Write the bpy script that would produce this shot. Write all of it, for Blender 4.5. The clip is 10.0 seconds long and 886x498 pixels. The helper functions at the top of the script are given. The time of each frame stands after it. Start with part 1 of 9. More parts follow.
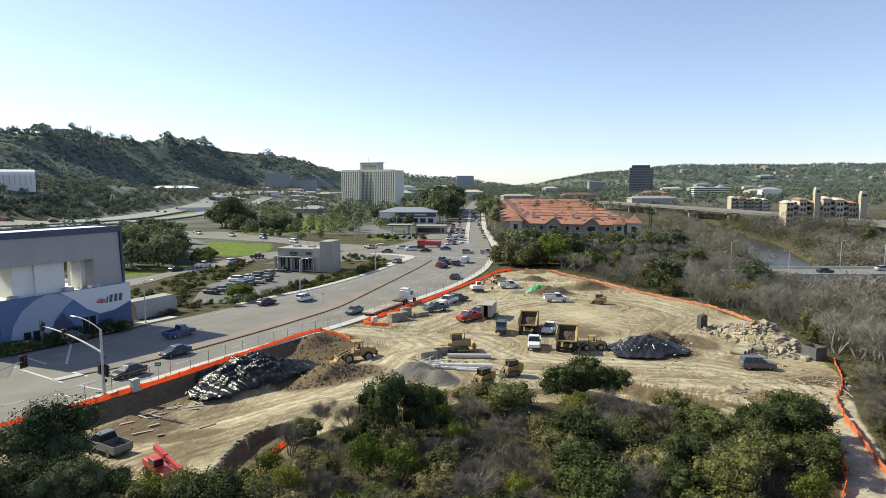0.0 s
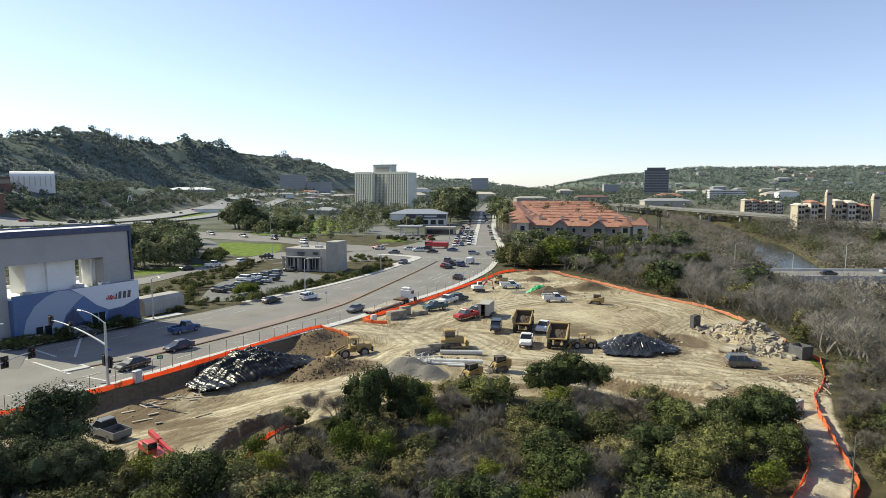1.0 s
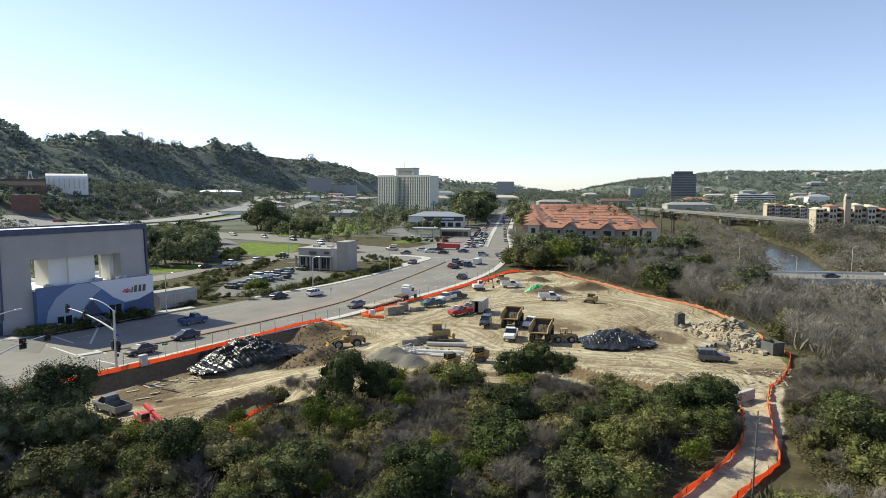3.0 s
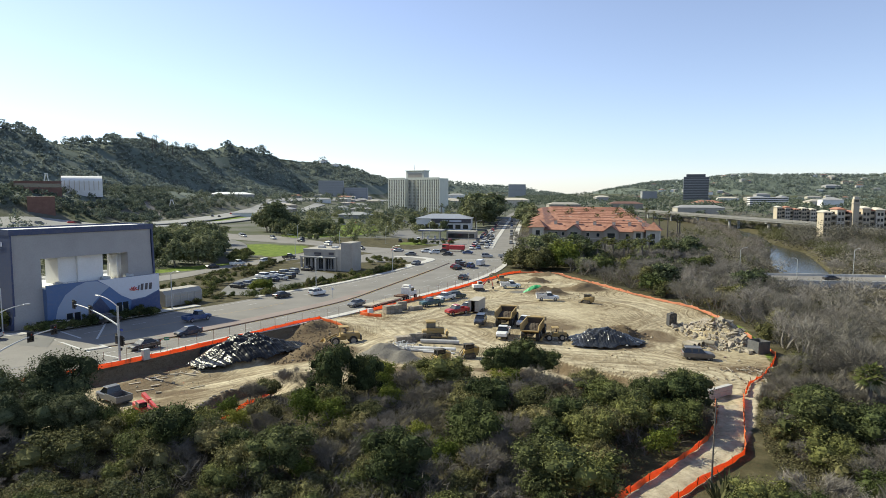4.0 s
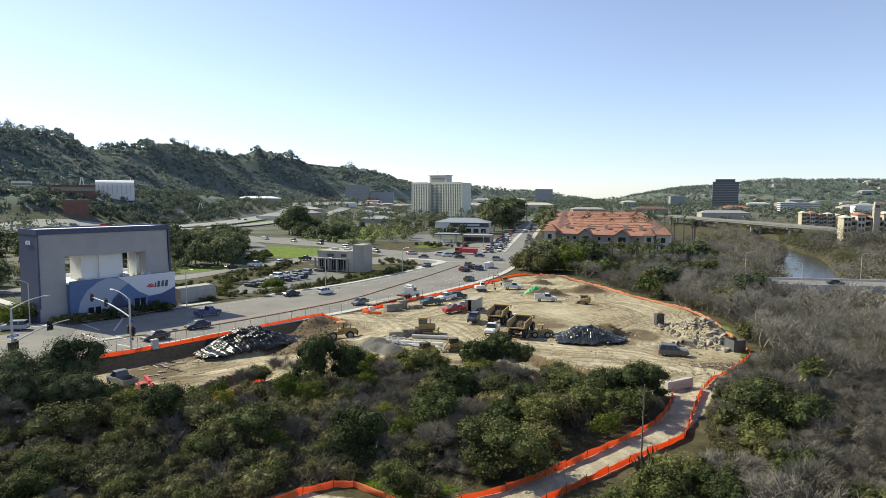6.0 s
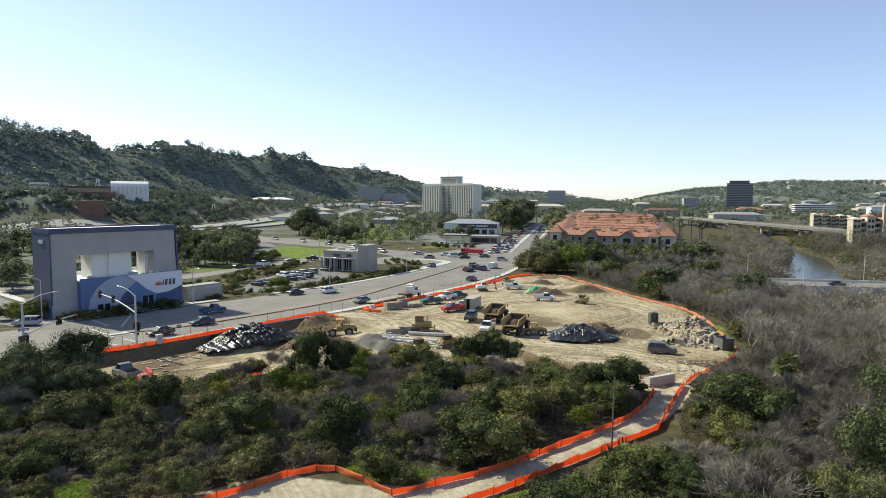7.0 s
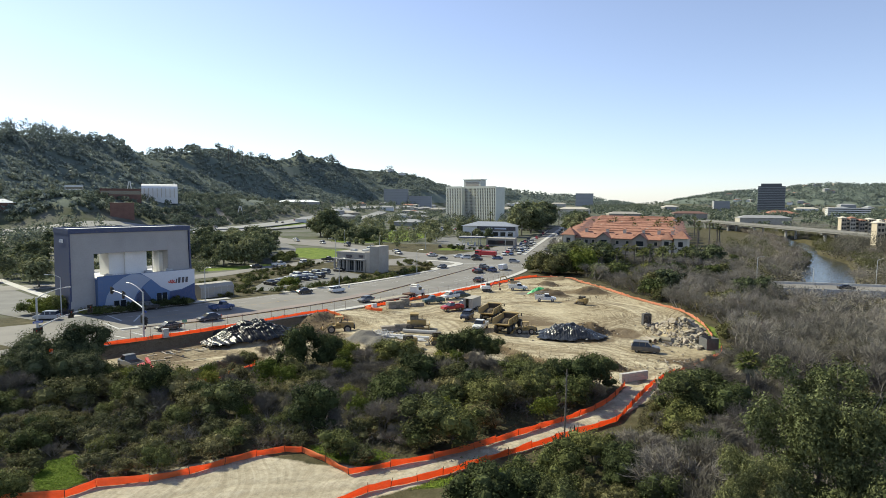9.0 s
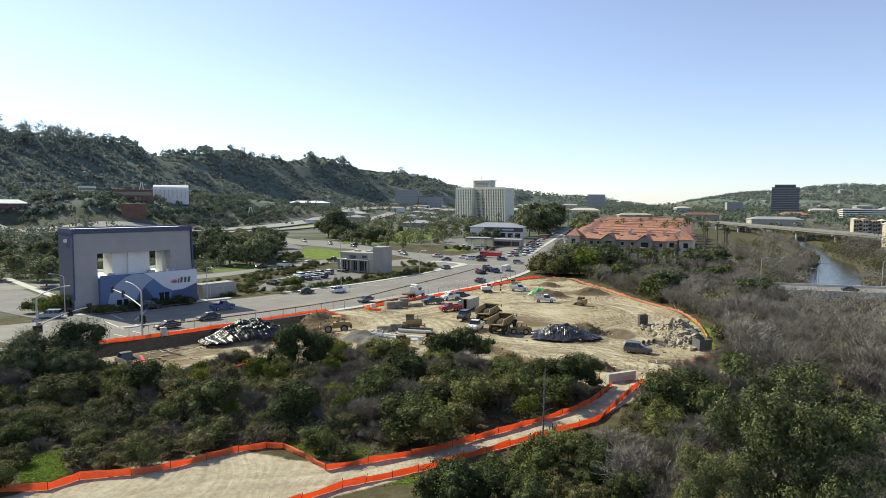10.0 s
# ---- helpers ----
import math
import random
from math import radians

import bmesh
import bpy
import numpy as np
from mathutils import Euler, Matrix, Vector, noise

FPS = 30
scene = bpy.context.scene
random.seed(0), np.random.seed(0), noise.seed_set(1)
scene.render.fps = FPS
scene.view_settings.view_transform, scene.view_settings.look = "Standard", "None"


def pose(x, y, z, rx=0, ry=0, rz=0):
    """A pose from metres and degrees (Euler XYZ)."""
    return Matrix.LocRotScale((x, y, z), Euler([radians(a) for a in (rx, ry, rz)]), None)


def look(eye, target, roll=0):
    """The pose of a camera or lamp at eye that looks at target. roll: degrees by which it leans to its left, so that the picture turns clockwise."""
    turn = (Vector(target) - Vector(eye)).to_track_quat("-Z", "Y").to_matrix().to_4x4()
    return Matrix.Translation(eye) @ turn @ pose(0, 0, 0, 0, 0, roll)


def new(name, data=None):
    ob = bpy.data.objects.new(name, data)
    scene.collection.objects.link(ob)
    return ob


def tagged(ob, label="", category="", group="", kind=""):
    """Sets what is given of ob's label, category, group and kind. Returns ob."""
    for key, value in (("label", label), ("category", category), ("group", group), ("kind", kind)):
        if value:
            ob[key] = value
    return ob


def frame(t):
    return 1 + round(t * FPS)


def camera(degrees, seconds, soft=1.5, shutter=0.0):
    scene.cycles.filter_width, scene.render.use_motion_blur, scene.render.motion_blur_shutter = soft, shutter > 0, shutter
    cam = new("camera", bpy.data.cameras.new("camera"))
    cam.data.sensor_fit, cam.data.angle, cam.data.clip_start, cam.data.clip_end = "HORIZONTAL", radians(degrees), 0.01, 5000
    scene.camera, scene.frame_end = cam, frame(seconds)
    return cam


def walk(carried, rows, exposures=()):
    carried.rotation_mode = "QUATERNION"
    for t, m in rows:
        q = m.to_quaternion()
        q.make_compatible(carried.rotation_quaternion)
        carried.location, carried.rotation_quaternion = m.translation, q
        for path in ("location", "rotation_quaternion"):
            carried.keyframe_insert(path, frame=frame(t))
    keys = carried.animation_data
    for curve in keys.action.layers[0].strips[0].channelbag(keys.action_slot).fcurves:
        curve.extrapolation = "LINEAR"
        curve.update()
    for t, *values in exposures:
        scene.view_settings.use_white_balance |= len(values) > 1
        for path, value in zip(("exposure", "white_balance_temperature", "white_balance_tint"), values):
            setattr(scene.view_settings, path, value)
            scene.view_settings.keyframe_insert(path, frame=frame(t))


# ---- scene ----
cam = camera(70.2, 10.0, soft=0.8)
PATH = [
    (0, (-0.014, 0.609, 26.624), (-0.041, 2.598, 26.413), -0.06),
    (0.5, (1.654, -0.739, 26.559), (1.602, 1.250, 26.354), -0.02),
    (1, (3.335, -2.128, 26.490), (3.260, -0.140, 26.286), 0.03),
    (1.5, (5.016, -3.553, 26.418), (4.920, -1.566, 26.217), 0.07),
    (2, (6.669, -4.959, 26.343), (6.553, -2.972, 26.145), 0.11),
    (2.5, (8.295, -6.322, 26.268), (8.156, -4.336, 26.072), 0.15),
    (4, (13.224, -10.292, 26.013), (13.026, -8.311, 25.828), 0.26),
    (4.5, (14.945, -11.622, 25.967), (14.725, -9.643, 25.786), 0.30),
    (5, (16.718, -12.945, 25.929), (16.477, -10.967, 25.749), 0.33),
    (5.5, (18.499, -14.228, 25.896), (18.235, -12.254, 25.722), 0.36),
    (7, (23.753, -17.934, 25.801), (23.426, -15.968, 25.634), 0.44),
    (7.5, (25.533, -18.990, 25.778), (25.184, -17.027, 25.615), 0.46),
    (8, (27.302, -19.813, 25.773), (26.933, -17.854, 25.611), 0.48),
    (8.5, (29.038, -20.387, 25.778), (28.646, -18.432, 25.618), 0.50),
    (9, (30.730, -20.715, 25.786), (30.315, -18.765, 25.627), 0.52),
    (9.5, (32.375, -20.842, 25.791), (31.938, -18.897, 25.632), 0.53),
    (10, (33.995, -20.866, 25.788), (33.543, -18.925, 25.632), 0.55),
]
walk(cam, [(t, look(eye, target, roll)) for t, eye, target, roll in PATH])

# ---- daylight: low winter sun ahead and to the left ----
SUN_WAY = Vector((-0.93, 0.37, 0.0)).normalized()      # towards the sun, on the plan
SUN_UP = 37.0
world = bpy.data.worlds.new("world")
scene.world = world
world.use_nodes = True
wn = world.node_tree
sky = wn.nodes.new("ShaderNodeTexSky")
sky.sky_type, sky.sun_disc = "NISHITA", False
sky.sun_elevation, sky.sun_rotation = radians(SUN_UP), math.atan2(SUN_WAY.x, SUN_WAY.y)
sky.air_density, sky.dust_density, sky.ozone_density, sky.altitude = 0.9, 0.2, 2.8, 60
pale = wn.nodes.new("ShaderNodeHueSaturation")
pale.inputs["Saturation"].default_value = 0.74
cool = wn.nodes.new("ShaderNodeMix")
cool.data_type, cool.blend_type = "RGBA", "MULTIPLY"
cool.inputs[0].default_value, cool.inputs[7].default_value = 1.0, (0.945, 0.98, 1.085, 1)
wn.links.new(sky.outputs[0], pale.inputs["Color"])
wn.links.new(pale.outputs[0], cool.inputs[6])
wn.links.new(cool.outputs[2], wn.nodes["Background"].inputs[0])
wn.nodes["Background"].inputs[1].default_value = 0.13
sun = new("sun", bpy.data.lights.new("sun", "SUN"))
sun.data.energy, sun.data.angle, sun.data.color = 5.1, radians(0.53), (1.0, 0.96, 0.72)
sun.matrix_world = look((0, 0, 300), Vector((0, 0, 300)) - (SUN_WAY * math.cos(radians(SUN_UP)) + Vector((0, 0, math.sin(radians(SUN_UP))))))
scene.view_settings.exposure = 0.33

# ---- materials ----
def node(nt, kind, **values):
    n = nt.nodes.new(kind)
    for key, v in values.items():
        n.inputs[key.replace("_", " ")].default_value = v
    return n


def noise_fac(nt, scale, detail=4.0, rough=0.6, coords="Object"):
    tc = nt.nodes.new("ShaderNodeTexCoord")
    n = node(nt, "ShaderNodeTexNoise", Scale=scale, Detail=detail, Roughness=rough)
    nt.links.new(tc.outputs[coords], n.inputs["Vector"])
    return n.outputs["Fac"]


def ramp(nt, fac, stops):
    r = nt.nodes.new("ShaderNodeValToRGB")
    while len(r.color_ramp.elements) < len(stops):
        r.color_ramp.elements.new(0.5)
    for e, (p, c) in zip(r.color_ramp.elements, stops):
        e.position, e.color = p, (*c, 1.0) if len(c) == 3 else c
    nt.links.new(fac, r.inputs[0])
    return r.outputs[0]


def mixed(nt, fac, a, b, mode="MIX"):
    m = nt.nodes.new("ShaderNodeMix")
    m.data_type, m.blend_type = "RGBA", mode
    for sock, v in ((m.inputs[0], fac), (m.inputs[6], a), (m.inputs[7], b)):
        if isinstance(v, bpy.types.NodeSocket):
            nt.links.new(v, sock)
        else:
            sock.default_value = v if not isinstance(v, tuple) else (*v, 1.0)[:4]
    return m.outputs[2]


def math_node(nt, op, a, b=0.0):
    m = nt.nodes.new("ShaderNodeMath")
    m.operation = op
    for sock, v in zip(m.inputs, (a, b)):
        if isinstance(v, bpy.types.NodeSocket):
            nt.links.new(v, sock)
        else:
            sock.default_value = v
    return m.outputs[0]


def blank(name):
    m = bpy.data.materials.new(name)
    m.use_nodes = True
    return m, m.node_tree, m.node_tree.nodes["Principled BSDF"]


def surface(name, low, high, scale=1.0, fine=12.0, rough=0.8, metal=0.0, bump=0.3, bump_size=0.02, vary=0.0, spec=0.5, coords="Object"):
    """A two-scale procedural surface between two colours; vary: how far single things differ."""
    m, nt, b = blank(name)
    big = noise_fac(nt, scale, 5, 0.6, coords)
    small = noise_fac(nt, scale * fine, 3, 0.6, coords)
    fac = math_node(nt, "ADD", math_node(nt, "MULTIPLY", big, 0.65), math_node(nt, "MULTIPLY", small, 0.35))
    col = ramp(nt, fac, [(0.36, low), (0.64, high)])
    if vary:
        info = nt.nodes.new("ShaderNodeObjectInfo")
        hsv = node(nt, "ShaderNodeHueSaturation")
        nt.links.new(math_node(nt, "ADD", math_node(nt, "MULTIPLY", info.outputs["Random"], 2 * vary), 1.0 - vary), hsv.inputs["Value"])
        nt.links.new(math_node(nt, "ADD", math_node(nt, "MULTIPLY", info.outputs["Random"], -0.08 * vary), 0.5 + 0.04 * vary), hsv.inputs["Hue"])
        nt.links.new(col, hsv.inputs["Color"])
        col = hsv.outputs[0]
    nt.links.new(col, b.inputs["Base Color"])
    b.inputs["Roughness"].default_value, b.inputs["Metallic"].default_value = rough, metal
    b.inputs["Specular IOR Level"].default_value = spec
    if bump:
        bp = node(nt, "ShaderNodeBump", Strength=bump, Distance=bump_size)
        nt.links.new(small, bp.inputs["Height"])
        nt.links.new(bp.outputs[0], b.inputs["Normal"])
    return m


def leafy(name, dark, light, vary=0.35, trans=0.2):
    """Foliage: colour by island and by plant, a little light passing through."""
    m, nt, b = blank(name)
    geo = nt.nodes.new("ShaderNodeNewGeometry")
    col = ramp(nt, geo.outputs["Random Per Island"], [(0.0, dark), (0.8, light), (1.0, tuple(min(1, c * 1.35) for c in light))])
    info = nt.nodes.new("ShaderNodeObjectInfo")
    hsv = node(nt, "ShaderNodeHueSaturation")
    nt.links.new(math_node(nt, "ADD", math_node(nt, "MULTIPLY", info.outputs["Random"], 2 * vary), 1.0 - vary), hsv.inputs["Value"])
    nt.links.new(math_node(nt, "ADD", math_node(nt, "MULTIPLY", info.outputs["Random"], -0.05), 0.522), hsv.inputs["Hue"])
    nt.links.new(col, hsv.inputs["Color"])
    nt.links.new(hsv.outputs[0], b.inputs["Base Color"])
    b.inputs["Roughness"].default_value = 0.7
    b.inputs["Specular IOR Level"].default_value = 0.06
    tr = nt.nodes.new("ShaderNodeBsdfTranslucent")
    nt.links.new(hsv.outputs[0], tr.inputs[0])
    mx = nt.nodes.new("ShaderNodeMixShader")
    mx.inputs[0].default_value = trans
    out = nt.nodes["Material Output"]
    nt.links.new(b.outputs[0], mx.inputs[1])
    nt.links.new(tr.outputs[0], mx.inputs[2])
    nt.links.new(mx.outputs[0], out.inputs[0])
    return m


def paint(name, colour, rough=0.35, coat=0.0, metal=0.0, dirt=0.12):
    """Painted metal or plastic with a film of dust."""
    m, nt, b = blank(name)
    dust = ramp(nt, noise_fac(nt, 1.7, 6, 0.65), [(0.45, (0, 0, 0)), (0.75, (dirt * 3, dirt * 3, dirt * 3))])
    nt.links.new(mixed(nt, dust, colour, (0.36, 0.29, 0.2)), b.inputs["Base Color"])
    nt.links.new(math_node(nt, "ADD", math_node(nt, "MULTIPLY", dust, 0.6), rough), b.inputs["Roughness"])
    b.inputs["Metallic"].default_value, b.inputs["Coat Weight"].default_value = metal, coat
    return m


def glassy(name, colour, rough=0.06):
    m, nt, b = blank(name)
    b.inputs["Base Color"].default_value = (*colour, 1)
    nt.links.new(math_node(nt, "ADD", math_node(nt, "MULTIPLY", noise_fac(nt, 2.0), 0.08), rough), b.inputs["Roughness"])
    b.inputs["Specular IOR Level"].default_value = 0.8
    return m


# ---- geometry helpers ----
class Geo:
    """Collects simple solids into one mesh."""

    def __init__(self):
        self.v, self.f = [], []

    def add(self, verts, faces, m=None):
        n = len(self.v)
        self.v += [tuple(m @ Vector(p)) for p in verts] if m is not None else [tuple(p) for p in verts]
        self.f += [tuple(i + n for i in f) for f in faces]
        return self

    def box(self, x0, y0, z0, x1, y1, z1, m=None, bevel=0.0):
        b = min(bevel, 0.45 * min(x1 - x0, y1 - y0, z1 - z0)) if bevel else 0
        if not b:
            return self.add([(x0, y0, z0), (x1, y0, z0), (x1, y1, z0), (x0, y1, z0), (x0, y0, z1), (x1, y0, z1), (x1, y1, z1), (x0, y1, z1)],
                            [(0, 3, 2, 1), (4, 5, 6, 7), (0, 1, 5, 4), (1, 2, 6, 5), (2, 3, 7, 6), (3, 0, 4, 7)], m)
        ring = lambda d: [(x0 + d, y0 + d), (x1 - d, y0 + d), (x1 - d, y1 - d), (x0 + d, y1 - d)]
        vs = [(x, y, z) for z, d in ((z0, b), (z0 + b, 0), (z1 - b, 0), (z1, b)) for x, y in ring(d)]
        fs = [(3, 2, 1, 0), (12, 13, 14, 15)]
        for k in range(3):
            fs += [(4 * k + i, 4 * k + (i + 1) % 4, 4 * k + 4 + (i + 1) % 4, 4 * k + 4 + i) for i in range(4)]
        return self.add(vs, fs, m)

    def tube(self, p0, p1, r0, r1=None, n=8, m=None, caps=True):
        p0, p1 = Vector(p0), Vector(p1)
        r1 = r0 if r1 is None else r1
        q = (p1 - p0).to_track_quat("Z", "Y")
        ring = [q @ Vector((math.cos(2 * math.pi * i / n), math.sin(2 * math.pi * i / n), 0)) for i in range(n)]
        vs = [p0 + r0 * a for a in ring] + [p1 + r1 * a for a in ring]
        fs = [(i, (i + 1) % n, n + (i + 1) % n, n + i) for i in range(n)]
        if caps:
            fs += [tuple(range(n - 1, -1, -1)), tuple(range(n, 2 * n))]
        return self.add(vs, fs, m)

    def prism(self, outline, y0, y1, m=None):
        """A side profile of (x, z) drawn out along y."""
        n = len(outline)
        vs = [(x, y0, z) for x, z in outline] + [(x, y1, z) for x, z in outline]
        return self.add(vs, [tuple(range(n)), tuple(range(2 * n - 1, n - 1, -1))] + [(i, n + i, n + (i + 1) % n, (i + 1) % n) for i in range(n)], m)

    def slab(self, plan, z0, z1, m=None):
        """A plan outline of (x, y) between two heights."""
        n = len(plan)
        vs = [(x, y, z0) for x, y in plan] + [(x, y, z1) for x, y in plan]
        return self.add(vs, [tuple(range(n - 1, -1, -1)), tuple(range(n, 2 * n))] + [(i, (i + 1) % n, n + (i + 1) % n, n + i) for i in range(n)], m)

    def mesh(self, name, material=None, smooth=False):
        me = bpy.data.meshes.new(name)
        me.from_pydata(self.v, [], self.f)
        me.validate()
        if material:
            me.materials.append(material)
        if smooth:
            me.shade_smooth()
        return me


def part(name, geo, material, parent=None, label="", smooth=False):
    """One mesh object, under a thing or a part."""
    me = geo.mesh(name, material, smooth) if isinstance(geo, Geo) else geo
    ob = new(name, me)
    if parent is not None:
        ob.parent = parent
    if label:
        ob["label"] = label
    return ob


def thing(name, label, category, m=None, group="", kind=""):
    e = new(name)
    e.empty_display_size = 0.3
    if m is not None:
        e.matrix_basis = m
    return tagged(e, label, category, group, kind)


def structure(name, geo, material, label, category, smooth=False):
    return tagged(part(name, geo, material, None, label, smooth), label, category, "", "structure")


# ---- the lie of the land ----
KY = ((-600, 1.9), (60, 1.9), (72, 1.5), (85, 1.0), (111, 0.5), (142, 0.0), (9000, 0.0))


def along(px, py, line):
    """For plan points: distance to a polyline, its interpolated third value, and the side (left is positive)."""
    best = np.full(px.shape, 1e9)
    val, side = np.zeros(px.shape), np.zeros(px.shape)
    for (ax, ay, av), (bx, by, bv) in zip(line, line[1:]):
        dx, dy = bx - ax, by - ay
        k = np.clip(((px - ax) * dx + (py - ay) * dy) / (dx * dx + dy * dy), 0, 1)
        d = np.hypot(px - ax - k * dx, py - ay - k * dy)
        near = d < best
        best = np.where(near, d, best)
        val = np.where(near, av + k * (bv - av), val)
        side = np.where(near, np.sign(dx * (py - ay) - dy * (px - ax)), side)
    return best, val, side


def ease(a, b, x):
    k = np.clip((x - a) / (b - a), 0, 1)
    return k * k * (3 - 2 * k)


def wave(px, py, s, seed=0.0):
    """Cheap smooth noise on the plan, about -1 to 1."""
    a, b = px / s + seed, py / s - 1.7 * seed
    return (np.sin(a + 1.3 * np.sin(b * 0.9 + 2)) + np.sin(b * 1.21 + 1.1 * np.sin(a * 0.83)) + 0.6 * np.sin(2.3 * a - 1.9 * b) + 0.4 * np.sin(4.1 * b + 3.3 * a + 1)) / 3.0


SOUTH_RIDGE = ((-540, -300, 94), (-560, 150, 94), (-610, 420, 97), (-640, 819, 90), (-660, 1160, 109), (-560, 1500, 101), (-455, 1800, 92), (-560, 2300, 72), (-800, 3000, 80), (-350, 3200, 66), (60, 3350, 40), (330, 3500, 3))
NORTH_RIDGE = ((470, 3100, 1), (640, 2700, 58), (900, 2500, 82), (1400, 2450, 86), (2000, 2300, 88), (2600, 1900, 90))
RIVER = ((104, 176, 3), (110, 198, 5), (116.5, 220, 7.5), (125, 245, 8), (136, 275, 7), (145, 300, 5.5), (147, 322, 5), (150, 345, 4), (158, 375, 5), (168, 410, 7), (176, 470, 6), (184, 560, 6), (186, 617, 7), (195, 690, 6))
SITE = ((-46, 58), (-41.5, 67), (-37.3, 76.5), (-32.5, 88.9), (-26.3, 103.3), (-22.8, 109), (-16.8, 116.3), (-9.5, 132), (0.1, 153.9), (9.6, 175.2), (14.4, 186.4), (22.4, 190), (34.9, 175.4),
        (46.8, 148.1), (54.4, 133.9), (56, 114), (55.1, 98.3), (53.5, 91), (52, 84), (49, 77.5), (44.5, 70), (40, 62.5), (36, 62), (29, 65), (21, 67.5), (14, 70), (5, 71.5), (-5, 68), (-11, 63), (-15.5, 58), (-17.5, 52), (-18, 47), (-24, 45), (-34, 49))
TRAIL = ((44, 72, 2.2), (40.5, 64.5, 2.0), (37.2, 56, 1.7), (33.4, 49, 1.7), (27.4, 41.7, 1.7), (21.8, 35.8, 1.8), (16, 29.5, 2.3), (9.5, 26.3, 4.6), (4, 24.6, 7.2), (-3, 19, 6.0), (-12, 10, 4.0), (-24, -2, 4.0))
MOUNDS = ((-27.3, 84.6, 10.4, 6.4, 2.7, 0.98), (29.6, 95.0, 6.6, 4.6, 2.1, 0.1), (-17.0, 84.5, 6.0, 4.6, 2.0, 0.3), (-22.5, 103.5, 4.6, 3.0, 1.0, 0.9), (33.8, 75.4, 1.9, 1.2, 0.9, 0.2), (33.0, 100.8, 5.0, 3.4, 2.0, 0.0), (-4.6, 82.4, 4.6, 4.2, 1.8, 0.2), (-1.4, 79.6, 2.8, 2.6, 1.3, 0.0),
          (50.3, 102.0, 4.6, 11.5, 2.9, 0.17), (24, 150, 7, 2.8, 1.7, 0.0), (34, 158, 7, 4, 1.8, 0.2), (22, 171, 5, 3, 1.3, 0.4), (26, 184, 8, 3, 1.3, -0.5), (36.4, 71.5, 2.2, 1.5, 1.2, 0.0), (10, 108.5, 3, 1.6, 0.5, 0.3), (50.6, 79, 2.6, 1.6, 0.8, 0.3), (-9, 112.5, 3.0, 1.4, 0.5, 0.2), (18, 128, 6, 2.5, 0.6, 0.1))

SCARP = ((18, 85.5, 0.0), (20.5, 82.9, 1.2), (22.8, 80.3, 1.6), (26.3, 76.6, 1.7), (29.5, 73.3, 1.4), (32, 70.5, 0.0))
PIT = ((-20.2, 50.5, 0.0), (-20.4, 53.5, 1.0), (-20.3, 57, 1.15), (-20.0, 60, 1.15), (-18.7, 62.6, 1.0), (-16.3, 64.6, 0.8), (-13.8, 65.4, 0.0))
CUT = ((-49.5, 55.5, 0), (-46, 60.8, 0), (-42, 67.2, 0), (-39.4, 72.2, 0), (-36.6, 78.6, 0), (-32.6, 88.6, 0), (-26.3, 103.3, 0), (-23, 109, 0))


def land(px, py, mounds=True):
    """Height of the ground over the plan (arrays)."""
    px, py = np.asarray(px, float), np.asarray(py, float)
    z = np.interp(py, [k[0] for k in KY], [k[1] for k in KY])
    d, h, s = along(px, py, SOUTH_RIDGE)
    rough = 1 + 0.26 * wave(px, py, 60) + 0.12 * wave(px, py, 23, 3)
    reach = 222 + 45 * wave(px, py, 75, 5)
    south = h * np.where(s > 0, 1.0 + 0.03 * wave(px, py, 90), (1 - 0.6 * np.clip(d / reach, 0, 1) - 0.4 * ease(0, 1, d / reach)) * np.clip(rough, 0.75, 1.3))
    z = z + np.clip(south, 0, None)
    # a bench at the foot of the hill
    z = z + 25 * ease(0, 90, -262 - px) * ease(345, 395, py) * (1 - 0.55 * ease(600, 850, py)) * (1 - ease(120, 190, -262 - px))
    d, h, s = along(px, py, NORTH_RIDGE)
    z = z + np.clip(h * np.where(s > 0, 1.0, 1 - ease(0, 1, d / 420)) * (1 + 0.12 * wave(px, py, 120)), 0, None)
    d, w, s = along(px, py, RIVER)
    z = z - 3.4 * (1 - ease(w * 0.8, w * 0.8 + 5.5, d))
    z = z - 1.2 * ease(56, 75, px) * ease(20, 40, py) * (1 - ease(170, 200, py)) * (1 - ease(200, 300, px))
    if mounds:
        for mx, my, rx, ry, mh, turn in MOUNDS:
            c, sn = math.cos(turn), math.sin(turn)
            u, v = ((px - mx) * c + (py - my) * sn) / rx, (-(px - mx) * sn + (py - my) * c) / ry
            r = np.hypot(u, v) + 0.10 * wave(px, py, 0.8 + 0.15 * rx, mx)
            z = z + mh * (1 - ease(0.05, 1.0, r)) * (1 + 0.10 * wave(px, py, 1.1, my) + 0.16 * wave(px, py, 0.5, mx))
        # churned soil, and the lower ground beside the avenue, below a cut bank
        z = z + 0.10 * wave(px, py, 2.6) * inside(px, py, SITE)
        d, h, s = along(px, py, CUT)
        z = z - np.where(s < 0, 1.6 * ease(0.2, 1.5, d) * (1 - ease(11, 24, d)) * (1 - ease(97, 106, py)) * ease(40, 52, py), 0)
        d, h, s = along(px, py, PIT)
        z = z - np.where(s < 0, h * ease(0.0, 0.4, d) * (1 - ease(3, 6, d)), 0)
        # the rilled edge of the upper level above the ramp
        d, h, s = along(px, py, SCARP)
        z = z - np.where(s < 0, h * ease(0.0, 1.3 + 0.5 * wave(px, py, 0.45, 2), d) * (1 - ease(4.5, 8, d)), 0)
    return z


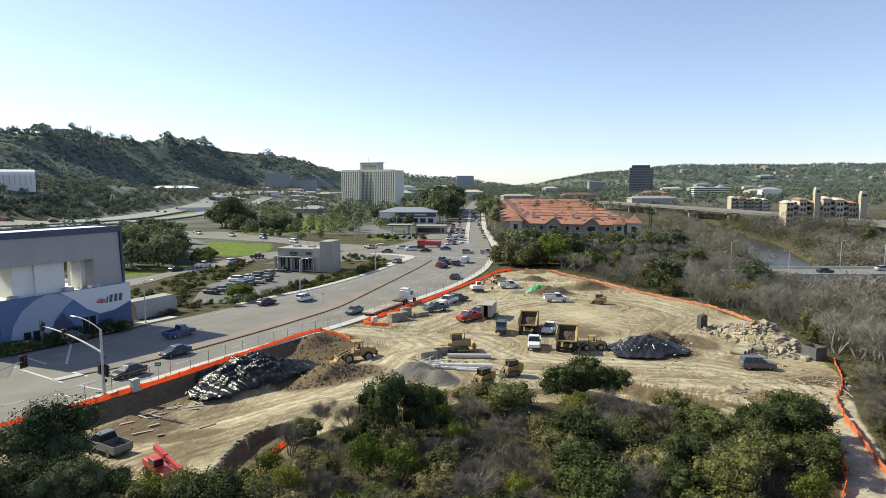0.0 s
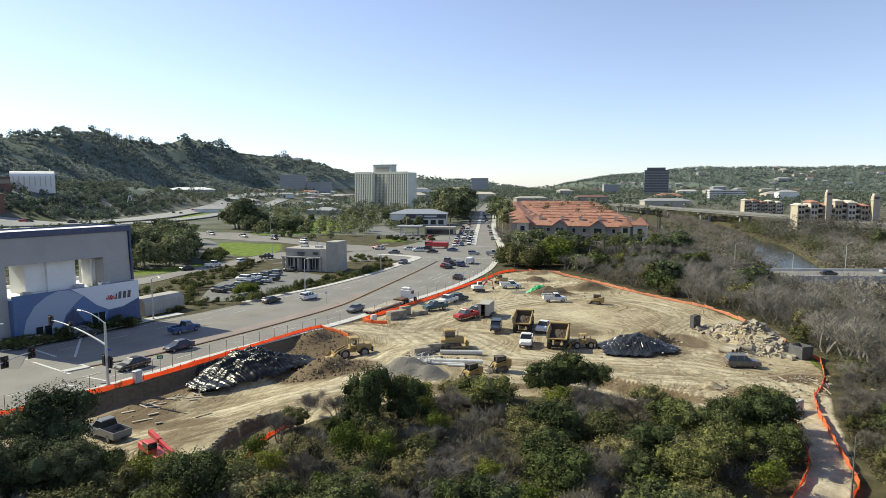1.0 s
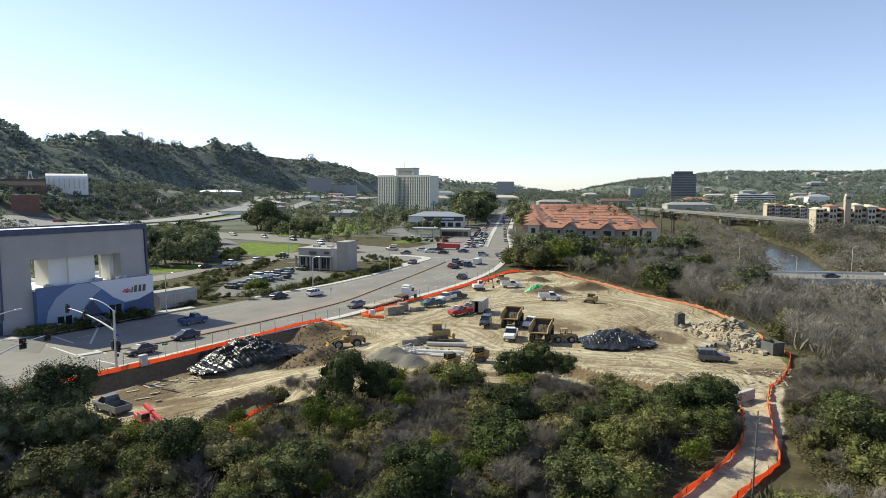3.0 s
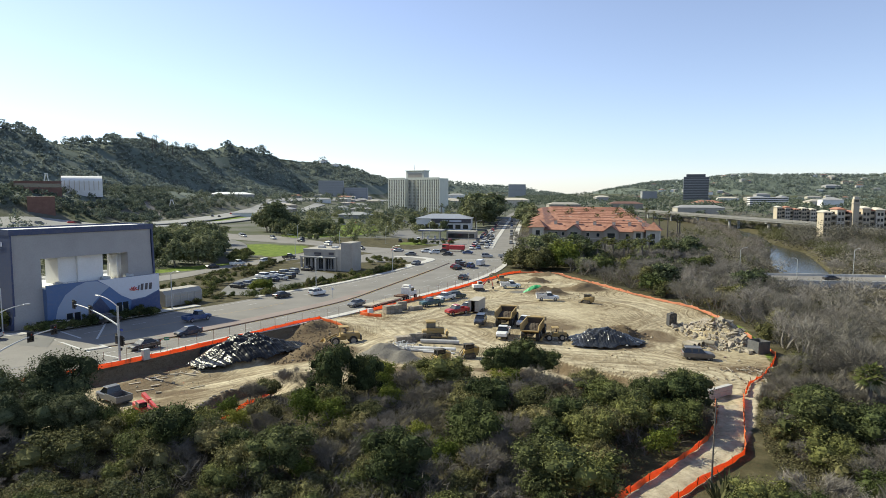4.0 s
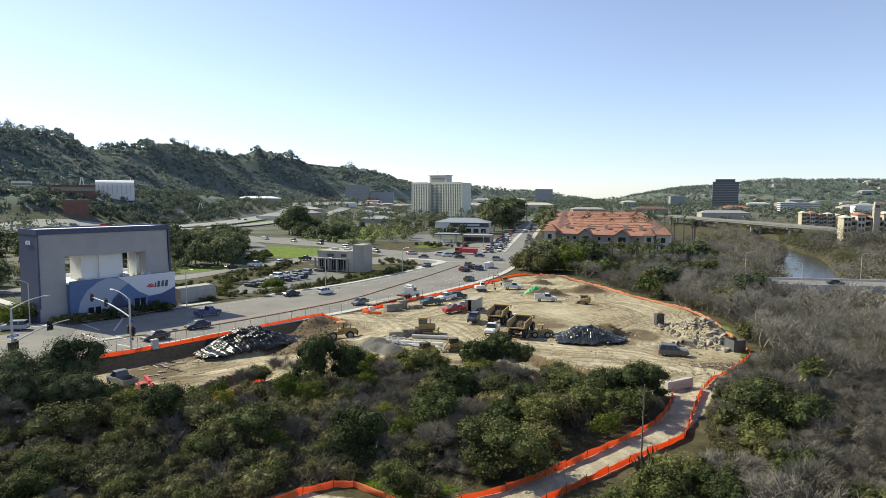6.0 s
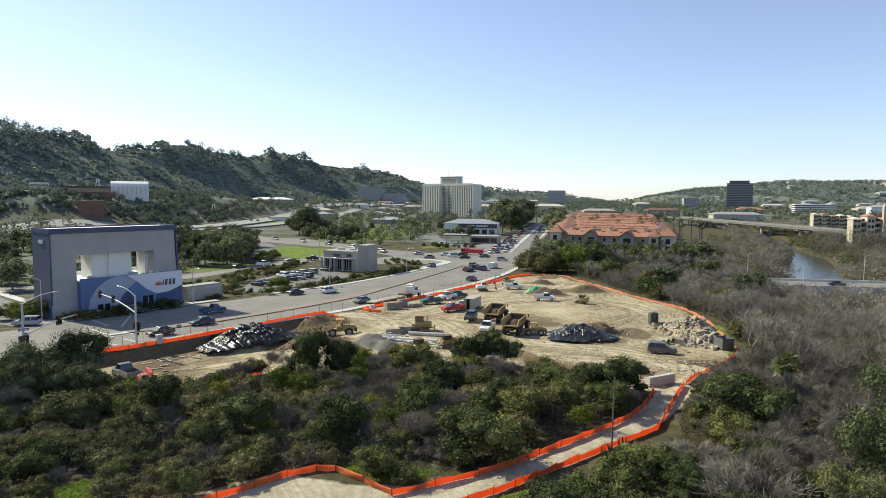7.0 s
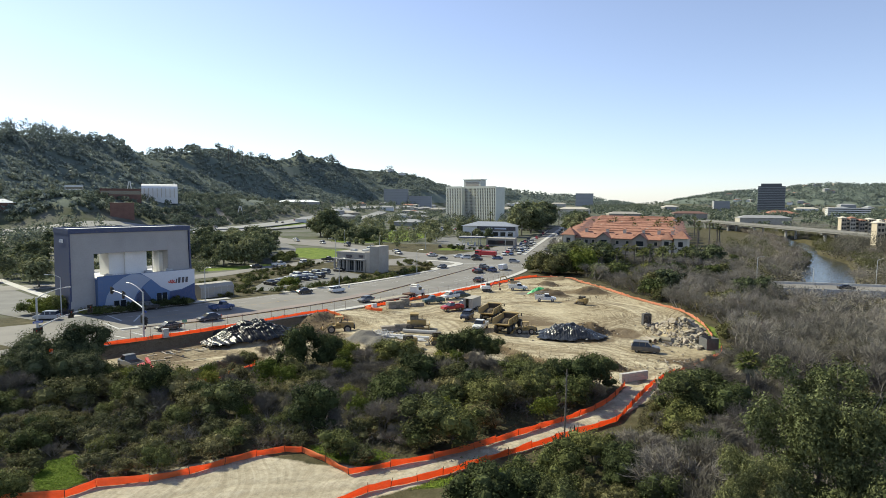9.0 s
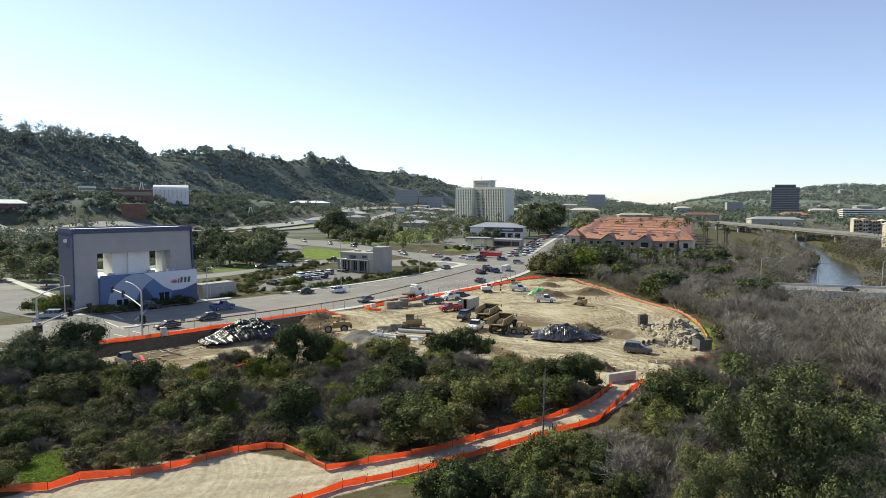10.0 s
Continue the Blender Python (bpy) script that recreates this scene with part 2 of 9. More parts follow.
def land_at(x, y, mounds=True):
    return float(land(np.array([float(x)]), np.array([float(y)]), mounds)[0])


def inside(px, py, poly):
    """Signed-ish test: 1 inside a plan polygon, 0 outside."""
    hit = np.zeros(np.shape(px), bool)
    for (ax, ay), (bx, by) in zip(poly, poly[1:] + poly[:1]):
        cross = ((ay > py) != (by > py)) & (px < (bx - ax) * (py - ay) / ((by - ay) or 1e-9) + ax)
        hit ^= cross
    return hit


def steps(a, b, lo, hi, fine, grow, most):
    """Grid lines from a to b, fine between lo and hi."""
    mid = list(np.arange(lo, hi + 0.01, fine))
    out, s, x = [], fine, hi
    while x < b:
        s = min(s * grow, most)
        x += s
        out.append(x)
    left, s, x = [], fine, lo
    while x > a:
        s = min(s * grow, most)
        x -= s
        left.append(x)
    return np.array(left[::-1] + mid + out)


def resample(line, step):
    """Points at even steps along a plan polyline, smoothed (Catmull-Rom)."""
    p = [np.array(q, float) for q in line]
    p = [2 * p[0] - p[1]] + p + [2 * p[-1] - p[-2]]
    out = []
    for k in range(1, len(p) - 2):
        n = max(1, int(np.linalg.norm(p[k + 1][:2] - p[k][:2]) / step))
        for j in range(n):
            t = j / n
            out.append(0.5 * (2 * p[k] + (p[k + 1] - p[k - 1]) * t + (2 * p[k - 1] - 5 * p[k] + 4 * p[k + 1] - p[k + 2]) * t * t + (3 * p[k] - p[k - 1] - 3 * p[k + 1] + p[k + 2]) * t ** 3))
    out.append(p[-2])
    return np.array(out)


def shifted(line, d):
    """A plan polyline moved d to its right."""
    q = np.array([p[:2] for p in line], float)
    t = np.gradient(q, axis=0)
    t /= np.linalg.norm(t, axis=1)[:, None]
    return [tuple(p) for p in q + d * np.stack([t[:, 1], -t[:, 0]], 1)]


# ---- shared materials ----
M = {}
M["asphalt"] = surface("asphalt", (0.168, 0.156, 0.14), (0.235, 0.219, 0.197), 0.12, 40, 0.9, bump=0.15, bump_size=0.01)
M["asphalt_dark"] = surface("dark_asphalt", (0.12, 0.116, 0.11), (0.185, 0.18, 0.17), 0.15, 40, 0.9, bump=0.15, bump_size=0.01)
M["concrete"] = surface("concrete", (0.42, 0.40, 0.37), (0.56, 0.54, 0.50), 0.5, 12, 0.85)
M["freeway"] = surface("worn_freeway_concrete", (0.22, 0.216, 0.208), (0.31, 0.303, 0.29), 0.1, 12, 0.9)
M["line_white"] = surface("road_paint_white", (0.45, 0.45, 0.44), (0.62, 0.62, 0.60), 1.5, 9, 0.7, bump=0)
M["line_yellow"] = surface("road_paint_yellow", (0.42, 0.28, 0.07), (0.55, 0.36, 0.09), 1.5, 9, 0.7, bump=0)
M["kerb_dark"] = surface("weathered_kerb", (0.085, 0.058, 0.048), (0.15, 0.105, 0.088), 1.0, 8, 0.9)
M["soil"] = surface("bare_soil", (0.30, 0.22, 0.14), (0.44, 0.345, 0.235), 0.25, 18, 0.95, bump=0.5, bump_size=0.06)
# near-black brown that paints the shade inside the truck bodies
M["bed_shade"] = surface("bed_shade_brown", (0.04, 0.03, 0.02), (0.085, 0.062, 0.042), 0.4, 12, 0.95, bump=0.6, bump_size=0.08)
M["gravel"] = surface("gravel", (0.17, 0.165, 0.155), (0.30, 0.29, 0.275), 0.8, 22, 0.95, bump=0.6, bump_size=0.05)
M["water"] = blank("river_water")[0]
nt = M["water"].node_tree
b = nt.nodes["Principled BSDF"]
b.inputs["Base Color"].default_value = (0.035, 0.04, 0.035, 1)
b.inputs["Roughness"].default_value = 0.06
bp = node(nt, "ShaderNodeBump", Strength=0.5, Distance=0.3)
nt.links.new(noise_fac(nt, 0.6, 4), bp.inputs["Height"])
nt.links.new(bp.outputs[0], b.inputs["Normal"])


def ground_material():
    """Dirt, grass, scrub soil and haze-paled hillside, told apart by masks on the ground sheet."""
    m, nt, b = blank("open_ground")

    def mask(name, a=0.35, c=0.65):
        at = nt.nodes.new("ShaderNodeAttribute")
        at.attribute_name = name
        edge = math_node(nt, "ADD", at.outputs["Fac"], math_node(nt, "MULTIPLY", math_node(nt, "SUBTRACT", noise_fac(nt, 0.7, 5, 0.7), 0.5), 0.7))
        return ramp(nt, edge, [(a, (0, 0, 0)), (c, (1, 1, 1))])

    big, mid, fine = noise_fac(nt, 0.045, 5), noise_fac(nt, 0.35, 9, 0.74), noise_fac(nt, 5.0, 3, 0.7)
    scrub = ramp(nt, mid, [(0.3, (0.035, 0.034, 0.016)), (0.5, (0.08, 0.07, 0.036)), (0.7, (0.14, 0.12, 0.07))])
    # graded earth: pale where driven on, browner where dug
    dirt = ramp(nt, mid, [(0.28, (0.22, 0.175, 0.105)), (0.48, (0.39, 0.325, 0.21)), (0.68, (0.54, 0.465, 0.32))])
    dirt = mixed(nt, ramp(nt, big, [(0.42, (0, 0, 0)), (0.62, (0.75, 0.75, 0.75))]), dirt, (0.55, 0.475, 0.33))
    # wheel tracks: stretched bands that wander
    tc = nt.nodes.new("ShaderNodeTexCoord")
    tracks = None
    bend = node(nt, "ShaderNodeTexNoise", Scale=0.022, Detail=2.0)
    nt.links.new(tc.outputs["Object"], bend.inputs["Vector"])
    warp = nt.nodes.new("ShaderNodeVectorMath")
    warp.operation = "MULTIPLY_ADD"
    nt.links.new(bend.outputs["Color"], warp.inputs[0])
    warp.inputs[1].default_value = (70, 70, 0)
    nt.links.new(tc.outputs["Object"], warp.inputs[2])
    patch = ramp(nt, noise_fac(nt, 0.06, 3), [(0.36, (0.2, 0.2, 0.2)), (0.56, (1, 1, 1))])
    for turn, stretch in ((0.55, (0.30, 0.012, 1)), (-0.6, (0.26, 0.010, 1)), (0.25, (0.75, 0.014, 1)), (-0.95, (0.8, 0.016, 1))):
        mp = nt.nodes.new("ShaderNodeMapping")
        mp.inputs["Rotation"].default_value = (0, 0, turn)
        mp.inputs["Scale"].default_value = stretch
        nt.links.new(warp.outputs[0], mp.inputs[0])
        n = node(nt, "ShaderNodeTexNoise", Scale=3.0, Detail=4.0, Roughness=0.6)
        nt.links.new(mp.outputs[0], n.inputs["Vector"])
        band = ramp(nt, n.outputs["Fac"], [(0.46, (0, 0, 0)), (0.56, (1, 1, 1))])
        tracks = band if tracks is None else mixed(nt, 0.5, tracks, band)
    tracks = mixed(nt, 1.0, tracks, patch, "MULTIPLY")
    dirt = mixed(nt, math_node(nt, "MULTIPLY", tracks, 0.95), dirt, (0.13, 0.09, 0.05))
    dirt = mixed(nt, math_node(nt, "MULTIPLY", math_node(nt, "MULTIPLY", mask("haul"), 0.8), math_node(nt, "SUBTRACT", 1.0, math_node(nt, "MULTIPLY", tracks, 0.6))), dirt, ramp(nt, mid, [(0.3, (0.50, 0.43, 0.295)), (0.7, (0.66, 0.585, 0.425))]))
    rut = nt.nodes.new("ShaderNodeAttribute")
    rut.attribute_name = "rut"
    worn = math_node(nt, "MULTIPLY", rut.outputs["Fac"], ramp(nt, noise_fac(nt, 0.5, 5, 0.7), [(0.32, (0.2, 0.2, 0.2)), (0.55, (1, 1, 1))]))
    dirt = mixed(nt, math_node(nt, "MINIMUM", math_node(nt, "MULTIPLY", worn, 1.05), 0.8), dirt, (0.19, 0.145, 0.09))
    clod = ramp(nt, noise_fac(nt, 1.6, 8, 0.8), [(0.36, (0.62, 0.62, 0.62)), (0.5, (1, 1, 1)), (0.66, (1.25, 1.25, 1.25))])
    dirt = mixed(nt, 0.8, dirt, clod, "MULTIPLY")
    # brown dug soil; the same dark tone paints shade on the cut banks
    dark_earth = mask("dug_shaded")
    dirt = mixed(nt, math_node(nt, "MULTIPLY", dark_earth, 0.85), dirt, ramp(nt, fine, [(0.3, (0.07, 0.047, 0.028)), (0.7, (0.165, 0.115, 0.068))]))
    grass = ramp(nt, mid, [(0.3, (0.07, 0.10, 0.018)), (0.5, (0.13, 0.185, 0.026)), (0.62, (0.19, 0.235, 0.04)), (0.75, (0.22, 0.21, 0.08))])
    # far hillside: blue-grey haze is mixed into this ground colour
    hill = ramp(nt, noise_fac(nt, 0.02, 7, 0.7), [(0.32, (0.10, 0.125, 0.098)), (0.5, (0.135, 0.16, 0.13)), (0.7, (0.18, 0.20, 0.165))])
    trail = ramp(nt, mid, [(0.3, (0.33, 0.285, 0.205)), (0.5, (0.45, 0.395, 0.295)), (0.7, (0.56, 0.50, 0.385))])
    trail = mixed(nt, math_node(nt, "MULTIPLY", tracks, 0.45), trail, (0.20, 0.16, 0.10))
    trail = mixed(nt, math_node(nt, "MULTIPLY", worn, 0.4), trail, (0.21, 0.17, 0.11))
    trail = mixed(nt, 0.7, trail, clod, "MULTIPLY")
    gravel = ramp(nt, fine, [(0.3, (0.125, 0.115, 0.10)), (0.7, (0.23, 0.215, 0.19))])
    city = ramp(nt, noise_fac(nt, 0.03, 4), [(0.4, (0.075, 0.085, 0.045)), (0.6, (0.15, 0.148, 0.125))])
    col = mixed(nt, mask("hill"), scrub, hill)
    col = mixed(nt, mask("city"), col, city)
    col = mixed(nt, mask("grass"), col, grass)
    col = mixed(nt, mask("trail"), col, trail)
    bare = mask("dirt")
    col = mixed(nt, bare, col, dirt)
    col = mixed(nt, mask("gravel"), col, gravel)
    col = mixed(nt, math_node(nt, "MULTIPLY", fine, 0.5), col, (0.5, 0.5, 0.5), "OVERLAY")
    nt.links.new(col, b.inputs["Base Color"])
    b.inputs["Roughness"].default_value, b.inputs["Specular IOR Level"].default_value = 0.95, 0.15
    hgt = math_node(nt, "ADD", math_node(nt, "MULTIPLY", mid, 0.6), math_node(nt, "ADD", math_node(nt, "MULTIPLY", fine, 0.18), math_node(nt, "MULTIPLY", math_node(nt, "MULTIPLY", tracks, bare), -0.12)))
    bp = node(nt, "ShaderNodeBump", Strength=0.8, Distance=0.45)
    nt.links.new(hgt, bp.inputs["Height"])
    nt.links.new(bp.outputs[0], b.inputs["Normal"])
    return m


M["ground"] = ground_material()
GRASS = (((-112, 283), (-78, 273), (-70, 243), (-76, 226), (-90, 232), (-104, 256)), ((-125, 480), (-90, 460), (-66, 388), (-72, 338), (-108, 318), (-130, 400)), ((-44, 287), (-12, 285), (-10, 300), (-36, 304)),
         ((-15.2, 25.6), (-13.6, 22.4), (-11.6, 20.6), (-9.4, 21.4), (-9.0, 23.2), (-10.8, 24.2), (-12.0, 26.6), (-14.0, 27.4)), ((17.5, 27.5), (24.5, 31), (26, 34.5), (19.5, 30)), ((5.5, 34), (12, 31), (15, 34), (10, 36)), ((52, 82), (56, 96), (58, 112), (56, 126), (54, 112), (53.8, 96)),
         ((-98, 170), (-84, 186), (-78, 203), (-83, 205), (-100, 182)), ((-250, 470), (-215, 480), (-215, 560), (-255, 600)))


HAUL = (((-17, 110, 3.5), (-9, 106, 4.5), (-4, 99, 4), (-8, 92, 3.5), (-9, 84, 3), (-13, 74, 3), (-22, 68, 2.8), (-30, 60, 2.2)), ((-9, 106, 4), (4, 104, 3.5), (9, 92, 3), (20, 90, 3), (34, 86.5, 3.5), (44, 76, 3.5), (42, 68, 2.5)),
        ((-6, 112, 4), (3, 128, 4), (14, 140, 4), (30, 148, 4), (44, 138, 4), (48, 122, 3.5), (40, 106, 3.5), (38, 92, 3)), ((6, 84, 3), (14, 82, 2.5), (22, 80, 3), (36, 78, 3)), ((4, 152, 3), (16, 170, 4), (30, 168, 4)))


def wheel_ruts(gx, gy):
    """How deep the ground is rutted by wheels: pairs of tracks that follow the haul ways and wander across the site and the trail."""
    rnd = random.Random(12)
    lines = [[(x + rnd.gauss(0, 0.2), y + rnd.gauss(0, 0.2)) for x, y, w in TRAIL[:10]] for _ in range(1)]
    for line in HAUL:
        for _ in range(6):
            off = rnd.gauss(0, 3.4)
            lines.append([(x + rnd.gauss(0, 0.9), y + rnd.gauss(0, 0.9)) for x, y in shifted(line, off)])
    lines += [[(40, 120), (43, 108), (41, 99), (37, 92), (30, 88)], [(34, 118), (42, 112), (47, 106), (46, 98), (42, 91)], [(50, 122), (44, 116), (40, 106), (40, 96), (44, 88)], [(30, 124), (38, 118), (44, 120), (50, 130)],
              [(-36, 60), (-30, 64), (-22, 70), (-14, 78)], [(-34, 57), (-27, 62), (-19, 68), (-11, 76)], [(-30, 55), (-25, 61), (-18, 66), (-9, 72)], [(-33, 65), (-26, 69), (-18, 75), (-12, 84)], [(-28, 54), (-23, 59), (-16, 66)], [(22, 79), (30, 76), (38, 74), (44, 70)], [(24, 82), (33, 80), (42, 80), (50, 84)]]
    out = np.zeros(gx.shape)
    near = (gx > -54) & (gx < 60) & (gy > 18) & (gy < 192)
    px, py = gx[near], gy[near]
    best = np.zeros(px.shape)
    for line in lines:
        q = resample(line, 4.0)
        gauge = rnd.uniform(0.8, 1.15)
        d, _, _ = along(px, py, [(x, y, 0) for x, y in q])
        best = np.maximum(best, rnd.uniform(0.45, 1.0) * np.exp(-((d - gauge) / 0.3) ** 2))
    out[near] = best
    return out


def build_ground():
    xs = steps(-4600, 4600, -52, 58, 0.42, 1.045, 55)
    ys = steps(-900, 4700, 22, 158, 0.42, 1.05, 50)
    gx, gy = np.meshgrid(xs, ys)
    gz = land(gx, gy)
    nx, ny = len(xs), len(ys)
    rut = wheel_ruts(gx, gy)
    gz = gz - 0.10 * rut + 0.035 * inside(gx, gy, SITE) * (wave(gx, gy, 0.7, 2) + 0.7 * wave(gx + 0.4 * gy, gy, 0.38, 5)) * (np.hypot(gx, gy - 90) < 90)
    me = bpy.data.meshes.new("ground")
    verts = np.stack([gx.ravel(), gy.ravel(), gz.ravel()], 1)
    i = np.arange(nx * ny).reshape(ny, nx)
    quads = np.stack([i[:-1, :-1].ravel(), i[:-1, 1:].ravel(), i[1:, 1:].ravel(), i[1:, :-1].ravel()], 1)
    me.from_pydata(verts.tolist(), [], quads.tolist())
    me.shade_smooth()
    px, py = gx.ravel(), gy.ravel()
    masks = {"dirt": inside(px, py, SITE), "trail": along(px, py, TRAIL)[0] < along(px, py, TRAIL)[1], "grass": np.zeros(px.shape, bool), "dug_shaded": np.zeros(px.shape), "haul": np.zeros(px.shape), "rut": rut.ravel(), "gravel": np.zeros(px.shape)}
    for poly in GRASS:
        masks["grass"] |= inside(px, py, poly)
    far = np.hypot(px, py)
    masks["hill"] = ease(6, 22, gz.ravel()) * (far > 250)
    masks["city"] = ease(-70, -95, px) * (masks["hill"] < 0.4) + (py > 330) * (px < 15) * (masks["hill"] < 0.4) + (py > 620) * (masks["hill"] < 0.4)
    for (mx, my, rx, ry, k), name in (((-17, 85, 9, 8, 1.25), "dug_shaded"), ((-22.0, 102, 8, 7, 1.25), "dug_shaded"), ((-19, 93, 6, 6, 1.1), "dug_shaded"), ((-34, 66, 6, 6, 0.85), "dug_shaded"), ((-27, 63, 5, 3, 0.85), "dug_shaded"), ((27, 70, 7, 2.2, 0.85), "dug_shaded"), ((31, 95, 9, 6.5, 0.85), "dug_shaded"), ((14, 75, 9, 2, 0.85), "dug_shaded"), ((-1, 73, 6, 3, 0.85), "dug_shaded"), ((40, 102, 4, 8, 0.85), "dug_shaded"), ((33, 101, 6, 4, 0.85), "dug_shaded"), ((24, 150, 8, 3.5, 0.85), "dug_shaded"), ((36.4, 71.5, 2.6, 2, 0.85), "dug_shaded"), ((48, 80, 6, 3, 0.85), "dug_shaded"), ((-20.5, 113.5, 5, 2.2, 0.85), "dug_shaded"),
                                   ((26, 184, 8, 3, 0.85), "dug_shaded"), ((-35, 73, 4, 10, 0.85), "dug_shaded"), ((22, 108, 7, 5, 0.85), "dug_shaded"), ((24, 71, 5, 2.2, 0.85), "dug_shaded"), ((-16.5, 58.5, 2.5, 4, 0.85), "dug_shaded"), ((-4.6, 82.4, 5.0, 4.6, 1.1), "gravel"), ((-1.4, 79.6, 3.2, 3, 1.1), "gravel"), ((-25, 57, 7, 7, 0.55), "dug_shaded"), ((-28, 72, 9, 6, 0.5), "dug_shaded"), ((0, 70, 12, 4, 0.5), "dug_shaded"), ((20, 112, 12, 7, 0.6), "dug_shaded"), ((36, 140, 14, 5, 0.45), "dug_shaded"), ((33, 158, 10, 6, 0.8), "dug_shaded"), ((22, 171, 7, 4, 0.8), "dug_shaded"), ((42, 90, 8, 4, 0.4), "dug_shaded"), ((-6, 96, 9, 4, 0.45), "dug_shaded"), ((18, 152, 5, 3, 0.85), "gravel")):
        masks[name] = np.maximum(masks[name], k * (1 - ease(0.3, 1.3, np.hypot((px - mx) / rx, (py - my) / ry))))
    # shade of the cut bank and the pit wall, coloured into the earth
    d, w, sd = along(px, py, CUT)
    masks["dug_shaded"] = np.maximum(masks["dug_shaded"], (sd < 0) * (1 - ease(1.5, 4.5, d)) * (py < 106) * (py > 50))
    d, w, sd = along(px, py, PIT)
    masks["dug_shaded"] = np.maximum(masks["dug_shaded"], (sd < 0) * (w > 0.3) * (1 - ease(1.5, 3.5, d)))
    d, w, sd = along(px, py, SCARP)
    masks["dug_shaded"] = np.maximum(masks["dug_shaded"], 0.75 * (sd < 0) * (1 - ease(0.8, 2.6, d)))
    for line in HAUL:
        d, w, s = along(px, py, line)
        masks["haul"] = np.maximum(masks["haul"], 1 - ease(0.4, 1.25, d / w))
    for name in ("dirt", "trail", "grass"):      # soft borders
        v = np.asarray(masks[name], float).reshape(ny, nx)
        for _ in range(2):
            v[1:-1] = (v[:-2] + 2 * v[1:-1] + v[2:]) / 4
            v[:, 1:-1] = (v[:, :-2] + 2 * v[:, 1:-1] + v[:, 2:]) / 4
        masks[name] = v.ravel()
    for name, v in masks.items():
        me.attributes.new(name, "FLOAT", "POINT").data.foreach_set("value", np.asarray(v, np.float32))
    me.materials.append(M["ground"])
    return tagged(new("ground", me), "graded tan earth, scrubland and far green hills", "ground", "", "structure")


build_ground()
g = Geo()
pts = np.array([(x, y, w) for x, y, w in RIVER], float)
for k in range(len(pts) - 1):
    a, c = pts[k], pts[k + 1]
    d = np.array([c[1] - a[1], a[0] - c[0]]) / math.hypot(c[0] - a[0], c[1] - a[1])
    g.add([(*(a[:2] - d * (a[2] + 9)), -2.0), (*(a[:2] + d * (a[2] + 9)), -2.0), (*(c[:2] + d * (c[2] + 9)), -2.0), (*(c[:2] - d * (c[2] + 9)), -2.0)], [(0, 1, 2, 3)])
structure("water", g, M["water"], "still blue-grey river between bare willows", "river")


# ---- roads ----
def edge_pair(line_a, line_b, n):
    """Two edges sampled to the same count."""
    res = []
    for line in (line_a, line_b):
        q = resample(line, 1.0)
        s = np.concatenate([[0], np.cumsum(np.hypot(*np.diff(q[:, :2], axis=0).T))])
        t = np.linspace(0, s[-1], n)
        res.append(np.stack([np.interp(t, s, q[:, 0]), np.interp(t, s, q[:, 1])], 1))
    return res


def strip(geo, a, b, lift, depth=0.0):
    """A sheet between two sampled edges, lying on the land; with depth it is a slab with sides."""
    za, zb = land(a[:, 0], a[:, 1], False) + lift, land(b[:, 0], b[:, 1], False) + lift
    n, v0 = len(a), len(geo.v)
    geo.v += [(*p, z) for p, z in zip(a, za)] + [(*p, z) for p, z in zip(b, zb)]
    geo.f += [(v0 + i, v0 + n + i, v0 + n + i + 1, v0 + i + 1) for i in range(n - 1)]
    if depth:
        v1 = len(geo.v)
        geo.v += [(*p, z - depth) for p, z in zip(a, za)] + [(*p, z - depth) for p, z in zip(b, zb)]
        for i in range(n - 1):
            geo.f += [(v0 + i, v0 + i + 1, v1 + i + 1, v1 + i), (v0 + n + i, v1 + n + i, v1 + n + i + 1, v0 + n + i + 1)]
        geo.f += [(v0, v1, v1 + n, v0 + n), (v0 + n - 1, v0 + 2 * n - 1, v1 + 2 * n - 1, v1 + n - 1)]
    return geo


def ribbon(geo, line, width, lift, depth=0.0, step=2.0):
    q = resample([p[:2] for p in line], step)
    return strip(geo, np.array(shifted(q, -width / 2)), np.array(shifted(q, width / 2)), lift, depth)


NEAR_KERB = ((-105, -40), (-64, 32), (-46.5, 62.7), (-41.6, 73.2), (-35.6, 88), (-28, 102.4), (-20.6, 115.5), (-12.2, 135.3), (0.1, 162.5), (8.8, 191.2), (13.9, 224.8))
FAR_KERB = ((-128, -22), (-92, 40), (-72, 76), (-63.5, 96), (-56.4, 112.5), (-51.0, 122.5), (-45.6, 135), (-40.2, 145.5), (-32.8, 158.5), (-25.5, 177.1), (-18.6, 200), (-14, 224))
MEDIAN = ((-50, 80.5), (-43.4, 89), (-36.7, 101.8), (-29.8, 117.2), (-24.2, 131.9), (-20.6, 148.3), (-15.5, 171), (-10.4, 194.9), (-6.9, 213.3))
a, c = edge_pair(FAR_KERB, NEAR_KERB, 160)
structure("road", strip(Geo(), a, c, 0.05), M["asphalt"], "wide grey asphalt avenue curving past the site", "road")
# the crossing and the street that leaves it, the street behind, the side street and the car park
more = Geo()
a, c = edge_pair(((-62, 205), (-46, 235), (-28, 262), (-19, 285), (-10, 330), (0, 386), (12, 606), (30, 900)), ((13.9, 224.8), (15.5, 240), (16, 262), (16.5, 285), (17.2, 330), (18, 386), (27.6, 606), (46, 900)), 120)
strip(more, a, c, 0.06)
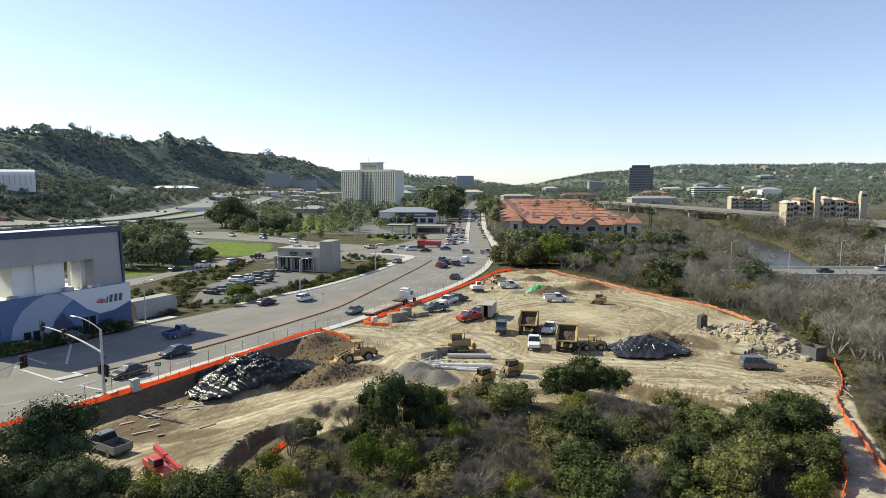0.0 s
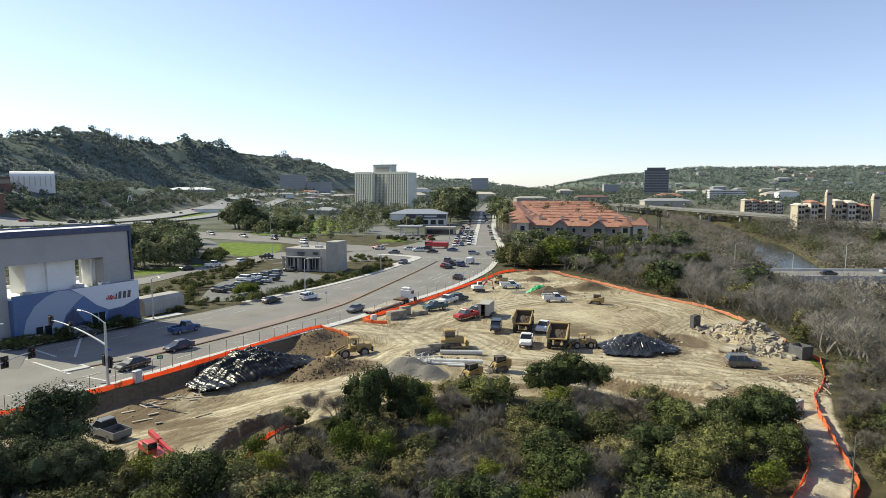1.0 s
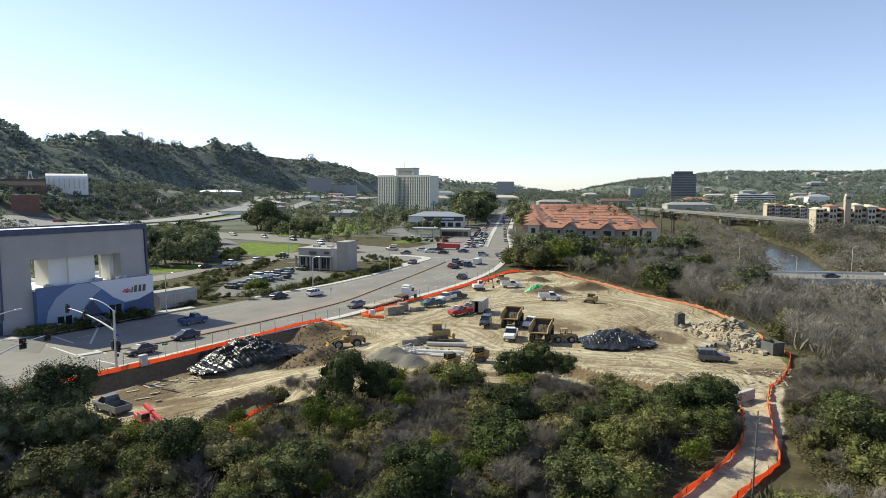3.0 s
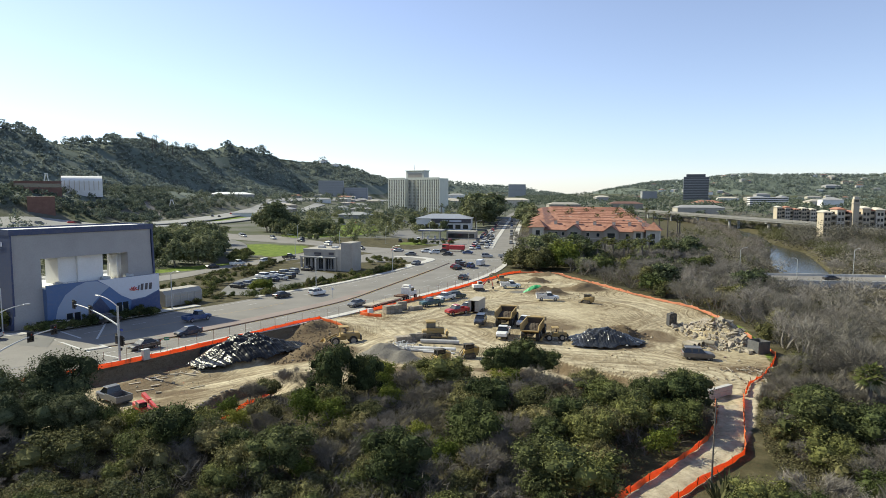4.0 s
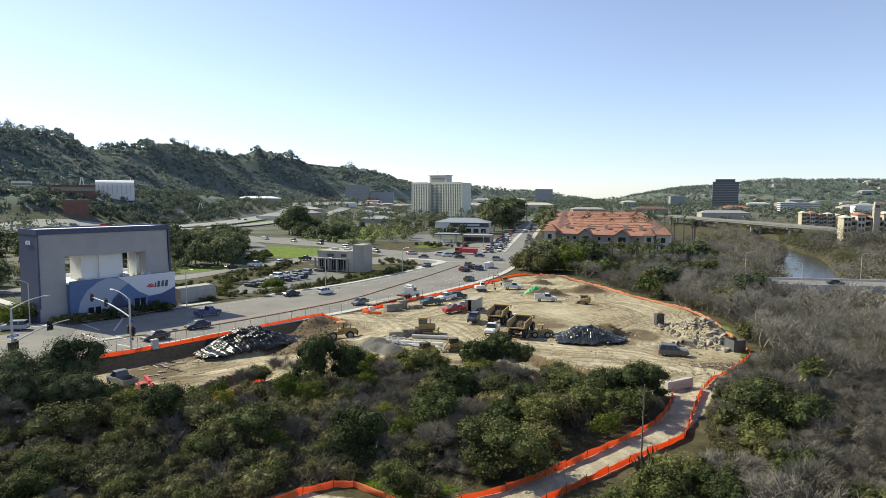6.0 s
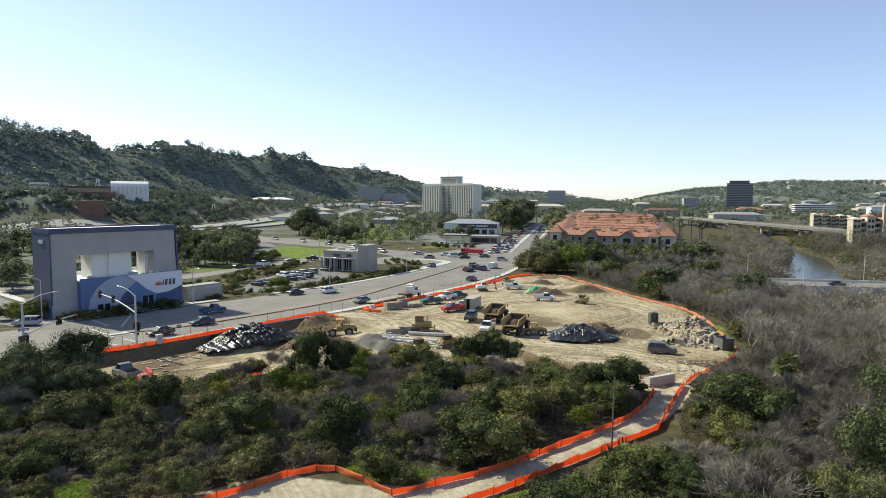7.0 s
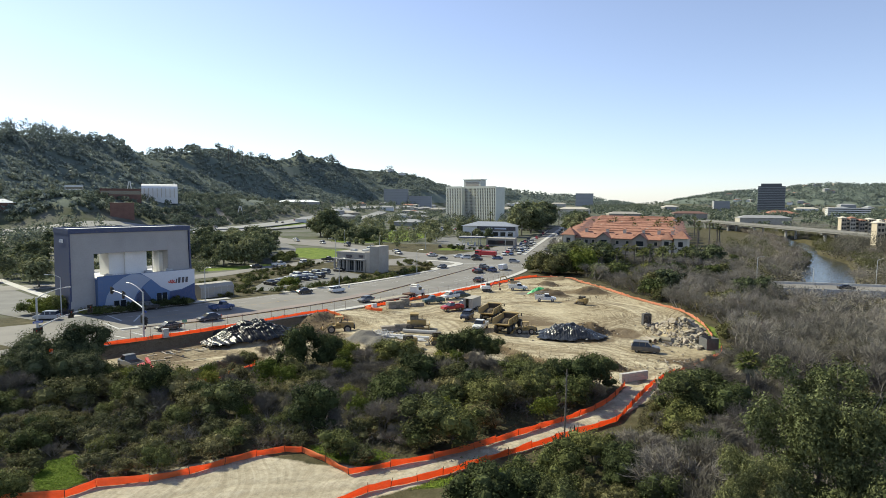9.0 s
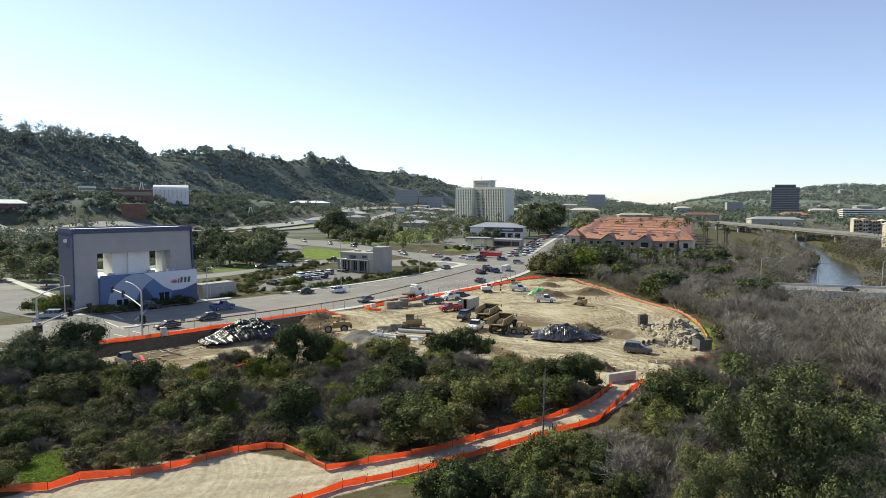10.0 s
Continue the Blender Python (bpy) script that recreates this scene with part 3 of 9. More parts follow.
a, c = edge_pair(((-330, 560), (-250, 470), (-154.4, 352), (-120, 336), (-88, 308), (-58, 279), (-28, 262)), ((-320, 540), (-240, 440), (-146, 322), (-110, 295), (-82, 281), (-55, 257), (-38, 240)), 90)
strip(more, a, c, 0.075)
a, c = edge_pair(((-46, 230), (-67, 242), (-77, 218), (-83, 193), (-90, 168), (-110, 140), (-140, 112)), ((-40, 205), (-58.7, 221.7), (-72.4, 200.6), (-79.0, 180), (-83, 160), (-101, 133), (-130, 106)), 60)
strip(more, a, c, 0.09)
structure("road_crossing", more, M["asphalt"], "grey asphalt crossing with streets leading off it", "road")
more = Geo()
a, c = edge_pair(((-58, 80), (-75, 83), (-100, 93), (-140, 116), (-220, 160)), ((-66, 94), (-78, 97.5), (-101, 110), (-142, 134), (-220, 176)), 50)
strip(more, a, c, 0.07)
a, c = edge_pair(((-57.5, 137), (-63, 160), (-61, 178), (-56, 192)), ((-47.5, 137), (-43.5, 150), (-40, 163), (-36, 177)), 20)
strip(more, a, c, 0.08)
a, c = edge_pair(((-104, 250), (-117, 276), (-131, 297), (-150, 322)), ((-98, 252), (-109, 276), (-122, 296), (-140, 318)), 30)
strip(more, a, c, 0.09)
a, c = edge_pair(((-64, 385), (-52, 345), (-36, 318), (-24, 290)), ((-48, 395), (-38, 352), (-22, 322), (-12, 292)), 30)
strip(more, a, c, 0.1)
structure("road_side", more, M["asphalt_dark"], "darker asphalt side street, slip road and car park", "road")
# freeway on the left, far
FREEWAY = ((-700, 180, 0), (-480, 318, 0), (-345, 340, 0), (-270, 385, 0), (-240, 450, 0), (-252, 560, 0), (-272, 700, 0), (-300, 820, 0), (-330, 1000, 0), (-260, 1600, 0))
more = Geo()
ribbon(more, FREEWAY, 26, 1.2, 0.6, 12)
ribbon(more, ((-640, 90), (-470, 250), (-320, 318), (-238, 372), (-208, 450), (-214, 560), (-226, 700), (-262, 850), (-290, 1000)), 15, 1.0, 0.5, 12)
structure("road_freeway", more, M["freeway"], "pale concrete freeway at the foot of the hills", "freeway")
# pavements, kerbs and lines
g = Geo()
ribbon(g, shifted(NEAR_KERB, 0.95)[1:], 1.9, 0.17, 0.17)
ribbon(g, ((-75.5, 84.5), (-69.5, 89.5), (-66.3, 95.5), (-59.2, 112.4), (-54.6, 121.6)), 2.4, 0.17, 0.17)
ribbon(g, shifted(FAR_KERB, -1.0)[6:], 1.7, 0.17, 0.17)
ribbon(g, ((-20.5, 203), (-15.3, 219), (-15.5, 226), (-22, 231), (-30, 233)), 3.4, 0.18, 0.18)
ribbon(g, ((18.2, 262), (20, 386), (30, 606)), 3.0, 0.17, 0.17)
ribbon(g, ((6.4, 272), (8.2, 330), (10.8, 400), (18, 606)), 2.2, 0.2, 0.14)
ribbon(g, ((-78, 99.5), (-101, 112.5), (-141, 137)), 2.2, 0.17, 0.1)
structure("pavement", g, M["concrete"], "pale concrete pavements and kerbs along the roads", "pavement")
g = Geo()
ribbon(g, MEDIAN, 0.42, 0.19, 0.14)
structure("median_kerb", g, M["kerb_dark"], "narrow dark raised kerb down the middle of the avenue", "kerb")
M["red_paving"] = surface("faded_red_paving", (0.21, 0.165, 0.145), (0.28, 0.225, 0.20), 0.15, 30, 0.9, bump=0.1)
g = Geo()
ribbon(g, shifted(MEDIAN, -2.0)[1:6], 3.2, 0.062)
structure("median_paving", g, M["red_paving"], "faded reddish paving along the median kerb", "road")
g = Geo()
ribbon(g, ((-51.0, 78.7), (-49.2, 81.5)), 1.3, 0.2, 0.15)
structure("median_nose", g, M["concrete"], "worn concrete nose of the median kerb", "kerb")


def dashes(geo, line, width, on, off, lift=0.075):
    q = resample([p[:2] for p in line], 0.5)
    s = np.concatenate([[0], np.cumsum(np.hypot(*np.diff(q, axis=0).T))])
    at = 0.0
    while at + on < s[-1]:
        t = np.linspace(at, at + on, max(2, int(on / 2) + 1))
        seg = np.stack([np.interp(t, s, q[:, 0]), np.interp(t, s, q[:, 1])], 1)
        strip(geo, np.array(shifted(seg, -width / 2)), np.array(shifted(seg, width / 2)), lift)
        at += on + off


def between(k, lo=0, hi=160, n=160):
    a, c = edge_pair(FAR_KERB, NEAR_KERB, n)
    return ((1 - k) * a + k * c)[lo:hi]


g = Geo()
for k, lo, hi, on, off in ((0.2, 66, 158, 3, 6), (0.79, 66, 158, 3, 6), (0.9, 60, 150, 3, 8), (0.06, 70, 150, 40, 3), (0.63, 112, 158, 3, 5), (0.70, 128, 158, 14, 2)):
    dashes(g, between(k, lo, hi), 0.14, on, off)
# stop lines and crossing bars at the side street
for p, q in (((-66.5, 93), (-47.5, 80.5)), ((-68, 90), (-49, 77.5)), ((-62, 100.5), (-53.5, 85)), ((-46.5, 76.5), (-42.2, 74.5)), ((-47.5, 73), (-43.5, 71.5))):
    dashes(g, (p, q), 0.35, math.dist(p, q) - 0.5, 1)
for p, q in (((-13.5, 226), (13, 227)), ((-9, 221), (12.5, 222.5)), ((-6, 268), (15.5, 266)), ((-38, 243), (-28, 260))):
    dashes(g, (p, q), 0.4, math.dist(p, q) - 0.5, 1)
structure("road_lines", g, M["line_white"], "worn white lane dashes and stop lines", "road marking")
g = Geo()
for k in (-0.55, 0.55):
    dashes(g, shifted(resample(MEDIAN, 3), k), 0.12, 60, 0.5)
dashes(g, between(0.36, 72, 128), 0.1, 50, 1)
structure("road_lines_yellow", g, M["line_yellow"], "faded yellow lines beside the median kerb", "road marking")

# ---- buildings ----
M["grey_wall"] = surface("grey_render", (0.30, 0.294, 0.292), (0.365, 0.358, 0.355), 0.2, 20, 0.8, bump=0.1)
M["white_wall"] = surface("white_render", (0.66, 0.65, 0.63), (0.76, 0.75, 0.73), 0.2, 20, 0.75, bump=0.1)
M["navy"] = paint("navy_panel", (0.032, 0.05, 0.12), 0.45, dirt=0.05)
M["blue"] = paint("blue_panel", (0.032, 0.065, 0.18), 0.45, dirt=0.05)
M["bright_blue"] = paint("bright_blue_panel", (0.08, 0.16, 0.33), 0.45, dirt=0.05)
M["mid_blue"] = paint("mid_blue_panel", (0.07, 0.135, 0.28), 0.45, dirt=0.05)
M["pale_blue"] = paint("pale_blue_panel", (0.29, 0.35, 0.46), 0.45, dirt=0.05)
M["white_panel"] = paint("white_panel", (0.60, 0.63, 0.69), 0.45, dirt=0.05)
M["white_roof"] = surface("white_roof", (0.74, 0.74, 0.72), (0.86, 0.86, 0.84), 0.3, 10, 0.8, bump=0.1)
M["red_paint"] = paint("red_sign_paint", (0.5, 0.03, 0.025), 0.4)
M["dark_sign"] = paint("dark_sign_paint", (0.05, 0.05, 0.07), 0.4)
M["dark_glass"] = glassy("dark_glass", (0.02, 0.025, 0.03))
M["steel"] = surface("galvanised_steel", (0.38, 0.39, 0.40), (0.52, 0.53, 0.54), 1.5, 10, 0.5, 0.6, bump=0.05)
M["beige_wall"] = surface("beige_render", (0.34, 0.31, 0.265), (0.43, 0.395, 0.34), 0.2, 20, 0.85, bump=0.15)
M["tan_wall"] = surface("tan_render", (0.27, 0.235, 0.195), (0.35, 0.31, 0.26), 0.2, 20, 0.85, bump=0.15)
M["cream"] = surface("cream_trim", (0.48, 0.43, 0.355), (0.58, 0.53, 0.45), 0.4, 10, 0.8, bump=0.1)
M["tile"] = surface("terracotta_tile", (0.24, 0.105, 0.068), (0.43, 0.215, 0.145), 0.35, 8, 0.85, bump=0.8, bump_size=0.08)
M["ridge_tile"] = surface("terracotta_ridge", (0.36, 0.16, 0.105), (0.50, 0.25, 0.165), 0.6, 8, 0.85)
M["office_fin"] = surface("pale_concrete_fin", (0.58, 0.58, 0.50), (0.66, 0.66, 0.57), 0.1, 10, 0.8, bump=0)
# glass of the far towers, lightened to paint in the haze before them
M["black_tower"] = glassy("hazed_black_curtain_wall", (0.05, 0.054, 0.064), 0.3)
M["haze_glass"] = glassy("hazed_grey_glass", (0.29, 0.30, 0.31), 0.3)
M["taupe"] = surface("taupe_render", (0.33, 0.305, 0.265), (0.41, 0.385, 0.34), 0.3, 16, 0.85, bump=0.1)
# far walls: haze painted as a flat grey
M["haze_wall"] = surface("hazed_grey_cladding", (0.27, 0.275, 0.28), (0.33, 0.335, 0.34), 0.05, 10, 0.85, bump=0)
M["brick_red"] = surface("red_brown_brick", (0.14, 0.075, 0.06), (0.21, 0.115, 0.09), 0.3, 12, 0.9)


def plan_pose(x, y, ux, uy, z=None):
    """A frame whose x runs along (ux, uy) on the plan, standing on the land."""
    return Matrix.Translation((x, y, land_at(x, y, False) if z is None else z)) @ Matrix.Rotation(math.atan2(uy, ux), 4, "Z")


def sign_bars(parent, m, high, wide, material, label):
    """A row of plain upright bars where a sign stands: x along the sign, z up."""
    for k, (w, h) in enumerate(((0.22, 0.8), (0.5, 1.0), (0.5, 1.0), (0.55, 1.0))):
        x = wide * (0, 0.55, 1.45, 2.3)[k]
        part("sign_bar", Geo().prism([(x, 0), (x + wide * w, 0), (x + wide * w + 0.12 * high, high * h), (x + 0.12 * high, high * h)], -0.07, 0.0, m), material, parent, label)


def tunnel_building():
    """The skydiving hall: a grey arch over a white flight chamber, with a painted podium. x runs along its front, y into it."""
    b = thing("skydiving_hall", "grey arched hall with navy parapet and blue mural podium", "building", plan_pose(-72.6, 92.8, 11.9, 21.7, 0.55))
    W, D, T = 24.6, 8.0, 17.9

    def leg(x0, x1, flare0, flare1, z1):
        """A pylon whose outer edge spreads towards the ground."""
        g = Geo()
        n = 8
        for y in (0.0, D):
            for k in range(n + 1):
                t = k / n
                s = (1 - t) ** 2.2
                g.v += [(x0 - flare0 * s, y + (-0.6 * s if y == 0 else 0.6 * s), t * z1), (x1 + flare1 * s, y + (-0.6 * s if y == 0 else 0.6 * s), t * z1)]
        for k in range(n):
            a, c = 2 * k, 2 * (n + 1) + 2 * k
            g.f += [(a, a + 1, a + 3, a + 2), (c, c + 2, c + 3, c + 1), (a, a + 2, c + 2, c), (a + 1, c + 1, c + 3, a + 3)]
        return g

    part("pylon", leg(-1.2, 3.4, 0.4, 0, 17.0), M["grey_wall"], b)
    part("pylon", leg(W - 5.0, W, 0, 1.0, 17.0), M["grey_wall"], b)
    part("side_cladding", Geo().prism([(-1.62, 0.0), (-1.26, 3), (-1.26, 17.2), (-1.5, 17.2), (-1.62, 3), (-2.3, 0.0)], -0.4, D + 0.3), M["navy"], b, "navy cladding on the end wall")
    part("side_cladding", Geo().prism([(W + 1.06, 0.0), (W + 1.9, 0.0), (W + 0.75, 3.2), (W + 0.35, 17.2), (W + 0.06, 17.2), (W + 0.3, 3.4)], -0.4, D + 0.3), M["navy"], b, "navy cladding on the end wall")
    part("beam", Geo().box(3.4, 0.0, 12.7, W - 5.0, D, 17.0).box(-1.2, 0.02, 17.0, W, D - 0.02, 17.2), M["grey_wall"], b)
    part("parapet", Geo().box(-1.6, -0.35, 17.2, W + 0.5, 0.1, T + 0.35, None, 0.05).box(-1.6, D - 0.1, 17.2, W + 0.5, D + 0.35, T + 0.35, None, 0.05).box(-1.6, 0.1, 17.2, -1.1, D - 0.1, T + 0.3).box(W + 0.1, 0.1, 17.2, W + 0.5, D - 0.1, T + 0.3), M["navy"], b, "navy parapet band")
    part("roof", Geo().box(-1.1, 0.1, 17.2, W + 0.1, D - 0.1, T + 0.1), M["white_roof"], b, "bright white roof")
    g = Geo().box(7.3, 2.2, 7.3, 10.6, D - 0.6, 12.7)
    part("chamber", g, M["white_wall"], b, "white boxed flight chamber")
    part("chamber_front", Geo().box(10.6, 1.6, 7.3, 15.4, D - 1.2, 12.7, None, 0.1), M["white_wall"], b, "white boxed flight chamber")
    part("tank", Geo().tube((20.2, 4.4, 7.3), (20.2, 4.4, 12.7), 1.9, n=24).tube((18.7, 2.4, 7.3), (18.7, 2.4, 12.7), 0.22), M["white_wall"], b, "rounded white return shaft", True)
    # podium with a white flat roof behind its parapet
    part("podium", Geo().box(3.4, -1.7, -0.6, W + 0.6, -1.4, 7.9).box(3.4, -1.4, -0.6, W + 0.3, D + 4.5, 7.2), M["mid_blue"], b, "painted podium wall")
    part("podium_roof", Geo().box(3.5, -1.4, 7.2, W + 0.2, D + 4.4, 7.28), M["white_roof"], b, "white flat roof")
    part("podium_parapet", Geo().box(3.4, D + 4.2, 7.2, W + 0.3, D + 4.5, 7.9).box(W - 0.05, -1.4, 7.2, W + 0.3, D + 4.2, 7.9), M["white_wall"], b)
    y = -1.703

    def mural(name, pts, mat, d):
        g = Geo()
        g.add([(x, y - d, z) for x, z in pts] + [(x, y + 0.002, z) for x, z in pts], [tuple(range(len(pts)))] + [(i, i + len(pts), (i + 1) % len(pts) + len(pts), (i + 1) % len(pts)) for i in range(len(pts))])
        part(name, g, mat, b)

    mural("mural_shape", [(4.6, 1.0), (5.2, 3.6), (6.6, 5.8), (8.6, 7.2), (10.5, 7.88), (12.5, 7.7), (14.8, 6.4), (13.2, 5.2), (11.6, 3.6), (10.8, 1.8), (10.2, -0.3), (5.0, -0.5)], M["pale_blue"], 0.02)
    mural("mural_shape", [(14.8, 6.4), (12.6, 7.85), (W + 0.6, 7.88), (W + 0.6, 4.6), (22.0, 3.4), (19.2, 3.2), (17.0, 4.4)], M["white_panel"], 0.035)
    mural("mural_shape", [(11.6, 3.6), (14.8, 6.3), (17.0, 4.4), (19.0, 3.1), (18.6, 1.0), (17.0, -0.4), (14.0, -0.5), (11.4, 1.2)], M["bright_blue"], 0.05)
    mural("mural_shape", [(11.5, 3.2), (12.9, 4.5), (14.6, 2.2), (15.8, -0.5), (11.2, -0.5)], M["navy"], 0.065)
    mural("mural_shape", [(19.2, 3.0), (22.0, 3.25), (W + 0.6, 4.4), (W + 0.6, -0.5), (18.4, -0.5), (18.9, 1.2)], M["blue"], 0.05)
    # sign bars and their red emblem
    sign_bars(b, Matrix.Translation((20.5, y - 0.05, 4.9)), 1.3, 1.02, M["dark_sign"], "dark raised sign bar")
    g = Geo()
    for k in range(5):
        a = radians(20 + 34 * k)
        g.add([(0, 0, 0), (1.05 * math.cos(a - 0.22), 0, 0.95 * math.sin(a - 0.22)), (0.85 * math.cos(a + 0.14), 0, 0.75 * math.sin(a + 0.14)), (0, -0.08, 0), (1.05 * math.cos(a - 0.22), -0.08, 0.95 * math.sin(a - 0.22)), (0.85 * math.cos(a + 0.14), -0.08, 0.75 * math.sin(a + 0.14))],
              [(0, 1, 2), (5, 4, 3), (0, 3, 4, 1), (1, 4, 5, 2), (2, 5, 3, 0)], Matrix.Translation((19.6, y - 0.05, 4.95)))
    part("emblem", g, M["red_paint"], b, "small red emblem")
    sign_bars(b, Matrix.Translation((-1.65, 4.6, 15.2)) @ Matrix.Rotation(radians(-90), 4, "Z"), 0.75, 0.75, M["white_panel"], "white raised sign bar")
    # roof plant, rails, doors and low walls
    for x, yy, s in ((5.6, -0.4, 0.9), (14.6, 0.2, 1.0), (18.9, -0.4, 1.1), (21.6, 0.2, 0.8), (13.0, 9.6, 1.2)):
        part("roof_unit", Geo().box(x, yy, 7.28, x + 1.5 * s, yy + 1.1 * s, 7.28 + 0.85 * s, None, 0.06).tube((x + 0.5 * s, yy + 0.5 * s, 7.28 + 0.85 * s), (x + 0.5 * s, yy + 0.5 * s, 7.45 + 0.85 * s), 0.3 * s), M["steel"], b, "grey rooftop air unit")
    g = Geo()
    for k in range(9):
        g.tube((6.2 + k * 0.6, -1.0, 7.28), (6.2 + k * 0.6, -1.0, 8.1), 0.03, n=5)
    g.tube((6.2, -1.0, 8.1), (11.0, -1.0, 8.1), 0.03, n=5).tube((6.2, -1.0, 7.7), (11.0, -1.0, 7.7), 0.03, n=5)
    part("roof_rail", g, M["steel"], b)
    for x in (6.6, 8.0, 16.0, 17.3):
        d = part("door", Geo().box(x, -1.80, -0.3, x + 1.1, -1.74, 2.3 if x < 15 else 3.0), M["dark_glass"], b, "dark glass door")
        part("door_frame", Geo().box(x - 0.08, -1.82, -0.3, x, -1.72, 2.4).box(x + 1.1, -1.82, -0.3, x + 1.18, -1.72, 2.4), M["steel"], d)
    part("yard_wall", Geo().box(1.0, -4.4, -0.6, 6.0, -4.1, 1.6, None, 0.03).box(1.0, -4.1, -0.6, 1.3, -1.0, 1.6), M["beige_wall"], b, "low beige yard wall")
    return b


tunnel_building()


def louvre_plant():
    """The ribbed enclosure beside the hall."""
    b = thing("plant_enclosure", "pale ribbed steel plant enclosure beside the hall", "enclosure", plan_pose(-60.4, 118.6, 0.42, 0.9))
    part("body", Geo().add([(0, 0, 0), (9.6, 0, 0), (9.6, 0, 2.6), (0, 0, 2.6), (0, 1, 3.4), (9.6, 1, 3.4), (0, 4, 3.4), (9.6, 4, 3.4), (0, 4, 0), (9.6, 4, 0)],
         [(0, 1, 2, 3), (3, 2, 5, 4), (4, 5, 7, 6), (6, 7, 9, 8), (0, 3, 4, 6, 8), (1, 9, 7, 5, 2)]), M["taupe"], b)
    for k in range(6):
        x = 0.15 + k * 1.85
        part("rib", Geo().box(x, -0.1, 0, x + 0.12, -0.02, 2.65).box(x, -0.02, 2.62, x + 0.12, 1.0, 2.72, Matrix.Translation((0, 0, 0))), M["concrete"], b)
    for k in range(4):
        part("slat", Geo().box(0.1, -0.06, 0.5 + k * 0.6, 9.5, -0.01, 0.62 + k * 0.6), M["grey_wall"], b)


louvre_plant()


def bank():
    """Single-storey beige bank with a taller corner block."""
    b = thing("bank_building", "beige single-storey bank with taller square corner block", "building", plan_pose(-52.6, 189.8, 13.5, -3.5, 0))
    part("body", Geo().box(0, 0, 0, 15.5, 9.5, 6.4, None, 0.08), M["taupe"], b)
    part("parapet", Geo().box(-0.15, -0.15, 6.0, 15.6, 9.6, 6.9, None, 0.05), M["taupe"], b)
    part("corner_block", Geo().box(14.2, -0.7, 0, 18.0, 5.6, 9.3, None, 0.1), M["taupe"], b, "taller grey corner block")
    part("corner_block", Geo().box(12.0, -0.4, 0, 14.2, 1.6, 7.2, None, 0.1), M["cream"], b, "pale panel block")
    part("sign", Geo().box(4.0, -0.22, 5.1, 6.6, -0.12, 5.8).box(4.3, -0.24, 4.7, 6.3, -0.16, 4.95), M["dark_sign"], b, "dark unreadable sign bars")
    part("sign", Geo().box(9.4, -0.22, 5.1, 11.2, -0.12, 5.9), M["dark_sign"], b)
    for x in (0.8, 3.2, 5.6, 8.4, 10.3):
        w = part("window", Geo().box(x, -0.03, 0.5, x + 1.6, 0.02, 3.9), M["dark_glass"], b, "dark shopfront window")
        part("frame", Geo().box(x - 0.1, -0.08, 0.4, x, 0.02, 4.0).box(x + 1.6, -0.08, 0.4, x + 1.7, 0.02, 4.0).box(x + 0.75, -0.07, 0.5, x + 0.85, 0.0, 3.9).box(x - 0.1, -0.08, 3.9, x + 1.7, 0.02, 4.0), M["steel"], w)
    for x in (-0.6, 4.7, 8.0, 12.0):
        part("pillar", Geo().box(x, -1.2, 0, x + 0.5, -0.6, 4.2, None, 0.05), M["beige_wall"], b)
    part("canopy", Geo().box(-0.8, -1.4, 4.2, 12.4, 0.0, 4.5, None, 0.04), M["grey_wall"], b)
    for x in (3, 8):
        part("roof_unit", Geo().box(x, 4, 6.4, x + 2, 5.6, 7.5, None, 0.05), M["steel"], b)


bank()


def facade_windows(b, x0, x1, y, z0, floors, high, pitch, w, h, mat, frame, out=-1):
    """Rows of single windows on a wall in the plane of y; out: which way the wall faces."""
    n = int((x1 - x0) / pitch)
    win = Geo().box(0, -0.05, 0, w, 0.0, h).mesh("window", mat)
    fr = Geo().box(-0.12, -0.1, -0.12, 0, 0.0, h + 0.12).box(w, -0.1, -0.12, w + 0.12, 0.0, h + 0.12).box(0, -0.1, h, w, 0.0, h + 0.12).box(0, -0.14, -0.12, w, 0.0, 0.0).mesh("frame", frame)
    for f in range(floors):
        for k in range(n):
            o = part("window", win, mat, b)
            o.matrix_basis = Matrix.Translation((x0 + (k + 0.5) * (x1 - x0) / n - w / 2, y, z0 + f * high))
            part("frame", fr, frame, o)


def hip_roof(g, x0, y0, x1, y1, z, rise, over=0.7):
    x0, y0, x1, y1 = x0 - over, y0 - over, x1 + over, y1 + over
    k = min(x1 - x0, y1 - y0) / 2
    if x1 - x0 > y1 - y0:
        top = [(x0 + k, (y0 + y1) / 2, z + rise), (x1 - k, (y0 + y1) / 2, z + rise)]
        f = [(0, 1, 5, 4), (1, 2, 5), (2, 3, 4, 5), (3, 0, 4)]
    else:
        top = [((x0 + x1) / 2, y0 + k, z + rise), ((x0 + x1) / 2, y1 - k, z + rise)]
        f = [(0, 1, 4), (1, 2, 5, 4), (2, 3, 5), (3, 0, 4, 5)]
    g.add([(x0, y0, z), (x1, y0, z), (x1, y1, z), (x0, y1, z)] + top + [(x0, y0, z - 0.25), (x1, y0, z - 0.25), (x1, y1, z - 0.25), (x0, y1, z - 0.25)],
          f + [(9, 8, 7, 6), (0, 6, 7, 1), (1, 7, 8, 2), (2, 8, 9, 3), (3, 9, 6, 0)])
    return g


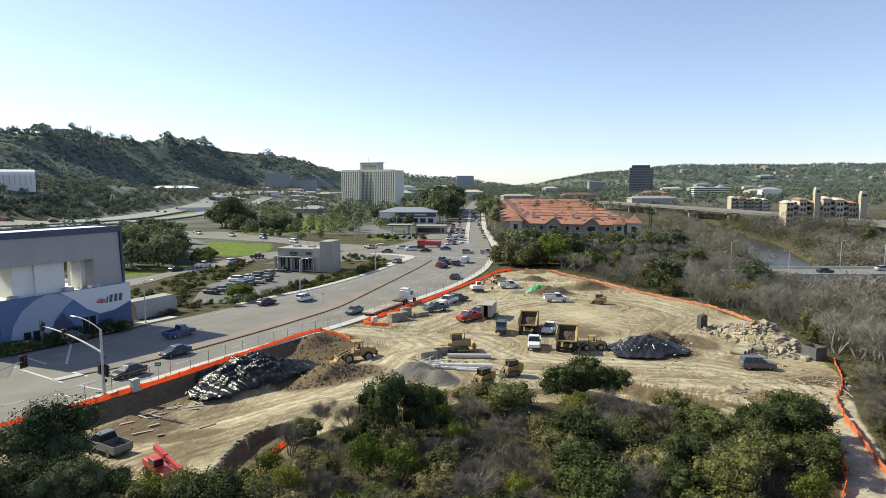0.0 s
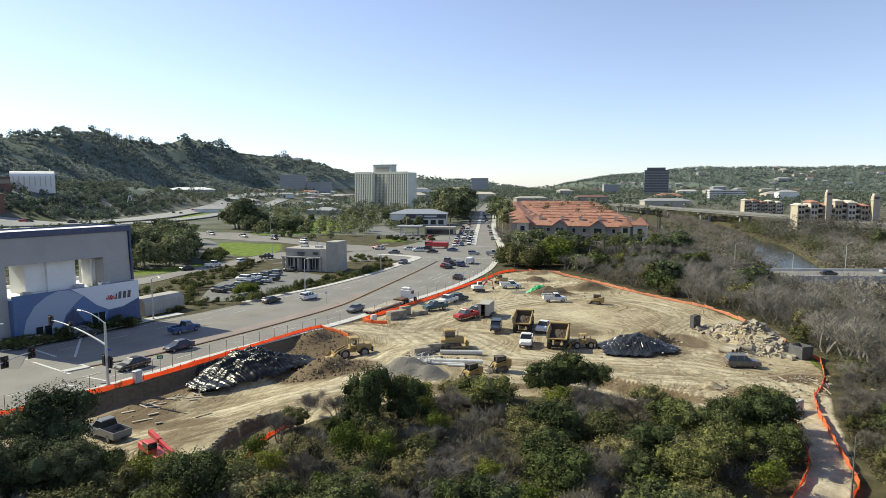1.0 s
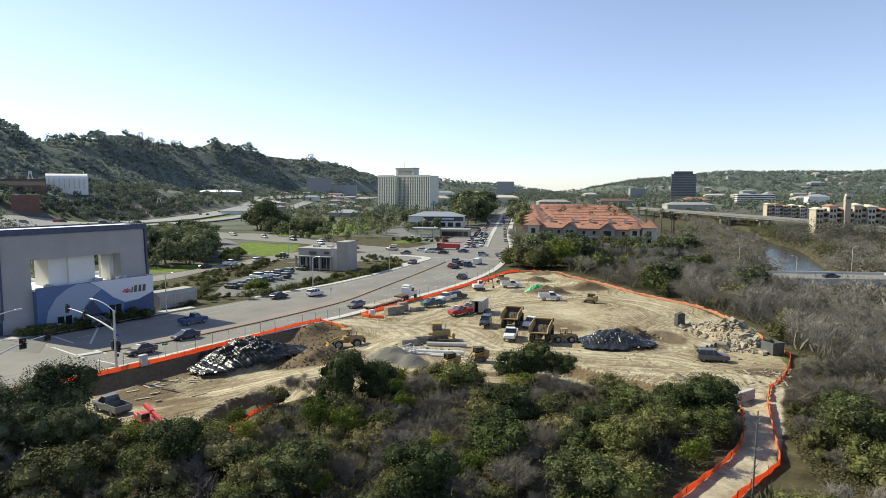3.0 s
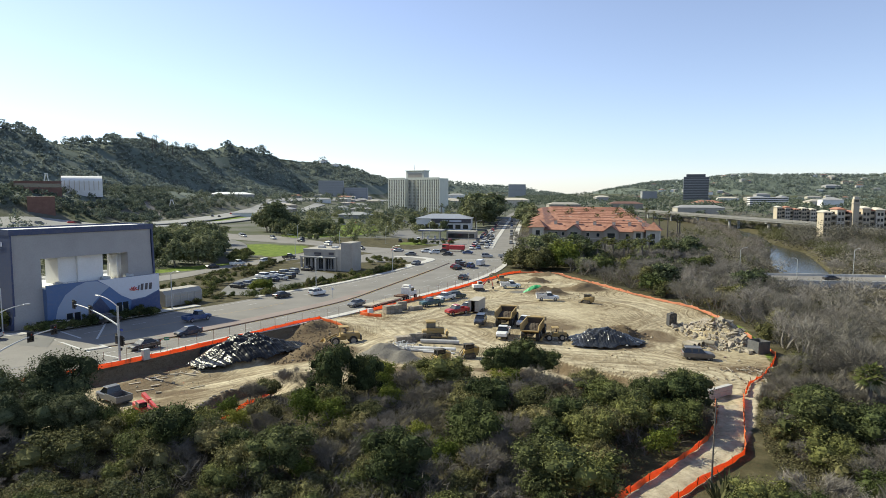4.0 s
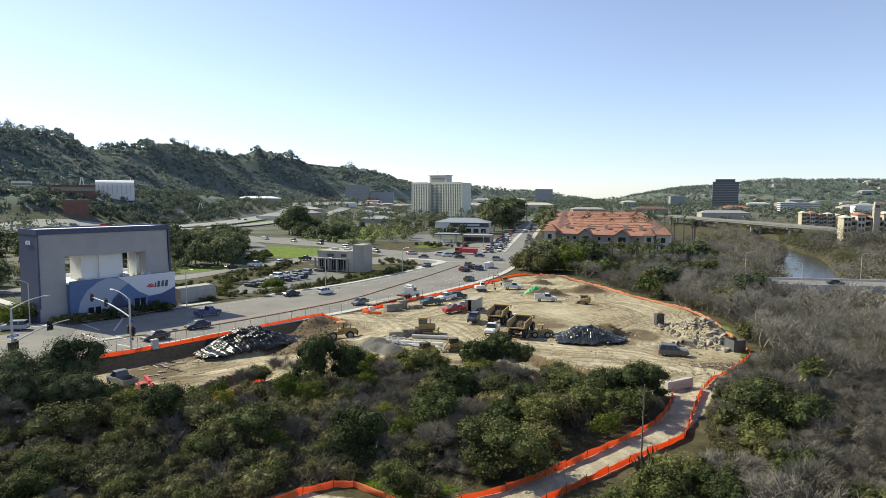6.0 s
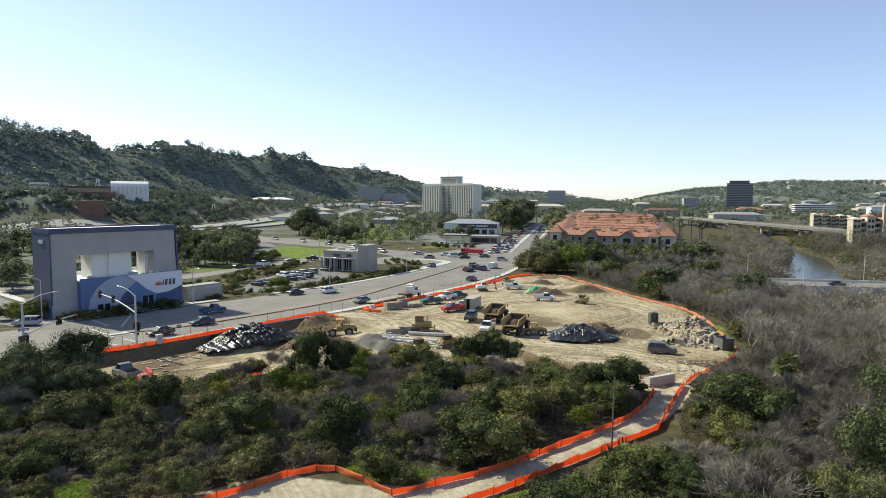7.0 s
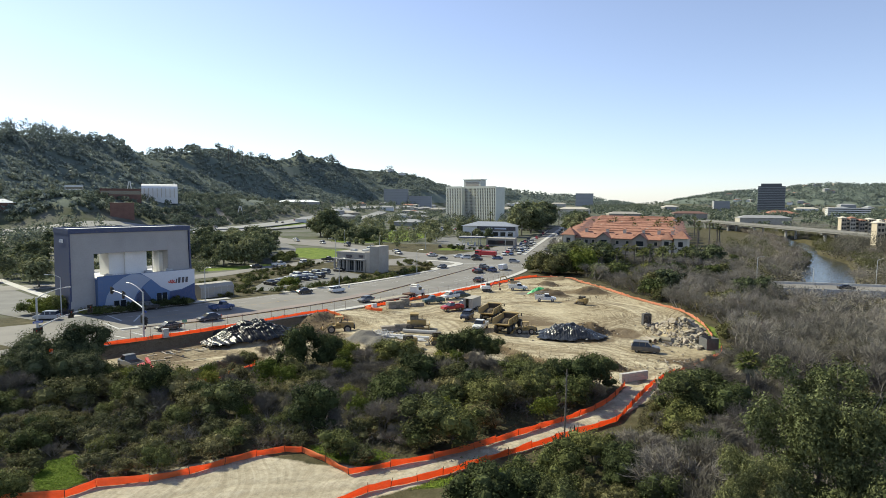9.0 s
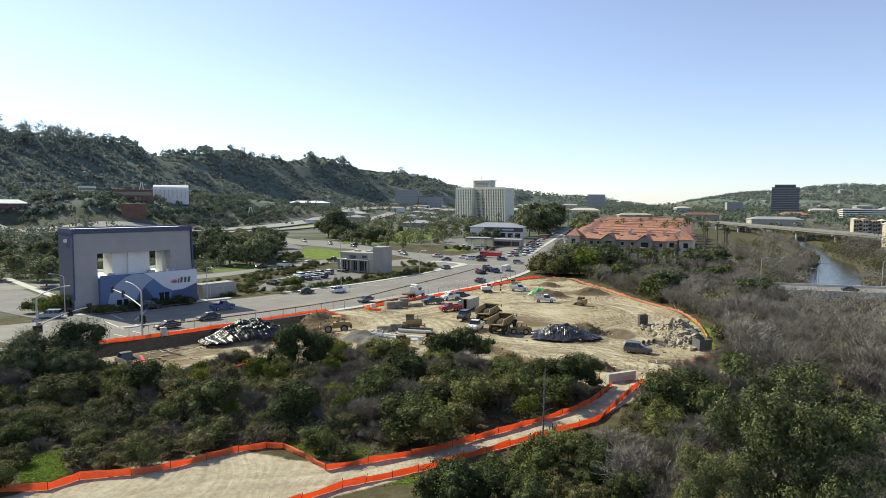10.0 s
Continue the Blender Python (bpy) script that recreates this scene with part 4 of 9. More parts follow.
def turret(b, x, y, z, r):
    t = part("turret", Geo().box(x - r, y - r, 0, x + r, y + r, z, None, 0.1), M["cream"], b, "cream corner turret with tiled cap")
    part("cap", Geo().add([(x - r - 0.9, y - r - 0.9, z), (x + r + 0.9, y - r - 0.9, z), (x + r + 0.9, y + r + 0.9, z), (x - r - 0.9, y + r + 0.9, z), (x, y, z + 3.3)], [(0, 1, 4), (1, 2, 4), (2, 3, 4), (3, 0, 4), (3, 2, 1, 0)]), M["tile"], t)
    for k in range(3):
        part("window", Geo().box(x - 0.9, y - r - 0.06, 1 + 3 * k, x + 0.9, y - r - 0.01, 3 + 3 * k), M["dark_glass"], t)


def apartments():
    """Three-storey apartment block with terracotta roofs in parallel wings."""
    ux, uy = 46.7, -15.7
    b = thing("apartment_block", "tan three-storey apartment block with terracotta tiled roofs", "building", plan_pose(26.8, 268.0, ux, uy, 0))
    L, depth = 49.3, 13.0
    part("wall", Geo().box(0, 0, 0, L, depth, 9.2, None, 0.1), M["tan_wall"], b)
    part("base_band", Geo().box(-0.1, -0.1, 2.9, L + 0.1, depth + 0.1, 3.15).box(-0.1, -0.1, 5.9, L + 0.1, depth + 0.1, 6.15), M["cream"], b)
    part("roof", hip_roof(Geo(), 0, 0, L, depth, 9.4, 3.0), M["tile"], b)
    turret(b, 0.8, 0.6, 10.4, 2.4)
    turret(b, L - 0.8, 0.6, 10.4, 2.6)
    turret(b, L - 6.4, 0.2, 9.8, 1.9)
    for x in (16.5, 32.0):
        t = part("gable_bay", Geo().prism([(x - 3.0, 0), (x + 3.0, 0), (x + 3.0, 9.4), (x, 11.5), (x - 3.0, 9.4)], -1.5, 4.0), M["tan_wall"], b, "projecting gabled bay with balconies")
        part("bay_roof", Geo().add([(x - 3.6, -2.0, 9.2), (x, -2.0, 11.9), (x + 3.6, -2.0, 9.2), (x - 3.6, 6, 9.2), (x, 6, 11.9), (x + 3.6, 6, 9.2), (x - 3.6, -2.0, 8.95), (x, -2.0, 11.6), (x + 3.6, -2.0, 8.95)], [(0, 1, 4, 3), (1, 2, 5, 4), (0, 6, 7, 1), (1, 7, 8, 2)]), M["tile"], t)
        for k in range(3):
            bal = part("balcony", Geo().box(x - 1.9, -2.3, 0.3 + 3 * k, x + 1.9, -1.5, 0.5 + 3 * k), M["cream"], t)
            part("door", Geo().box(x - 1.5, -1.56, 0.5 + 3 * k, x + 1.5, -1.51, 2.6 + 3 * k), M["dark_glass"], bal)
            part("rail", Geo().box(x - 1.9, -2.32, 1.45 + 3 * k, x + 1.9, -2.26, 1.52 + 3 * k).box(x - 1.9, -2.3, 0.5 + 3 * k, x - 1.84, -2.26, 1.45 + 3 * k).box(x + 1.84, -2.3, 0.5 + 3 * k, x + 1.9, -2.26, 1.45 + 3 * k), M["dark_sign"], bal)
    facade_windows(b, 4, 13, -0.02, 0.9, 3, 3.0, 3.0, 1.3, 1.5, M["dark_glass"], M["cream"])
    facade_windows(b, 20, 28.5, -0.02, 0.9, 3, 3.0, 2.9, 1.3, 1.5, M["dark_glass"], M["cream"])
    facade_windows(b, 35.5, 41, -0.02, 0.9, 3, 3.0, 2.9, 1.3, 1.5, M["dark_glass"], M["cream"])
    # chimneys, vents and a pale ridge on the front roof
    for k, x in enumerate((7.0, 16.5, 24.0, 32.0, 38.5, 44.0)):
        c = part("chimney", Geo().box(x - 0.6, 4.2, 10.6, x + 0.6, 5.2, 13.2, None, 0.05), M["cream"], b)
        part("chimney_cap", Geo().add([(x - 0.9, 3.9, 13.2), (x + 0.9, 3.9, 13.2), (x + 0.9, 5.5, 13.2), (x - 0.9, 5.5, 13.2), (x, 4.7, 13.9)], [(0, 1, 4), (1, 2, 4), (2, 3, 4), (3, 0, 4), (3, 2, 1, 0)]), M["tile"], c)
    for x in (11.0, 20.5, 28.0, 35.5, 41.5):
        part("roof_vent", Geo().box(x, 2.6, 10.4, x + 0.9, 3.3, 11.2, None, 0.04), M["ridge_tile"], b)
    part("ridge", Geo().box(6, 6.3, 12.35, L - 6, 6.7, 12.6), M["ridge_tile"], b)
    # wings behind
    rnd = random.Random(5)
    for k in range(9):
        y0 = 19 + k * 29
        a, e = 2 - 0.28 * y0, L - 0.185 * y0
        wing = part("wing", Geo().box(a, y0, 0, e, y0 + 13, 9.3).box(a - 4, y0 - 6.5, 0, a + 6, y0 + 23, 9.3), M["tan_wall"], b)
        part("wing_roof", hip_roof(hip_roof(Geo(), a, y0, e, y0 + 13, 9.5, 3.1 + 0.15 * (k % 3)), a - 4, y0 - 6.5, a + 6, y0 + 23, 9.5, 2.6), M["tile"], wing)
        part("ridge", Geo().box(a + 7, y0 + 6.3, 12.5 + 0.15 * (k % 3), e - 7, y0 + 6.7, 12.75 + 0.15 * (k % 3)), M["ridge_tile"], wing)
        for j in range(6):
            x = a + 5 + rnd.random() * (e - a - 12)
            part("roof_dormer", Geo().prism([(x - 1.4, 10.2), (x + 1.4, 10.2), (x, 11.9)], y0 + 0.6, y0 + 5.5), M["ridge_tile"], wing)
            x += 3
            part("chimney", Geo().box(x, y0 + 8, 10.6, x + 1.1, y0 + 9, 12.9, None, 0.05), M["cream"], wing)


apartments()


def office_tower():
    """Ten-storey office tower: two outer wings with broad pale fins, a recessed middle with thin ones, and a set-back plant room."""
    b = thing("office_tower", "ten-storey office tower with pale vertical fins", "building", plan_pose(-127.5, 766, 0.87, -0.5, 0))
    part("core", Geo().box(0, 0, 0, 74, 14, 39.0), M["dark_glass"], b)
    for x0, x1, y in ((-1, 24, -6), (46, 75, -4.5)):
        part("wing", Geo().box(x0, y, 0, x1, 13, 40.2, None, 0.2), M["dark_glass"], b)
        part("side", Geo().box(x1, y + 0.2, 0, x1 + 0.5, 12.8, 40.2).box(x0 - 0.5, y + 0.2, 0, x0, 12.8, 40.2), M["office_fin"], b)
    for x0, x1, y, n, w in ((-1, 24, -6, 9, 1.5), (24, 46, 0, 11, 0.7), (46, 75, -4.5, 11, 1.3)):
        fin = Geo().box(0, -0.8, 0, w, 0, 40.4).mesh("fin", M["office_fin"])
        for k in range(n + 1):
            part("fin", fin, M["office_fin"], b).matrix_basis = Matrix.Translation((x0 + (x1 - x0) * k / n - w / 2, y, 0))
        part("top_band", Geo().box(x0, y - 0.85, 38.6, x1, y, 41.2), M["office_fin"], b)
        for f in range(10):
            part("spandrel", Geo().box(x0, y - 0.3, 1.2 + f * 3.8, x1, y - 0.02, 2.6 + f * 3.8), M["taupe"], b)
    p = part("plant_room", Geo().box(20, 2, 39, 47, 12, 49.2, None, 0.2), M["office_fin"], b, "set-back rooftop plant room")
    part("panel", Geo().box(23, 1.9, 41.5, 44, 1.98, 46.5), M["beige_wall"], p)
    part("cornice", Geo().box(19, 1, 49.2, 48, 13, 50.0, None, 0.1), M["office_fin"], p)
    part("mast", Geo().tube((29, 7, 50), (29, 7, 57), 0.25, 0.1), M["steel"], b)


office_tower()


def block(name, label, x, y, ux, uy, w, d, h, wall, floors=0, roof=None, win=True, pitch=4.0):
    """A plain building with window bands, seen far off."""
    b = thing(name, label, "building", plan_pose(x, y, ux, uy))
    part("wall", Geo().box(0, 0, -8, w, d, h, None, 0.1), wall, b)
    if roof is None:
        part("parapet", Geo().box(-0.2, -0.2, h - 0.1, w + 0.2, d + 0.2, h + 0.6, None, 0.1), wall, b)
    else:
        part("roof", hip_roof(Geo(), 0, 0, w, d, h, 2.8, 0.8), roof, b)
    for f in range(floors):
        z = (f + 0.35) * h / floors
        if pitch:
            facade_windows(b, 0.6, w - 0.6, -0.02, z, 1, 1, pitch, pitch * 0.62, h / floors * 0.5, M["dark_glass"], M["cream"])
        else:
            pane = M["haze_glass"] if wall == M["haze_wall"] else M["dark_glass"]
            part("window_band", Geo().box(0.4, -0.1, z, w - 0.4, -0.02, z + h / floors * 0.45), pane, b)
            part("window_band", Geo().box(-0.1, 0.4, z, -0.02, d - 0.4, z + h / floors * 0.45), pane, b)
    return b


# the two-storey showroom with a broad grey roof, and the fuel station before it
s = block("corner_shop", "white two-storey shop with grey hipped roof and dark sign band", -46, 404, 1, -0.02, 36, 18, 7.6, M["white_wall"], 0, M["steel"])
part("sign_band", Geo().box(10, -0.4, 4.6, 36.2, -0.05, 7.4), M["dark_sign"], s, "dark sign band")
part("sign_bars", Geo().box(17, -0.5, 5.5, 21, -0.41, 6.5).box(22, -0.5, 5.5, 30, -0.41, 6.5), M["white_panel"], s, "unreadable white lettering bars")
for k in range(7):
    part("window", Geo().box(1 + 5 * k, -0.06, 0.8, 4.4 + 5 * k, -0.02, 3.6), M["dark_glass"], s)
s = thing("fuel_station", "low pale fuel station kiosk with canopy", "building", plan_pose(-31, 322, 1, -0.05, 0))
part("kiosk", Geo().box(12, 6, 0, 28, 15, 4.2, None, 0.05), M["beige_wall"], s)
part("canopy", Geo().box(-2, -2, 4.4, 11, 7, 5.1, None, 0.08), M["grey_wall"], s, "flat grey fuel canopy")
part("band", Geo().box(-2.06, -2.06, 4.6, 11.06, -2.0, 4.95), M["blue"], s)
for x, y in ((0, 0), (9, 0), (0, 5), (9, 5)):
    part("post", Geo().tube((x, y, 0), (x, y, 4.4), 0.25), M["steel"], s)
for x in (2, 6):
    part("pump", Geo().box(x, 2, 0, x + 0.8, 3, 1.9, None, 0.05), M["white_panel"], s)
part("window", Geo().box(13, 5.93, 0.6, 27, 5.98, 3.0), M["dark_glass"], s)
# far buildings
s = block("dark_office_tower", "dark glass office tower with stepped top", 452, 1620, 1, -0.25, 58, 40, 62, M["black_tower"], 0)
part("crown", Geo().box(6, 5, 62, 50, 35, 69, None, 0.3), M["black_tower"], s)
for f in range(15):
    part("spandrel", Geo().box(-0.3, -0.3, 2 + f * 4.1, 58.3, 0, 2.5 + f * 4.1), M["steel"], s)
block("hazy_office_tower", "far grey office slab with window grid", 21, 2600, 1, 0.0, 70, 40, 52, M["haze_wall"], 10, None, True, 0)
block("hotel_slab", "far grey hotel slab at the foot of the hill", -399, 1350, 1, 0.15, 54, 18, 36, M["haze_wall"], 10, None, True, 0)
block("hotel_annexe", "low grey hotel annexe", -343, 1360, 1, 0.1, 50, 18, 20, M["haze_wall"], 5, None, True, 0)
block("white_office", "long white office with ribbon windows", 480, 1260, 1, -0.1, 68, 20, 15, M["white_wall"], 4, None, True, 0)
block("pale_office", "pale mid-rise office far along the valley", 390, 1800, 1, 0, 40, 25, 26, M["haze_wall"], 8, None, True, 0)

# ---- plants ----
M["bark"] = surface("bark", (0.10, 0.085, 0.07), (0.20, 0.175, 0.15), 3.0, 6, 0.95, bump=0.5)
M["bare_twig"] = surface("bare_grey_twigs", (0.155, 0.14, 0.116), (0.27, 0.245, 0.206), 0.8, 6, 0.95, bump=0, vary=0.3)
# brown near twigs, darkened to bring shadow into the brush
M["near_twig"] = surface("shaded_brown_twigs", (0.10, 0.088, 0.072), (0.19, 0.17, 0.142), 0.8, 6, 0.95, bump=0, vary=0.3)
M["pale_twig"] = surface("pale_dead_twigs", (0.16, 0.142, 0.12), (0.27, 0.242, 0.205), 0.8, 6, 0.95, bump=0, vary=0.2)
M["leaf_green"] = leafy("green_leaves", (0.037, 0.044, 0.015), (0.141, 0.159, 0.056))
M["leaf_dark"] = leafy("dark_green_leaves", (0.024, 0.031, 0.013), (0.092, 0.111, 0.044))
M["leaf_olive"] = leafy("olive_leaves", (0.049, 0.050, 0.018), (0.182, 0.176, 0.076))
# olive weeds, coloured darker for the shaded gaps between bushes
M["leaf_weed"] = leafy("shaded_low_weeds", (0.038, 0.038, 0.017), (0.112, 0.111, 0.053))
M["leaf_lime"] = leafy("yellow_green_leaves", (0.076, 0.098, 0.017), (0.162, 0.187, 0.038))
M["leaf_grey"] = leafy("grey_green_leaves", (0.050, 0.053, 0.022), (0.133, 0.137, 0.066))
M["leaf_gum"] = leafy("feathery_leaves", (0.062, 0.072, 0.029), (0.170, 0.188, 0.086))
M["leaf_grass"] = leafy("fresh_grass", (0.12, 0.18, 0.02), (0.25, 0.33, 0.045))
# leaves of the more distant trees, haze included in the lighter green
M["leaf_hazed"] = leafy("hazed_tree_leaves", (0.072, 0.086, 0.045), (0.175, 0.195, 0.10))
M["leaf_dry"] = leafy("dry_brush_leaves", (0.095, 0.086, 0.066), (0.225, 0.205, 0.165))
M["leaf_ever"] = leafy("grey_green_evergreen_leaves", (0.040, 0.051, 0.024), (0.120, 0.138, 0.072))
M["palm_leaf"] = leafy("palm_fronds", (0.042, 0.052, 0.014), (0.112, 0.126, 0.042))
M["straw"] = leafy("dry_straw", (0.22, 0.19, 0.11), (0.40, 0.36, 0.24))


def limbs(rnd, base, height, spread, n, r0, levels=2, lean=0.5):
    """Trunk and limbs as (p0, p1, r0, r1), with the outer ends."""
    segs, ends = [], []

    def grow(p, d, length, r, level):
        bits = 3
        for k in range(bits):
            q = p + d * (length / bits)
            r2 = r * 0.78
            segs.append((p, q, r, r2))
            p, r = q, r2
            d = (d + Vector((rnd.gauss(0, 0.18), rnd.gauss(0, 0.18), rnd.gauss(0.05, 0.12)))).normalized()
        ends.append(p)
        if level:
            for k in range(rnd.randint(2, 4)):
                a = rnd.random() * 6.283
                e = (d + Vector((math.cos(a), math.sin(a), rnd.uniform(-0.2, 0.5))) * rnd.uniform(0.5, 1.0)).normalized()
                grow(p - d * rnd.random() * length * 0.35, e, length * rnd.uniform(0.5, 0.8), r * 0.7, level - 1)

    for k in range(n):
        a = 6.283 * (k + rnd.random() * 0.6) / n
        d = Vector((math.cos(a) * lean, math.sin(a) * lean, 1)).normalized() if n > 1 else Vector((rnd.gauss(0, 0.1), rnd.gauss(0, 0.1), 1)).normalized()
        grow(base + Vector((math.cos(a), math.sin(a), 0)) * (0.2 if n > 1 else 0), d, height, r0, levels)
    return segs, ends


def wood_mesh(name, segs, mat):
    g = Geo()
    for p, q, r, s in segs:
        g.tube(p, q, r, s, 5 if r > 0.09 else 3, caps=False)
    return g.mesh(name, mat)


def leaf_mesh(name, rnd, blobs, count, size, mat, up=0.35, hollow=0.6, core_size=0.6):
    """Small leaf sprays scattered through uneven lobes, denser near their skins, over ragged inner masses."""
    gen = np.random.default_rng(rnd.randrange(1 << 30))
    area = [(b[3] * b[4] * b[5]) ** 0.67 for b in blobs]
    vs, fs, at = [], [], 0
    for (x, y, z, rx, ry, rz), w in zip(blobs, area):
        n = int(count * w / sum(area) * 1.2)
        ph = gen.random(6) * 6.28
        d = gen.normal(size=(n, 3)) + (0, 0, 0.2)
        d /= np.linalg.norm(d, axis=1)[:, None]
        d = d[d[:, 2] > -0.55]
        n = len(d)
        k = (hollow + (1 - hollow) * gen.random(n) ** 0.5) * (1 + 0.19 * np.sin(4 * d[:, 0] + ph[0]) * np.sin(5 * d[:, 1] + ph[1]) + 0.15 * np.sin(7 * d[:, 2] + ph[2] + 3 * d[:, 0]) + 0.12 * np.sin(11 * d[:, 1] + ph[3]) + 0.10 * np.sin(13 * d[:, 0] + 9 * d[:, 2] + ph[4]))
        c = np.array((x, y, z)) + d * np.array((rx, ry, rz)) * k[:, None]
        nrm = d + gen.normal(0, 0.5, (n, 3)) + (0, 0, up)
        nrm /= np.linalg.norm(nrm, axis=1)[:, None]
        t = np.cross(nrm, gen.normal(size=(n, 3)))
        t /= np.linalg.norm(t, axis=1)[:, None] + 1e-9
        o = np.cross(nrm, t)
        s = size * gen.uniform(0.5, 1.45, n)[:, None]
        tri = np.stack([c - t * s, c + t * s * 0.8 + o * s * 0.35, c + o * s * -0.75 + nrm * s * 0.15], 1)
        vs.append(tri.reshape(-1, 3))
        fs.append(at + np.arange(3 * n).reshape(-1, 3))
        at += 3 * n
        # inner mass: a ragged ring-built lump
        rows, cols = (4, 7) if core_size else (0, 0)
        core = []
        for i in range(rows):
            e = -0.5 + 1.95 * i / (rows - 1)
            for j in range(cols):
                q = 6.283 * j / cols
                r = core_size * (1 + gen.normal(0, 0.14))
                core.append((x + rx * r * math.cos(q) * math.cos(e), y + ry * r * math.sin(q) * math.cos(e), z + rz * r * math.sin(e)))
        if not core:
            continue
        vs.append(np.array(core))
        fs.append(at + np.array([f for i in range(rows - 1) for j in range(cols) for f in ((i * cols + j, i * cols + (j + 1) % cols, (i + 1) * cols + j), ((i + 1) * cols + j, i * cols + (j + 1) % cols, (i + 1) * cols + (j + 1) % cols))]))
        at += rows * cols
    me = bpy.data.meshes.new(name)
    me.from_pydata(np.concatenate(vs).tolist(), [], np.concatenate(fs).tolist())
    me.materials.append(mat)
    return me


def lobes(rnd, h, r, n, low=0.35, heart=True, fat=(0.2, 0.44)):
    out = []
    for k in range(n):
        a, d = rnd.random() * 6.28, r * 0.72 * math.sqrt(rnd.random())
        z = h * rnd.uniform(low, 0.9) * (1 - 0.3 * d / r)
        s = rnd.uniform(*fat)
        out.append((math.cos(a) * d, math.sin(a) * d, z, r * s, r * s * rnd.uniform(0.8, 1.1), min(h * 0.33, r * s) * rnd.uniform(0.75, 1.0)))
    if heart:
        out.append((0, 0, h * 0.45, r * 0.6, r * 0.6, h * 0.42))
    return out


def bush_kind(seed, h, r, leaves, size, mat, trunk_levels=1, n_lobes=8, low=0.3, core_size=0.6, heart=True, fat=(0.2, 0.44)):
    """Meshes for one leafy bush or tree."""
    rnd = random.Random(seed)
    segs, ends = limbs(rnd, Vector((0, 0, -0.3)), h * 0.5, r, 1, 0.05 + 0.02 * h, trunk_levels, 0.6)
    return wood_mesh("trunk", segs, M["bark"]), leaf_mesh("crown", rnd, lobes(rnd, h, r, n_lobes, low, heart, fat), leaves, size, mat, 0.12, 0.6 if core_size else 0.35, core_size)


def bare_kind(seed, h, r, twigs, mat, stems=4, lean=0.45):
    """Meshes for one leafless tree: limbs and a haze of fine twigs."""
    rnd = random.Random(seed)
    segs, ends = limbs(rnd, Vector((0, 0, -0.3)), h * 0.36, r, stems, 0.05 + 0.012 * h, 2, lean)
    vs, fs = [], []
    per = max(1, twigs // len(ends))
    for e in ends:
        out = Vector((e.x, e.y, max(0.3, e.z * 0.6))).normalized()
        for _ in range(per):
            p = e + Vector((rnd.gauss(0, 0.35), rnd.gauss(0, 0.35), rnd.gauss(-0.15, 0.4))) * (0.10 * h)
            d = (out + Vector((rnd.gauss(0, 0.75), rnd.gauss(0, 0.75), rnd.gauss(0.3, 0.6)))).normalized()
            l = rnd.uniform(0.07, 0.17) * h
            a = Matrix.Rotation(rnd.random() * 6.28, 3, d) @ d.orthogonal().normalized()
            w = 0.009 + 0.0016 * h
            i = len(vs)
            vs += [p + a * w, p - a * w, p + d * l]
            fs += [(i, i + 1, i + 2)]
    me = bpy.data.meshes.new("crown")
    me.from_pydata([tuple(v) for v in vs], [], fs)
    me.materials.append(mat)
    return wood_mesh("trunk", segs, mat), me


KINDS = {
    "far_bare": ("bare_willow", "leafless grey-brown willow in the river wood", "tree", [bare_kind(s, 7.0, 3.2, 1100, M["bare_twig"], 3) for s in (55, 56, 57)]),
    "oak": ("evergreen_bush", "dense dark evergreen bush in the scrub", "bush", [bush_kind(s, 4.4, 2.9, 5400, 0.10, M["leaf_dark"], 1, 22) for s in (1, 2, 3)]),
    "bigoak": ("evergreen_tree", "tall dark grey-green evergreen tree beside the avenue", "tree", [bush_kind(s, 7.8, 3.9, 15000, 0.105, M["leaf_ever"], 2, 34, 0.12) for s in (5, 6)]),
    "laurel": ("sumac_bush", "rounded mid-green bush in the scrub", "bush", [bush_kind(s, 3.4, 2.6, 4300, 0.095, M["leaf_green"], 1, 20) for s in (11, 12, 13)]),
    "olive": ("mulefat_bush", "olive-brown bush with thin leaves", "bush", [bush_kind(s, 3.0, 2.3, 3500, 0.088, M["leaf_olive"], 1, 20) for s in (21, 22, 23)]),
    "lime": ("willow_shrub", "yellow-green young willow shrub", "bush", [bush_kind(s, 3.2, 1.9, 3000, 0.10, M["leaf_lime"], 1, 16, 0.3, 0.0) for s in (31, 32)]),
    "sage": ("sage_bush", "low grey-green sagebrush beside the trail", "bush", [bush_kind(s, 1.5, 1.5, 1700, 0.075, M["leaf_grey"], 1, 9) for s in (41, 42)]),
    "bare": ("bare_willow", "leafless grey-brown willow tree", "tree", [bare_kind(s, 6.5, 3.0, 2600, M["near_twig"]) for s in (51, 52, 53, 54)]),
    "pale": ("dead_shrub", "pale leafless dead shrub in the scrub", "shrub", [bare_kind(s, 4.0, 2.2, 3000, M["pale_twig"], 5, 0.7) for s in (61, 62)]),
    "tree": ("shade_tree", "dark green broadleaf street tree", "tree", [bush_kind(s, 9.0, 4.6, 1400, 0.46, M["leaf_hazed"], 2, 18, 0.2) for s in (71, 72, 73)]),
    "gum": ("feathery_tree", "tall feathery yellow-green tree", "tree", [bush_kind(s, 11.5, 4.0, 36000, 0.088, M["leaf_gum"], 3, 58, 0.15, 0.0, False, (0.13, 0.27)) for s in (81, 82)]),
}
